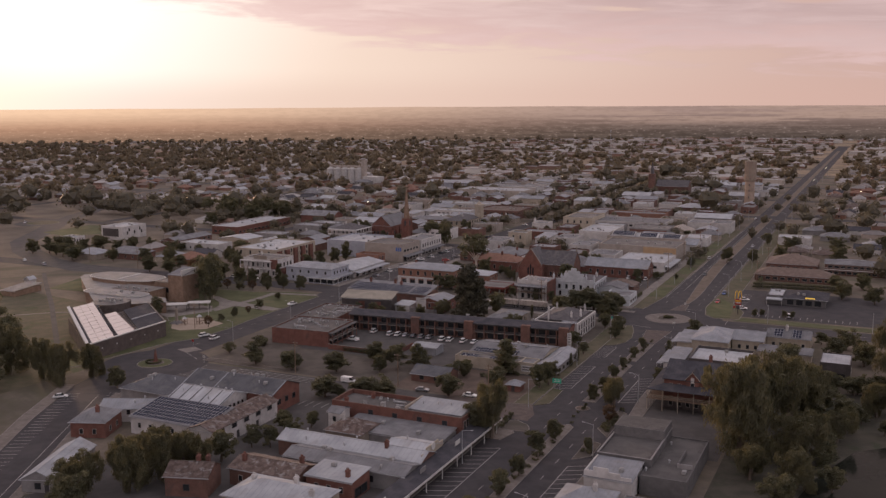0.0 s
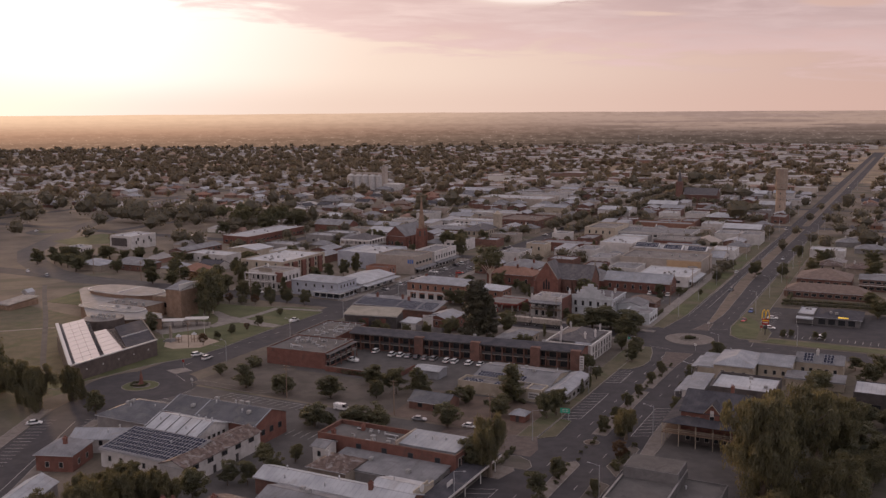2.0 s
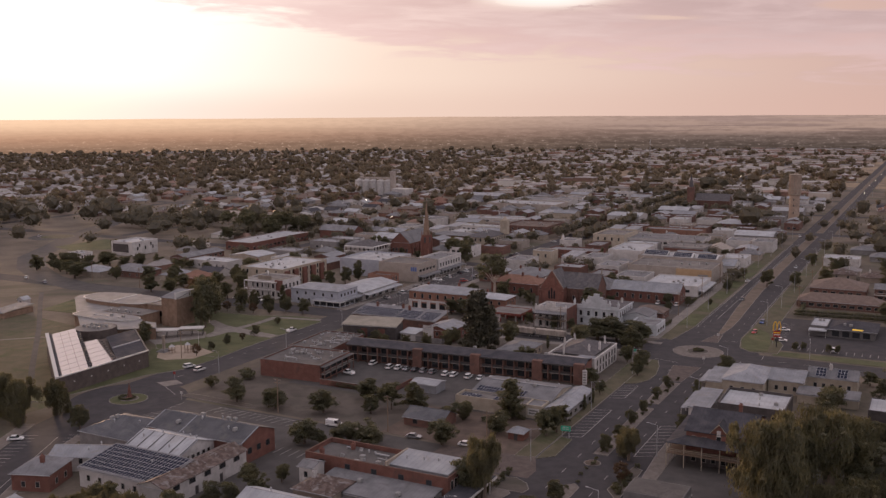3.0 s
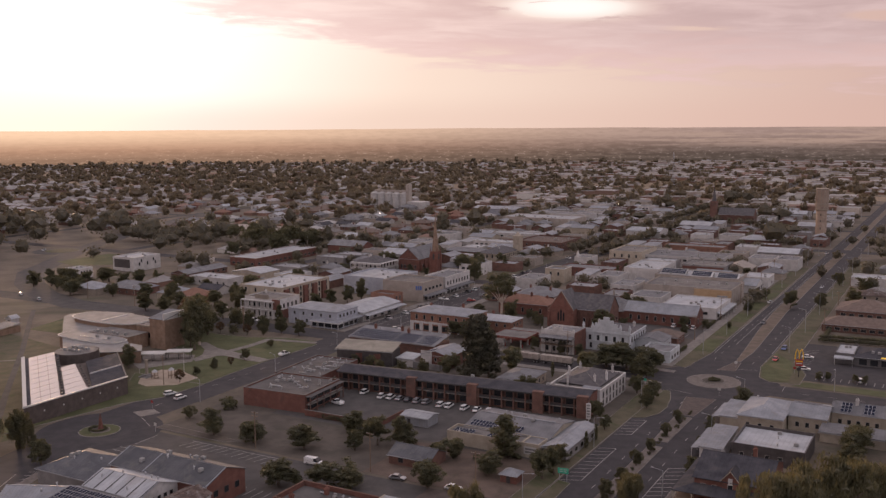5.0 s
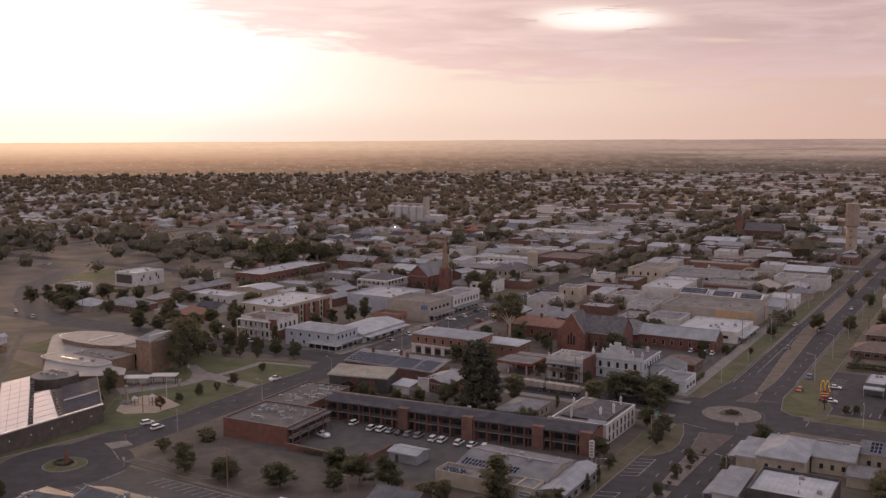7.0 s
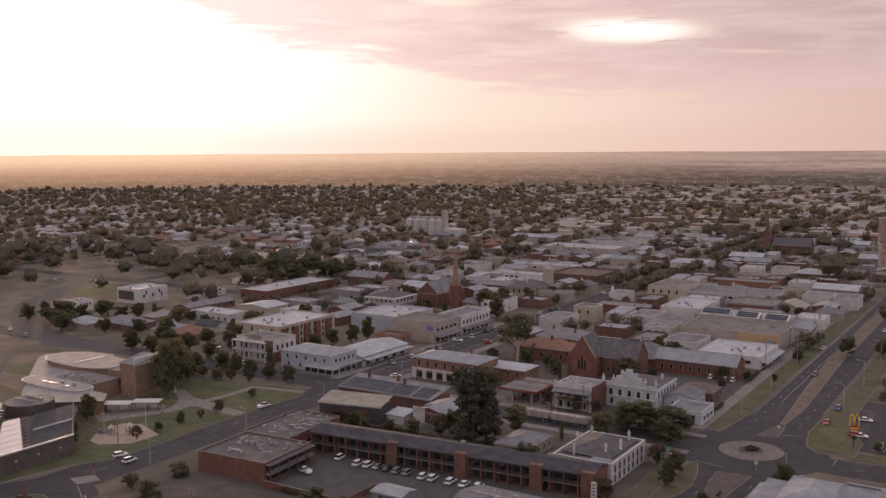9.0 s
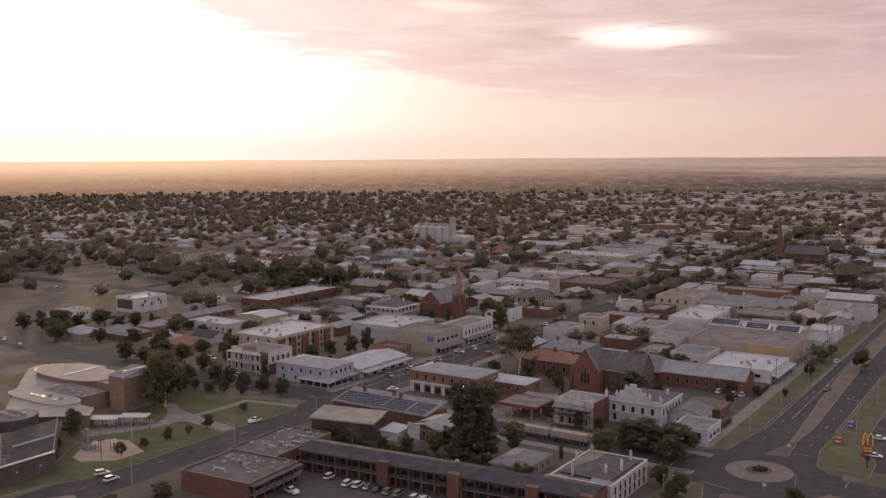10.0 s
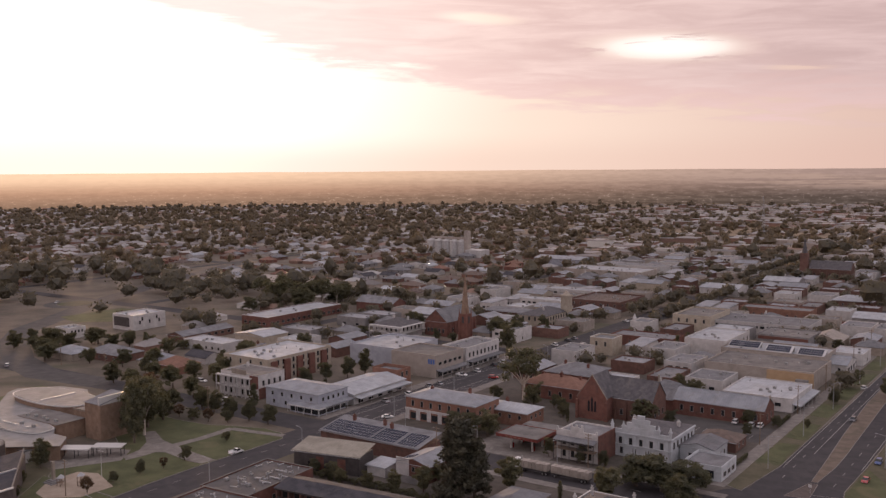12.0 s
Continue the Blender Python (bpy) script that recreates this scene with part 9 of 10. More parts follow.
def car(kind, paint, m, where, group=""):
    body, glass, L, W, sill = CARS[kind]
    if (kind, paint) not in PAINTED:
        me = body.copy()
        me.materials.clear()
        me.materials.append(M["car_" + paint])
        PAINTED[kind, paint] = me
    word = {"sedan": "car", "wagon": "wagon", "van": "van", "ute": "utility truck"}[kind]
    c = root("van" if kind == "van" else "car", m, f"{'charcoal' if paint == 'dark' else paint} {word} parked {where}", "van" if kind == "van" else "car", group)
    shared("body", PAINTED[kind, paint], c, Matrix.Identity(4))
    shared("glasshouse", glass, c, Matrix.Identity(4))
    for x in (-W / 2 + 0.1, W / 2 - 0.1):
        for y in (-L * 0.29, L * 0.31):
            w = shared("wheel", TYRE, c, pose(x, y, 0.33))
            shared("rim", RIM, w, Matrix.Identity(4))
        shared("headlight", LIGHT, c, pose(x * 0.78, L / 2 - 0.03, sill - 0.36))
        shared("taillight", TAIL, c, pose(x * 0.8, -L / 2 + 0.0, sill - 0.2))
    return c


def wcar(kind, paint, x, y, turn, where, group=""):
    return car(kind, paint, pose(x, y, 0.03, 0, 0, turn), where, group)


for i, (x, y, k, p) in enumerate(((-28, 376.3, "wagon", "white"), (-21.4, 371.3, "wagon", "white"), (-18.2, 370.4, "wagon", "white"), (-14.9, 369.1, "sedan", "silver"), (-11.9, 367.9, "sedan", "dark"), (-8.7, 366.2, "wagon", "silver"), (-5.4, 365.1, "wagon", "silver"), (-0.5, 362.3, "wagon", "white"), (2.4, 361.2, "wagon", "white"), (7.7, 359.1, "wagon", "white"), (11.8, 357.6, "sedan", "white"), (15.8, 356.0, "wagon", "white"))):
    wcar(k, p, x, y, -22 + (i % 3) * 2, "in front of the motel", "cars at the motel")
wcar("ute", "white", -35.5, 363, 52, "beside the motel block")
wcar("van", "white", -31.6, 305.9, -112, "in the side street car park")
wcar("sedan", "silver", -7, 296.1, -105, "on the side street")
wcar("sedan", "white", 8.2, 289.9, -108, "on the side street")
wcar("wagon", "white", -95.7, 370.6, -48, "on the park street")
wcar("wagon", "white", -90.6, 366.2, -28, "on the park street")
wcar("sedan", "white", -121.7, 291.1, -75, "on the wide west street")
for x, y, k, p, t in ((126.8, 430.2, "sedan", "red", 155), (135.4, 448.9, "wagon", "blue", 155), (140.6, 434.6, "sedan", "white", -110), (133.6, 415.8, "sedan", "white", -110), (136.4, 405.6, "wagon", "white", -20), (148.6, 399.2, "wagon", "white", -20)):
    wcar(k, p, x, y, t, "by the restaurant", "cars at the restaurant")
for x, y, k in ((97.5, 491.3, "wagon"), (102.5, 487.5, "wagon"), (105.6, 487.2, "wagon")):
    wcar(k, "white", x, y, -22, "beside the brick hall", "cars at the brick hall")
for x, y, k, p, t in ((35.8, 537.5, "sedan", "white", -110), (156.9, 552.9, "sedan", "white", -25), (-13.2, 554.5, "ute", "white", -110), (-125, 527, "wagon", "white", -100), (-112, 501, "sedan", "white", -110), (-100, 495.5, "wagon", "white", -110), (-69.6, 429.5, "ute", "white", -25), (-30, 480, "sedan", "white", -70),
                   (66, 505, "sedan", "silver", 60), (70, 509, "sedan", "white", 60), (140, 500, "wagon", "dark", 155), (-250, 560, "sedan", "white", 30), (-232, 545, "wagon", "silver", 30), (-330, 745, "sedan", "white", 10), (198, 600, "sedan", "silver", 155), (246, 742, "sedan", "white", -25)):
    wcar(k, p, x, y, t, "in the street")
crng = random.Random(5)
for i in range(40):
    side = crng.choice((0, 1))
    u, v = (-150.6, 14 + i * 7.5) if side else (-164.2, 14 + i * 7.5)
    if crng.random() < 0.62:
        car(crng.choice(("sedan", "wagon", "wagon", "ute")), crng.choice(("white", "silver", "dark", "white", "red")), gpose(u, v, 0.03, -60 if side else 60), "along the shopping street", "cars along the shopping street")
for i in range(26):
    u, v = crng.choice(((-70 + crng.uniform(0, 40), 300 + 26), (-40 + crng.uniform(0, 22), 300 + crng.uniform(0, 40)), (-30, 260 + crng.uniform(0, 60)), (-110 + crng.uniform(0, 60), 375), (-300 + crng.uniform(0, 60), 440)))
    car(crng.choice(("sedan", "wagon")), crng.choice(("white", "silver", "dark", "white", "red")), gpose(u, v, 0.03, crng.choice((0, 90))), "in a shop car park", "cars in the shop car park")


def road_train():
    """A white prime mover with two tarpaulin-covered trailers, on the cross street."""
    t = root("truck", gpose(-66.0, -6.6, 0.03, 90), "white truck hauling two tan tarpaulin-covered trailers", "truck")
    bm = bmesh.new()
    add_box(bm, -1.2, 11.2, 0.7, 1.2, 13.4, 3.1, 0.12)
    add_box(bm, -0.95, 13.4, 0.7, 0.95, 15.0, 1.9, 0.15)
    add_box(bm, -1.1, 11.3, 3.1, 1.1, 12.8, 3.7, 0.15)
    part("cab", bm, "car_white", t)
    part("windscreen", bm_box(-1.0, 13.41, 2.0, 1.0, 13.45, 2.9), "glass", t)
    part("bumper", bm_box(-1.15, 15.02, 0.4, 1.15, 15.2, 0.95, bevel=0.04), "rim", t)
    for x in (-1.08, 1.08):
        bm = bmesh.new()
        add_tube(bm, x, 10.95, 1.0, 4.2, 0.09, 0.09, 8)
        part("exhaust_stack", bm, "rim", t)
    part("chassis", bm_box(-0.5, -12.5, 0.75, 0.5, 11.1, 1.05), "dark_frame", t)
    for y0, y1 in ((1.0, 10.4), (-13.0, -0.2)):
        part("trailer_deck", bm_box(-1.22, y0, 1.06, 1.22, y1, 1.3), "dark_frame", t)
        n = int((y1 - y0) / 1.2)
        for k in range(n):
            q0, q1 = y0 + (y1 - y0) * k / n, y0 + (y1 - y0) * (k + 1) / n
            part("tarpaulin", bm_box(-1.25, q0 + 0.03, 1.3, 1.25, q1 - 0.03, 3.5 + 0.12 * (k % 2), bevel=0.12), "tan_wall", t)
    for y in (14.0, 10.9, 9.7, 2.6, 1.4, -1.6, -10.6, -11.8):
        for x in (-1.05, 1.05):
            w = shared("wheel", TYRE, t, pose(x, y, 0.5) @ Matrix.Diagonal((1.3, 1.5, 1.5, 1)))
            shared("rim", RIM, w, Matrix.Identity(4))


road_train()


# ---------------------------------------------------------------- poles, lamps, signs
def street_lamp(u, v, h, arm=1.8, turn=0.0, lit=False, label="tall grey street lamp with a single arm"):
    b = root("street_lamp", gpose(u, v, 0, turn), label, "street lamp", "street lamps")
    bm = bmesh.new()
    add_tube(bm, 0, 0, 0, h, 0.11, 0.06, 8)
    part("pole", bm, "metal", b)
    bm = bmesh.new()
    limb(bm, (0, 0, h - 0.2), (arm, 0, h + 0.25), 0.05, 0.04)
    part("arm", bm, "metal", b)
    part("lamp_head", bm_box(arm - 0.1, -0.16, h + 0.18, arm + 0.6, 0.16, h + 0.32, bevel=0.03), "lit_lamp" if lit else "metal", b)


for v in (-240, -190, -140, -90, -45):
    street_lamp(-13.6, v, 9, 2.4, 0)
    street_lamp(15.8, v + 18, 9, 2.4, 180)
for v in (36, 78, 122, 170, 215, 262, 310, 360, 420, 480, 560, 640, 730, 830, 950):
    street_lamp(-13.4, v, 10.5, 2.6, 0, v > 700)
    street_lamp(16.5, v + 20, 10.5, 2.6, 180, v > 600)
for u in (-130, -100, -70, 40, 80):
    street_lamp(u, 4.4, 8, 2.0, -90)
for v in (-110, -70, -30, 20, 60, 100, 140, 190, 240):
    street_lamp(-147, v, 8, 2.0, 180)
for u, v in ((-320, 300), (-420, 420), (-250, 620), (-380, 760), (-150, 900), (-520, 700), (120, 700), (60, 560)):
    street_lamp(u, v, 8, 1.8, 40, True, "street lamp still lit at dawn")


def power_pole(u, v, turn=0.0):
    b = root("power_pole", gpose(u, v, 0, turn), "weathered timber power pole with crossarms", "power pole", "power poles")
    bm = bmesh.new()
    add_tube(bm, 0, 0, 0, 11, 0.17, 0.12, 8)
    part("pole", bm, "timber", b)
    for z in (9.6, 10.5):
        part("crossarm", bm_box(-1.2, -0.07, z, 1.2, 0.07, z + 0.12), "timber", b)
    for x in (-1.1, -0.5, 0.5, 1.1):
        bm = bmesh.new()
        add_tube(bm, x, 0, 10.62, 10.85, 0.05, 0.03, 6)
        part("insulator", bm, "white_paint", b)


for u, v in ((-23, 60), (-23, 108), (-23, 152), (-23, 205), (-174, -100), (-60, -137), (-100, -137), (-28, -137), (-104, -13.5), (-60, 6), (24, 100), (24, 150), (-300, 4), (-340, 8), (-210, -15), (-24, 250), (24, 200)):
    power_pole(u, v)

s = root("direction_sign", gpose(-11.6, -118.6, 0, 6), "green road direction sign on two posts", "road sign")
part("panel", bm_box(-1.45, -0.05, 2.0, 1.45, 0.05, 3.5, bevel=0.02), "sign_green", s)
for x in (-1.0, 1.0):
    part("post", bm_box(x - 0.06, 0.06, 0, x + 0.06, 0.18, 3.4), "metal", s)
for i, (x, z) in enumerate(((-0.9, 3.0), (0.2, 3.0), (-0.9, 2.45), (0.2, 2.45))):
    part("bar", bm_box(x, -0.08, z, x + 0.8, -0.052, z + 0.2), "white_paint", s)
for u, v, mat, lab in ((-156, -123, "red", "red banner panel on a slim post"), (24, 22, "red", "small red sign by the restaurant"), (-20, -20, "sign_green", "green street name sign on a post"), (6, -20, "white_paint", "small white traffic sign on a post"), (3, 20, "white_paint", "small white traffic sign on a post"), (-137, -140, "white_paint", "white parking sign on a post")):
    s = root("road_sign", gpose(u, v), lab, "road sign")
    part("panel", bm_box(-0.5, -0.03, 1.9, 0.5, 0.03, 2.8, bevel=0.02), mat, s)
    part("post", bm_box(-0.04, 0.032, 0, 0.04, 0.1, 2.7), "metal", s)
f = root("flagpole", gpose(-178, -84, 0), "white flagpole with a yardarm", "flagpole")
bm = bmesh.new()
add_tube(bm, 0, 0, 0, 10, 0.09, 0.05, 8)
part("pole", bm, "white_paint", f)
part("yardarm", bm_box(-1.5, -0.04, 8.2, 1.5, 0.04, 8.28), "white_paint", f)
f.matrix_world = pose(-101.2, 400.4, 0, 0, 0, -25)
for x, y, h in ((-109, 391, 2.6), (-103, 392, 3.2)):
    s = root("play_tower", pose(x, y, 0.1, 0, 0, -25), "small timber playground tower", "playground")
    for dx in (-0.8, 0.8):
        for dy in (-0.8, 0.8):
            part("post", bm_box(dx - 0.08, dy - 0.08, 0, dx + 0.08, dy + 0.08, h), "timber", s)
    part("deck", bm_box(-0.9, -0.9, 1.2, 0.9, 0.9, 1.32), "timber", s)
    bm = bmesh.new()
    add_tube(bm, 0, 0, h, h + 1.0, 1.5, 0.05, 4)
    part("roof", bm, "metal", s)
m_ = root("memorial", pose(-113.0, 393.5, 0.1, 0, 0, -25), "stepped dark stone memorial", "memorial")
for i in range(3):
    part("step", bm_box(-2.2 + i * 0.5, -2.2 + i * 0.5, i * 0.35, 2.2 - i * 0.5, 2.2 - i * 0.5, i * 0.35 + 0.34), "grey_wall", m_)
part("column", bm_box(-0.45, -0.45, 1.05, 0.45, 0.45, 6.5, bevel=0.05), "stone", m_)

# ---------------------------------------------------------------- the rest of the town
rng = random.Random(2024)
TAKEN += [(-14, -400, 19, 2000), (-500, -13, 500, 6), (-168, -140, -147, 1600), (-902, 147, -166, 161), (-900, 382, 900, 397), (-200, -260, 200, -5), (-300, -110, -165, -10)]
STREETS_U = [-158 - 160 * k for k in range(1, 16)] + [160 * k for k in range(1, 12)]
STREETS_V = [530 + 145 * k for k in range(0, 22)] + [245]


def free(u, v, w, d):
    a, b, c, e = u - w / 2, v - d / 2, u + w / 2, v + d / 2
    for q in TAKEN:
        if a < q[2] and c > q[0] and b < q[3] and e > q[1]:
            return False
    return True


def seen(u, v, margin=6.0):
    """Within the wedge of country that lies ahead of the flight."""
    p = at(u, v)
    ang = math.degrees(math.atan2(p.x - 20, p.y - 20))
    return -36 - margin < ang < 26 + margin and p.y > 150


def near_road(u, v):
    """Inside the curving north-west road."""
    P = [(-290, -4), (-330, -8), (-372, 4), (-412, 26), (-449, 56), (-478, 100), (-513, 150), (-560, 240), (-640, 420)]
    for (a, b), (c, d) in zip(P, P[1:]):
        q, r = Vector((c - a, d - b)), Vector((u - a, v - b))
        t = max(0, min(1, q.dot(r) / q.length_squared))
        if (r - q * t).length < 17:
            return True
    return False


# street grid further out
bm = bmesh.new()
for su in STREETS_U:
    v0, v1 = (162, 2600) if su < 0 else (-100, 2400)
    add = [at(su - 5, v0, 0.008), at(su + 5, v0, 0.008), at(su + 5, v1, 0.008), at(su - 5, v1, 0.008)]
    bm.faces.new([bm.verts.new(p) for p in add])
structure("streets_along", bm, "asphalt", "narrow asphalt streets between the houses", "road")
bm = bmesh.new()
for sv in STREETS_V[:-1]:
    add = [at(-2600, sv - 5, 0.004), at(1800, sv - 5, 0.004), at(1800, sv + 5, 0.004), at(-2600, sv + 5, 0.004)]
    bm.faces.new([bm.verts.new(p) for p in add])
structure("streets_across", bm, "asphalt", "narrow asphalt cross streets between the houses", "road")


def on_street(u, v, pad):
    return any(abs(u - s) < pad for s in STREETS_U) or any(abs(v - s) < pad for s in STREETS_V[:-1])


# prototypes of houses and shops with their parts, copied over the nearer blocks
HOUSES = []
for i, (w, d, h, wall, roof, kind, rise) in enumerate(((14, 11, 3.0, "brick_dark", "grey_roof", "hip", 2.4), (16, 11, 3.0, "cream_wall", "zinc", "hip", 2.2), (13, 12, 3.0, "brick_red", "tile_red", "hip", 2.6), (15, 10, 3.0, "white_wall", "dark_roof", "gable_u", 2.2),
                                                       (17, 12, 3.0, "brick_orange", "tile_brown", "hip", 2.6), (12, 14, 3.0, "white_wall", "white_roof", "gable_v", 2.0), (18, 12, 3.1, "grey_wall", "grey_roof", "hip", 2.4), (14, 12, 3.0, "stone", "rust_roof", "hip", 2.4))):
    HOUSES.append(("house", {"grey_roof": "house with a grey hipped iron roof", "zinc": "cream house with a pale iron roof", "tile_red": "brick house with red tiled roof", "dark_roof": "white house with dark gable roof", "tile_brown": "brick house with brown tiled roof",
                             "white_roof": "white house with white gable roof", "rust_roof": "stone house with rusty iron roof"}[roof], w, d, h, wall, roof, kind, rise))
SHOPSET = []
for w, d, h, wall, roof, kind, rise, label in ((14, 18, 5.0, "white_wall", "white_roof", "flat", 0, "white flat-roofed shop in the town"), (11, 22, 4.8, "brick_dark", "grey_roof", "flat", 0, "brick shop with grey flat roof"), (20, 15, 5.2, "cream_wall", "zinc", "gable_u", 2.0, "cream store with pale gable roof"),
                                               (12, 17, 4.6, "brick_dark", "zinc", "gable_v", 1.6, "brick shop with pale iron gable roof"), (18, 14, 5.0, "tan_wall", "membrane", "flat", 0, "tan flat-roofed shop in the town"), (13, 20, 6.6, "white_wall", "grey_roof", "flat", 0, "two-storey white shop with grey roof"), (26, 20, 5.8, "grey_wall", "white_roof", "gable_u", 2.4, "grey warehouse with white roof"),
                                               (16, 13, 4.6, "brick_dark", "zinc", "flat", 0, "dark brick shop with pale flat iron roof"), (13, 11, 4.2, "stone", "grey_roof", "hip", 2.6, "stone shop with grey hipped roof"), (9, 20, 4.6, "white_wall", "zinc", "skillion", 1.0, "narrow white shop with sloping iron roof"), (22, 14, 5.0, "grey_wall", "zinc", "flat", 0, "wide grey store with pale flat roof"), (16, 20, 4.8, "white_wall", "grey_roof", "flat", 0, "white store with grey flat roof")):
    SHOPSET.append(("shop", label, w, d, h, wall, roof, kind, rise))
MADE = {}


def place(spec, u, v, turn):
    name, label, w, d, h, wall, roof, kind, rise = spec
    cat = "shop" if name == "shop" else "house"
    if spec not in MADE:
        win = (("front", 2, "wide" if name == "shop" else "small", 1.0), ("right", 1, "small", 1.1)) + ((("front", 3, "wide", 3.9),) if h > 6.2 else ())
        MADE[spec] = building(name, label, cat, u, v, w, d, h, wall, roof, kind, rise, windows=win, units=2 if name == "shop" and kind == "flat" else 0, vents=1 if name == "shop" else 0,
                              chimneys=((w * 0.2, d * 0.1),) if kind == "hip" else (), turn=turn, group="town " + cat + "s", lite=True)
        return
    copy_thing(MADE[spec], gpose(u, v, 0, turn))
    take(u, v, w, d)


count = 0
for i in range(9000):
    if count >= 235:
        break
    u, v = rng.uniform(-330, -14), rng.uniform(100, 660)
    s = rng.choice(SHOPSET)
    if abs(u + 158) < 30 and rng.random() < 0.5:
        continue
    if on_street(u, v, 17) or not seen(u, v) or not free(u, v, s[2] + 2, s[3] + 2):
        continue
    place(s, u, v, rng.choice((0, 180)))
    count += 1
count = 0
for i in range(12000):
    if count >= 165:
        break
    u, v = rng.choice(((rng.uniform(-720, -265), rng.uniform(10, 560)), (rng.uniform(24, 330), rng.uniform(24, 760)), (rng.uniform(-720, -265), rng.uniform(10, 560))))
    s = rng.choice(HOUSES)
    if on_street(u, v, 14) or near_road(u, v) or not seen(u, v) or not free(u, v, s[2] + 3, s[3] + 5):
        continue
    if -560 < u < -350 and 110 < v < 285 or -640 < u < -412 and 10 < v < 240 or -425 < u < -368 and 10 < v < 125:
        continue
    place(s, u, v, rng.choice((0, 90, 180, 0)) + rng.uniform(-2, 2))
    count += 1

# far houses, joined
verts, faces, mats = [], [], []


def far_house(p, ang, w, d, h, rise, flat=False):
    c, s = math.cos(ang), math.sin(ang)

    def P(x, y, z):
        return (p.x + x * c - y * s, p.y + x * s + y * c, z)
    n = len(verts)
    x, y = w / 2, d / 2
    verts.extend([P(-x, -y, 0), P(x, -y, 0), P(x, y, 0), P(-x, y, 0), P(-x, -y, h), P(x, -y, h), P(x, y, h), P(-x, y, h)])
    for q in ((0, 1, 5, 4), (1, 2, 6, 5), (2, 3, 7, 6), (3, 0, 4, 7)):
        faces.append(tuple(n + k for k in q))
        mats.append(0)
    n = len(verts)
    o = 0.5
    e = h - 0.15 if not flat else h + 0.1
    if flat:
        verts.extend([P(-x, -y, e), P(x, -y, e), P(x, y, e), P(-x, y, e)])
        faces.append((n, n + 1, n + 2, n + 3))
        mats.append(1)
    else:
        r = max((w - d) / 2, 0.1)
        verts.extend([P(-x - o, -y - o, e), P(x + o, -y - o, e), P(x + o, y + o, e), P(-x - o, y + o, e), P(-r, 0, h + rise), P(r, 0, h + rise)])
        for q in ((0, 1, 5, 4), (2, 3, 4, 5)):
            faces.append(tuple(n + k for k in q))
            mats.append(1)
        for q in ((1, 2, 5), (3, 0, 4)):
            faces.append(tuple(n + k for k in q))
            mats.append(1)


spots = []
for bu in range(-2600, 1600, 20):
    for bv in range(60, 3000, 26):
        u, v = bu + rng.uniform(-4, 4), bv + rng.uniform(-4, 4)
        p = at(u, v)
        if not seen(u, v, 3) or p.y > 2300 or on_street(u, v, 11) or near_road(u, v):
            continue
        if u > 150 and v > 1150 - 0.3 * (u - 150):
            continue
        if v > 2150 + 0.25 * abs(u + 500) or rng.random() < 0.06:
            continue
        if u > -260 and v < 660 and u < 20:
            continue
        if -640 < u < -400 and v < 260 or -425 < u < -368 and v < 125:
            continue
        if not free(u, v, 17, 14):
            continue
        spots.append((u, v))
        far = p.y
        big = (-420 < u < 30 and 560 < v < 900 and rng.random() < 0.5) or (-700 < u < 100 and 1150 < v < 2000 and rng.random() < 0.6)
        if big:
            far_house(p, radians(GRID), rng.uniform(18, 40), rng.uniform(14, 26), rng.uniform(4.5, 7), 1.2, rng.random() < 0.6)
        elif rng.random() < (0.85 if v < 700 else 0.42 if u < -600 else 0.58):
            far_house(p, radians(GRID + rng.choice((0, 90)) + rng.uniform(-3, 3)), rng.uniform(11, 18), rng.uniform(9, 12), 3.0, rng.uniform(1.6, 2.8))
me = bpy.data.meshes.new("far_houses")
me.from_pydata(verts, [], faces)
me.materials.append(M["far_walls"])
me.materials.append(M["far_roofs"])
me.polygons.foreach_set("material_index", mats)
tagged(new("far_houses", me), "far suburb of low houses with mixed roofs", "houses", kind="stuff")


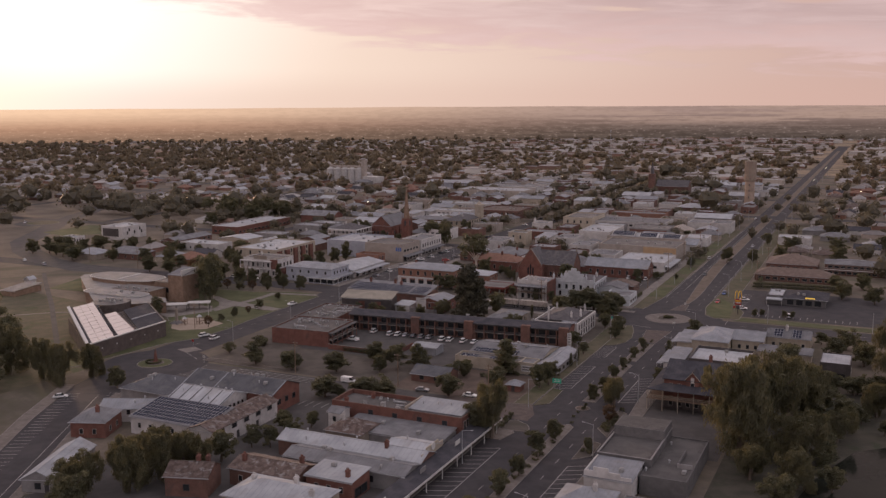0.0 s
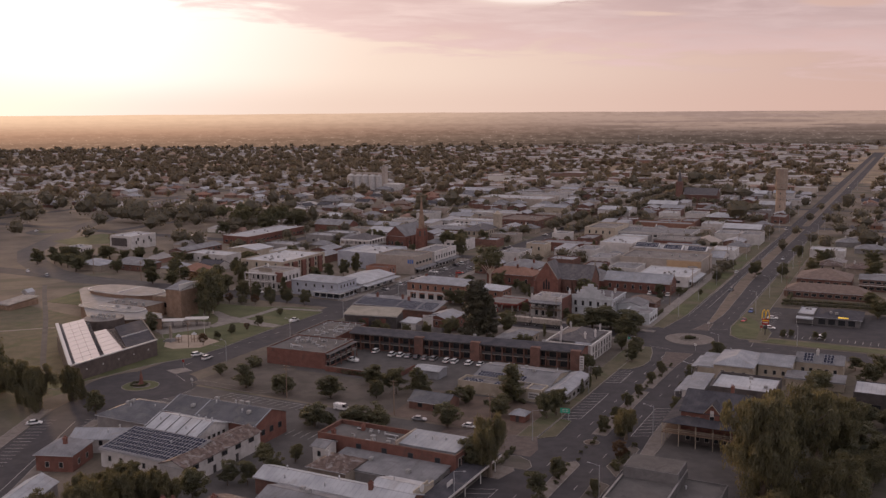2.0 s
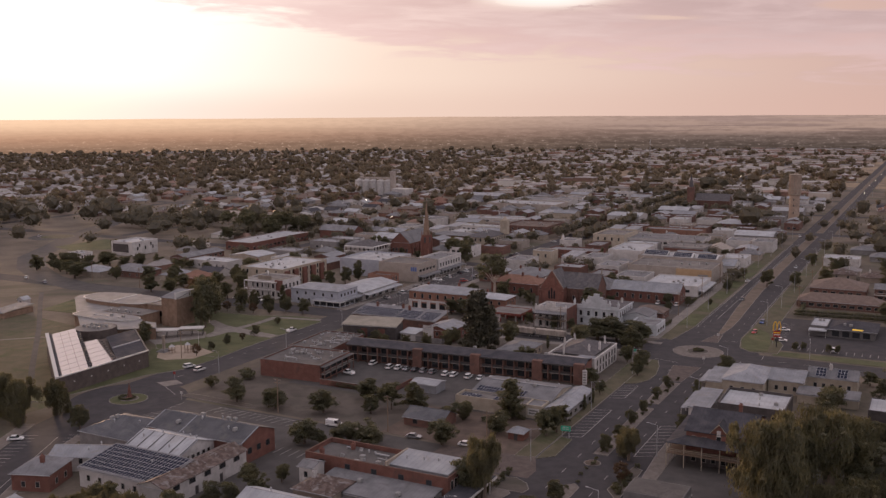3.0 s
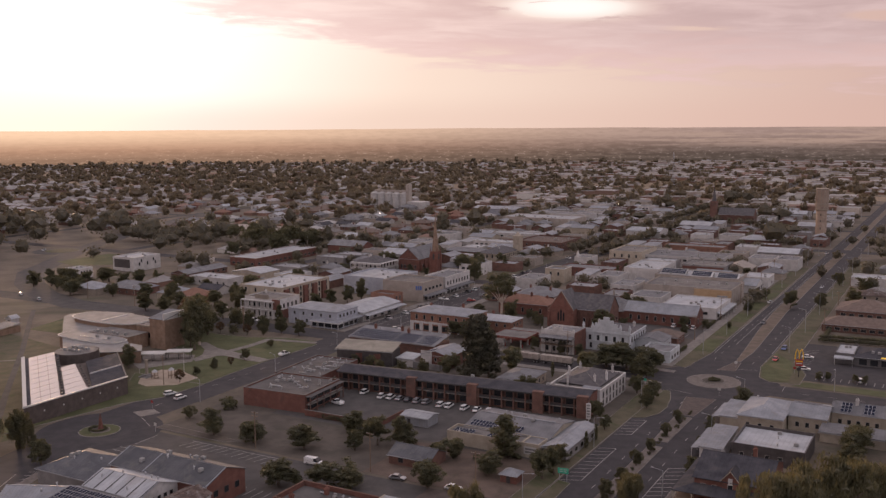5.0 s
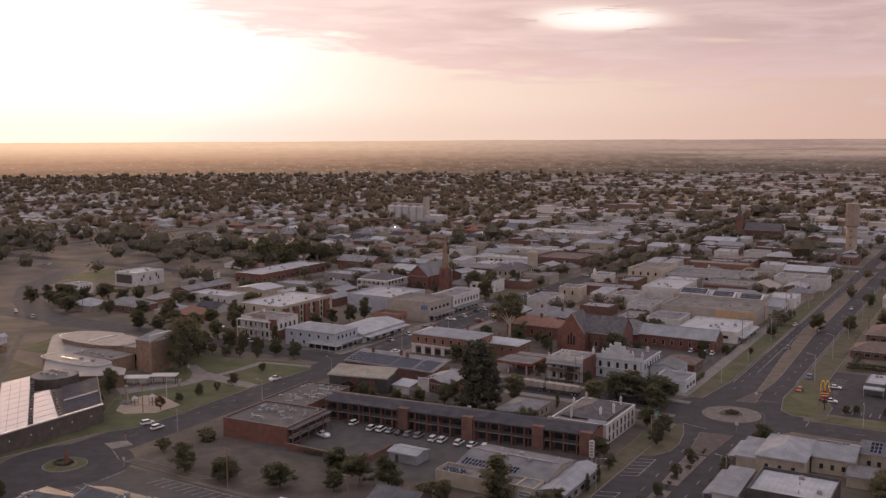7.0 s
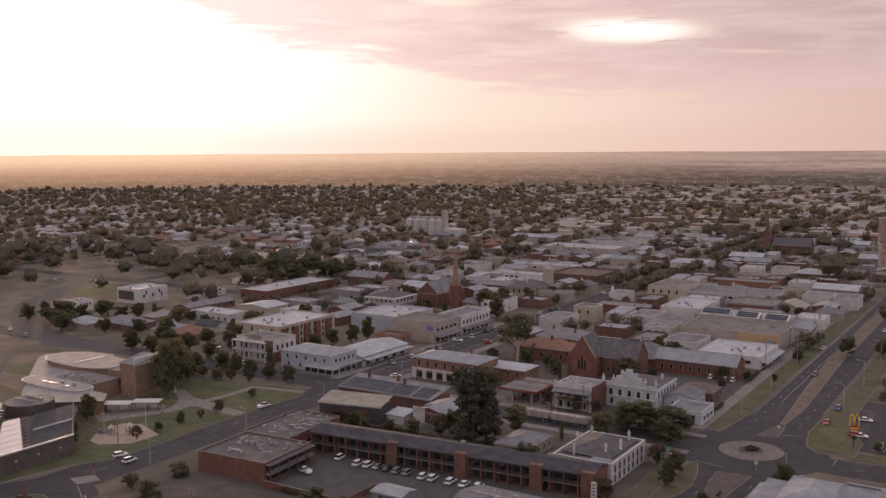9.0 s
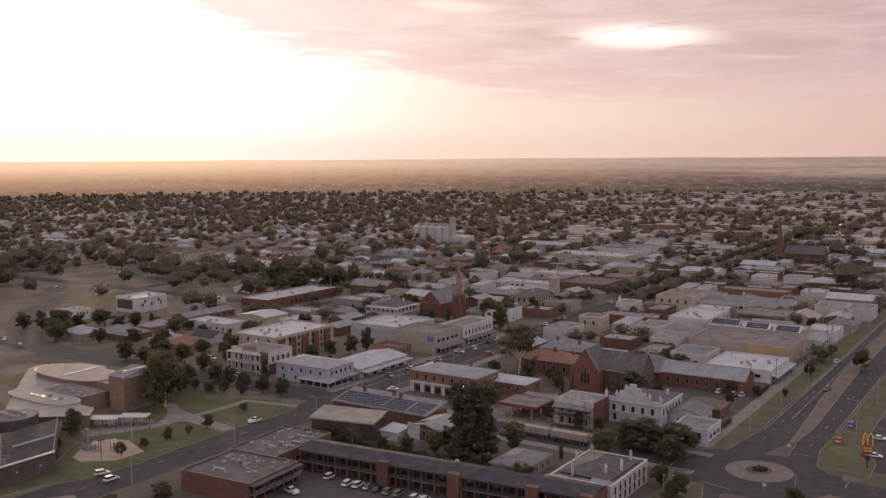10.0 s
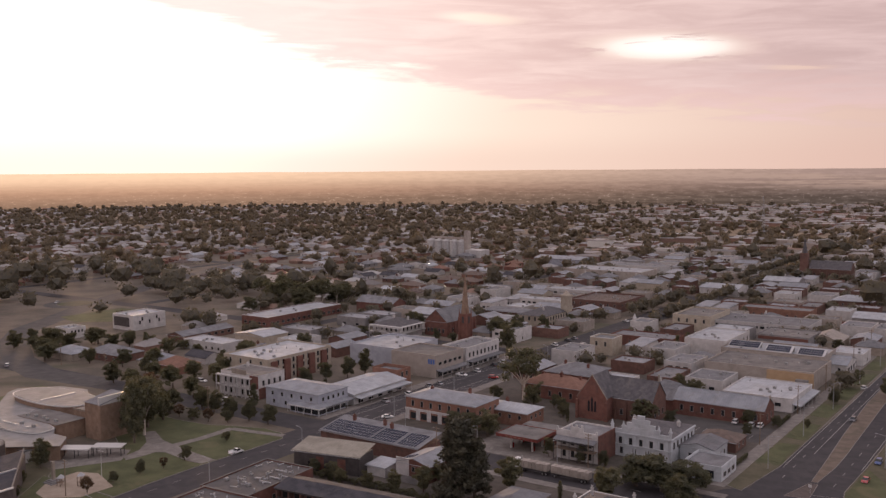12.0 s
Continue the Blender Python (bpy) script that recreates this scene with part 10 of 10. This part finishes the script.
def far_trees(name, places, per, size, label, mat):
    """Many far trees: a lumpy dark heart each, covered in loose leaf faces."""
    g = np.random.default_rng(len(places))
    P = np.array(places, float)             # x, y, height, radius
    n = len(P) * per
    d = g.normal(size=(n, 3))
    d /= np.linalg.norm(d, axis=1, keepdims=True)
    r = g.random(n) ** 0.22
    hh, rr = np.repeat(P[:, 2], per), np.repeat(P[:, 3], per)
    ph = g.random((len(P), 3)) * 6

    def lumps(v, k):
        return 1 + 0.24 * np.sin(3 * v[:, 0] + k[:, 0]) + 0.2 * np.sin(5 * v[:, 1] + k[:, 1]) + 0.14 * np.sin(6 * v[:, 2] + k[:, 2])

    lump = lumps(d, np.repeat(ph, per, 0))
    cen = np.stack([np.repeat(P[:, 0], per) + d[:, 0] * rr * r * lump, np.repeat(P[:, 1], per) + d[:, 1] * rr * r * lump, hh * 0.58 + d[:, 2] * hh * 0.42 * r], -1)
    a = g.normal(size=(n, 3))
    a /= np.linalg.norm(a, axis=1, keepdims=True)
    b = np.cross(a, g.normal(size=(n, 3)))
    b /= np.linalg.norm(b, axis=1, keepdims=True)
    s = (size * g.uniform(0.6, 1.3, n) * np.sqrt(rr / 4))[:, None]
    V = np.stack([cen - a * s, cen - b * s * 0.7, cen + a * s, cen + b * s * 0.7], 1).reshape(-1, 3)
    ball, tris = core_ball()
    m = len(ball)
    bd = np.tile(ball, (len(P), 1))
    bl = lumps(bd, np.repeat(ph, m, 0)) * g.uniform(0.72, 0.95, len(bd))
    R, H = np.repeat(P[:, 3], m), np.repeat(P[:, 2], m)
    core = np.stack([np.repeat(P[:, 0], m) + bd[:, 0] * R * bl * 0.86, np.repeat(P[:, 1], m) + bd[:, 1] * R * bl * 0.86, H * 0.56 + bd[:, 2] * H * 0.40 * bl], -1)
    F = (np.tile(tris, (len(P), 1)) + np.repeat(np.arange(len(P)) * m, len(tris))[:, None]) + len(V)
    me = bpy.data.meshes.new(name)
    me.from_pydata(np.vstack([V, core]).tolist(), [], np.arange(4 * n).reshape(-1, 4).tolist() + F.tolist())
    me.materials.append(M[mat])
    tagged(new(name, me), label, "trees", kind="stuff")


mid, far_list, farthest = list(DISTANT), [], []
for u, v in spots:
    for k in range(rng.choice((2, 2, 3, 3) if v > 700 and u < -600 else (1, 2, 2) if v > 700 else (1, 1, 2, 2))):
        p = at(u + rng.uniform(-13, 13), v + rng.uniform(-14, 14))
        h = rng.choice((5, 6, 6, 7, 8, 9, 12)) * rng.uniform(0.8, 1.2)
        row = (p.x, p.y, h, h * rng.uniform(0.42, 0.62))
        (mid if p.y < 950 else far_list).append(row)
for i in range(3400):                     # trees between the houses, in rows and clumps
    u, v = rng.uniform(-2300, 1400), rng.uniform(100, 2500)
    if v > 1500 and rng.random() < (v - 1500) / 1500:
        continue
    if not seen(u, v, 3) or (-260 < u < 20 and v < 560) or near_road(u, v) or not free(u, v, 4, 4) or (u > 180 and v > 1150):
        continue
    p = at(u, v)
    h = rng.uniform(6, 15)
    (mid if p.y < 950 else far_list).append((p.x, p.y, h, h * rng.uniform(0.4, 0.6)))
for su in STREETS_U + [-158]:              # avenue trees
    for v in range(200, 1900, 17):
        for side in (-8, 8):
            if rng.random() < 0.35 and seen(su, v, 3) and not (su == -158 and v < 560):
                p = at(su + side + rng.uniform(-1, 1), v + rng.uniform(-4, 4))
                h = rng.uniform(6, 11)
                (mid if p.y < 950 else far_list).append((p.x, p.y, h, h * 0.45))
for i in range(420):                     # belts of trees at the edge of the town
    x, y = rng.uniform(-2300, 1700), rng.uniform(1600, 2330)
    if abs(x) > y * 0.78 or math.hypot(x, y) > 2350:
        continue
    if math.sin(y * 0.011 + x * 0.0016) + 0.6 * math.sin(y * 0.023 - x * 0.002) < 0.3 and x > -0.1 * y:
        continue
    h = rng.uniform(6, 11)
    farthest.append((x, y, h, h * rng.uniform(0.6, 1.2)))
for k in range(46):                        # avenue of the shopping street, further out
    for su in (-147, -169):
        if rng.random() < 0.62:
            p = at(su + rng.uniform(-1, 1), 292 + k * 9.5 + rng.uniform(-2, 2))
            h = rng.uniform(7, 9.5)
            mid.append((p.x, p.y, h, h * rng.uniform(0.42, 0.55)))
for i in range(700):                      # small trees in yards and lanes of the town
    u, v = rng.uniform(-330, -14), rng.uniform(110, 680)
    if free(u, v, 3, 3):
        p = at(u, v)
        h = rng.uniform(4, 9)
        mid.append((p.x, p.y, h, h * rng.uniform(0.42, 0.6)))
far_list = [q for q in far_list if q[1] < 1200 or rng.random() > 0.62 * (q[1] - 1200) / 900]
far_trees("suburb_trees", mid, 120, 0.62, "scattered garden trees between the houses", "leaf_town")
far_trees("far_trees", far_list, 44, 0.95, "far garden trees between the houses", "leaf_far_hazed")
far_trees("horizon_trees", farthest, 40, 1.6, "belts of trees towards the horizon", "leaf_far_hazed")

# no tree grows up through a building
FOOTPRINTS = []
for ob in bpy.data.objects:
    if ob.type == "MESH" and ob.parent and ob.name.split(".")[0] == "wall" and ob.parent.name != "glazed_library":
        xs, ys = [c[0] for c in ob.bound_box], [c[1] for c in ob.bound_box]
        FOOTPRINTS.append((ob.parent.matrix_world.inverted(), min(xs), max(xs), min(ys), max(ys)))
for ob in [q for q in bpy.data.objects if q.parent is None and q.name.split(".")[0] == "tree"]:
    for inv, x0, x1, y0, y1 in FOOTPRINTS:
        q = inv @ ob.matrix_world.translation
        if x0 < q.x < x1 and y0 < q.y < y1:
            for c in list(ob.children):
                bpy.data.objects.remove(c)
            bpy.data.objects.remove(ob)
            break

# the far plains as a glowing backdrop, haze painted in, behind everything
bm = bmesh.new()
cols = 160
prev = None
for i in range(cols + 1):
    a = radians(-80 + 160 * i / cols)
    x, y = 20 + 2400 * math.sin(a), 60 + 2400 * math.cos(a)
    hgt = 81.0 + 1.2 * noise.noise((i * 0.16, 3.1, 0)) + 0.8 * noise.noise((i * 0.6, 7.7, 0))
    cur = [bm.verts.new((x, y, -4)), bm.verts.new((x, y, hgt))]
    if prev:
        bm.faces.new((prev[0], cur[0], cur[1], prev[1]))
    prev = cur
structure("backdrop", bm, "horizon", "glowing band of far plains with painted haze", "backdrop")
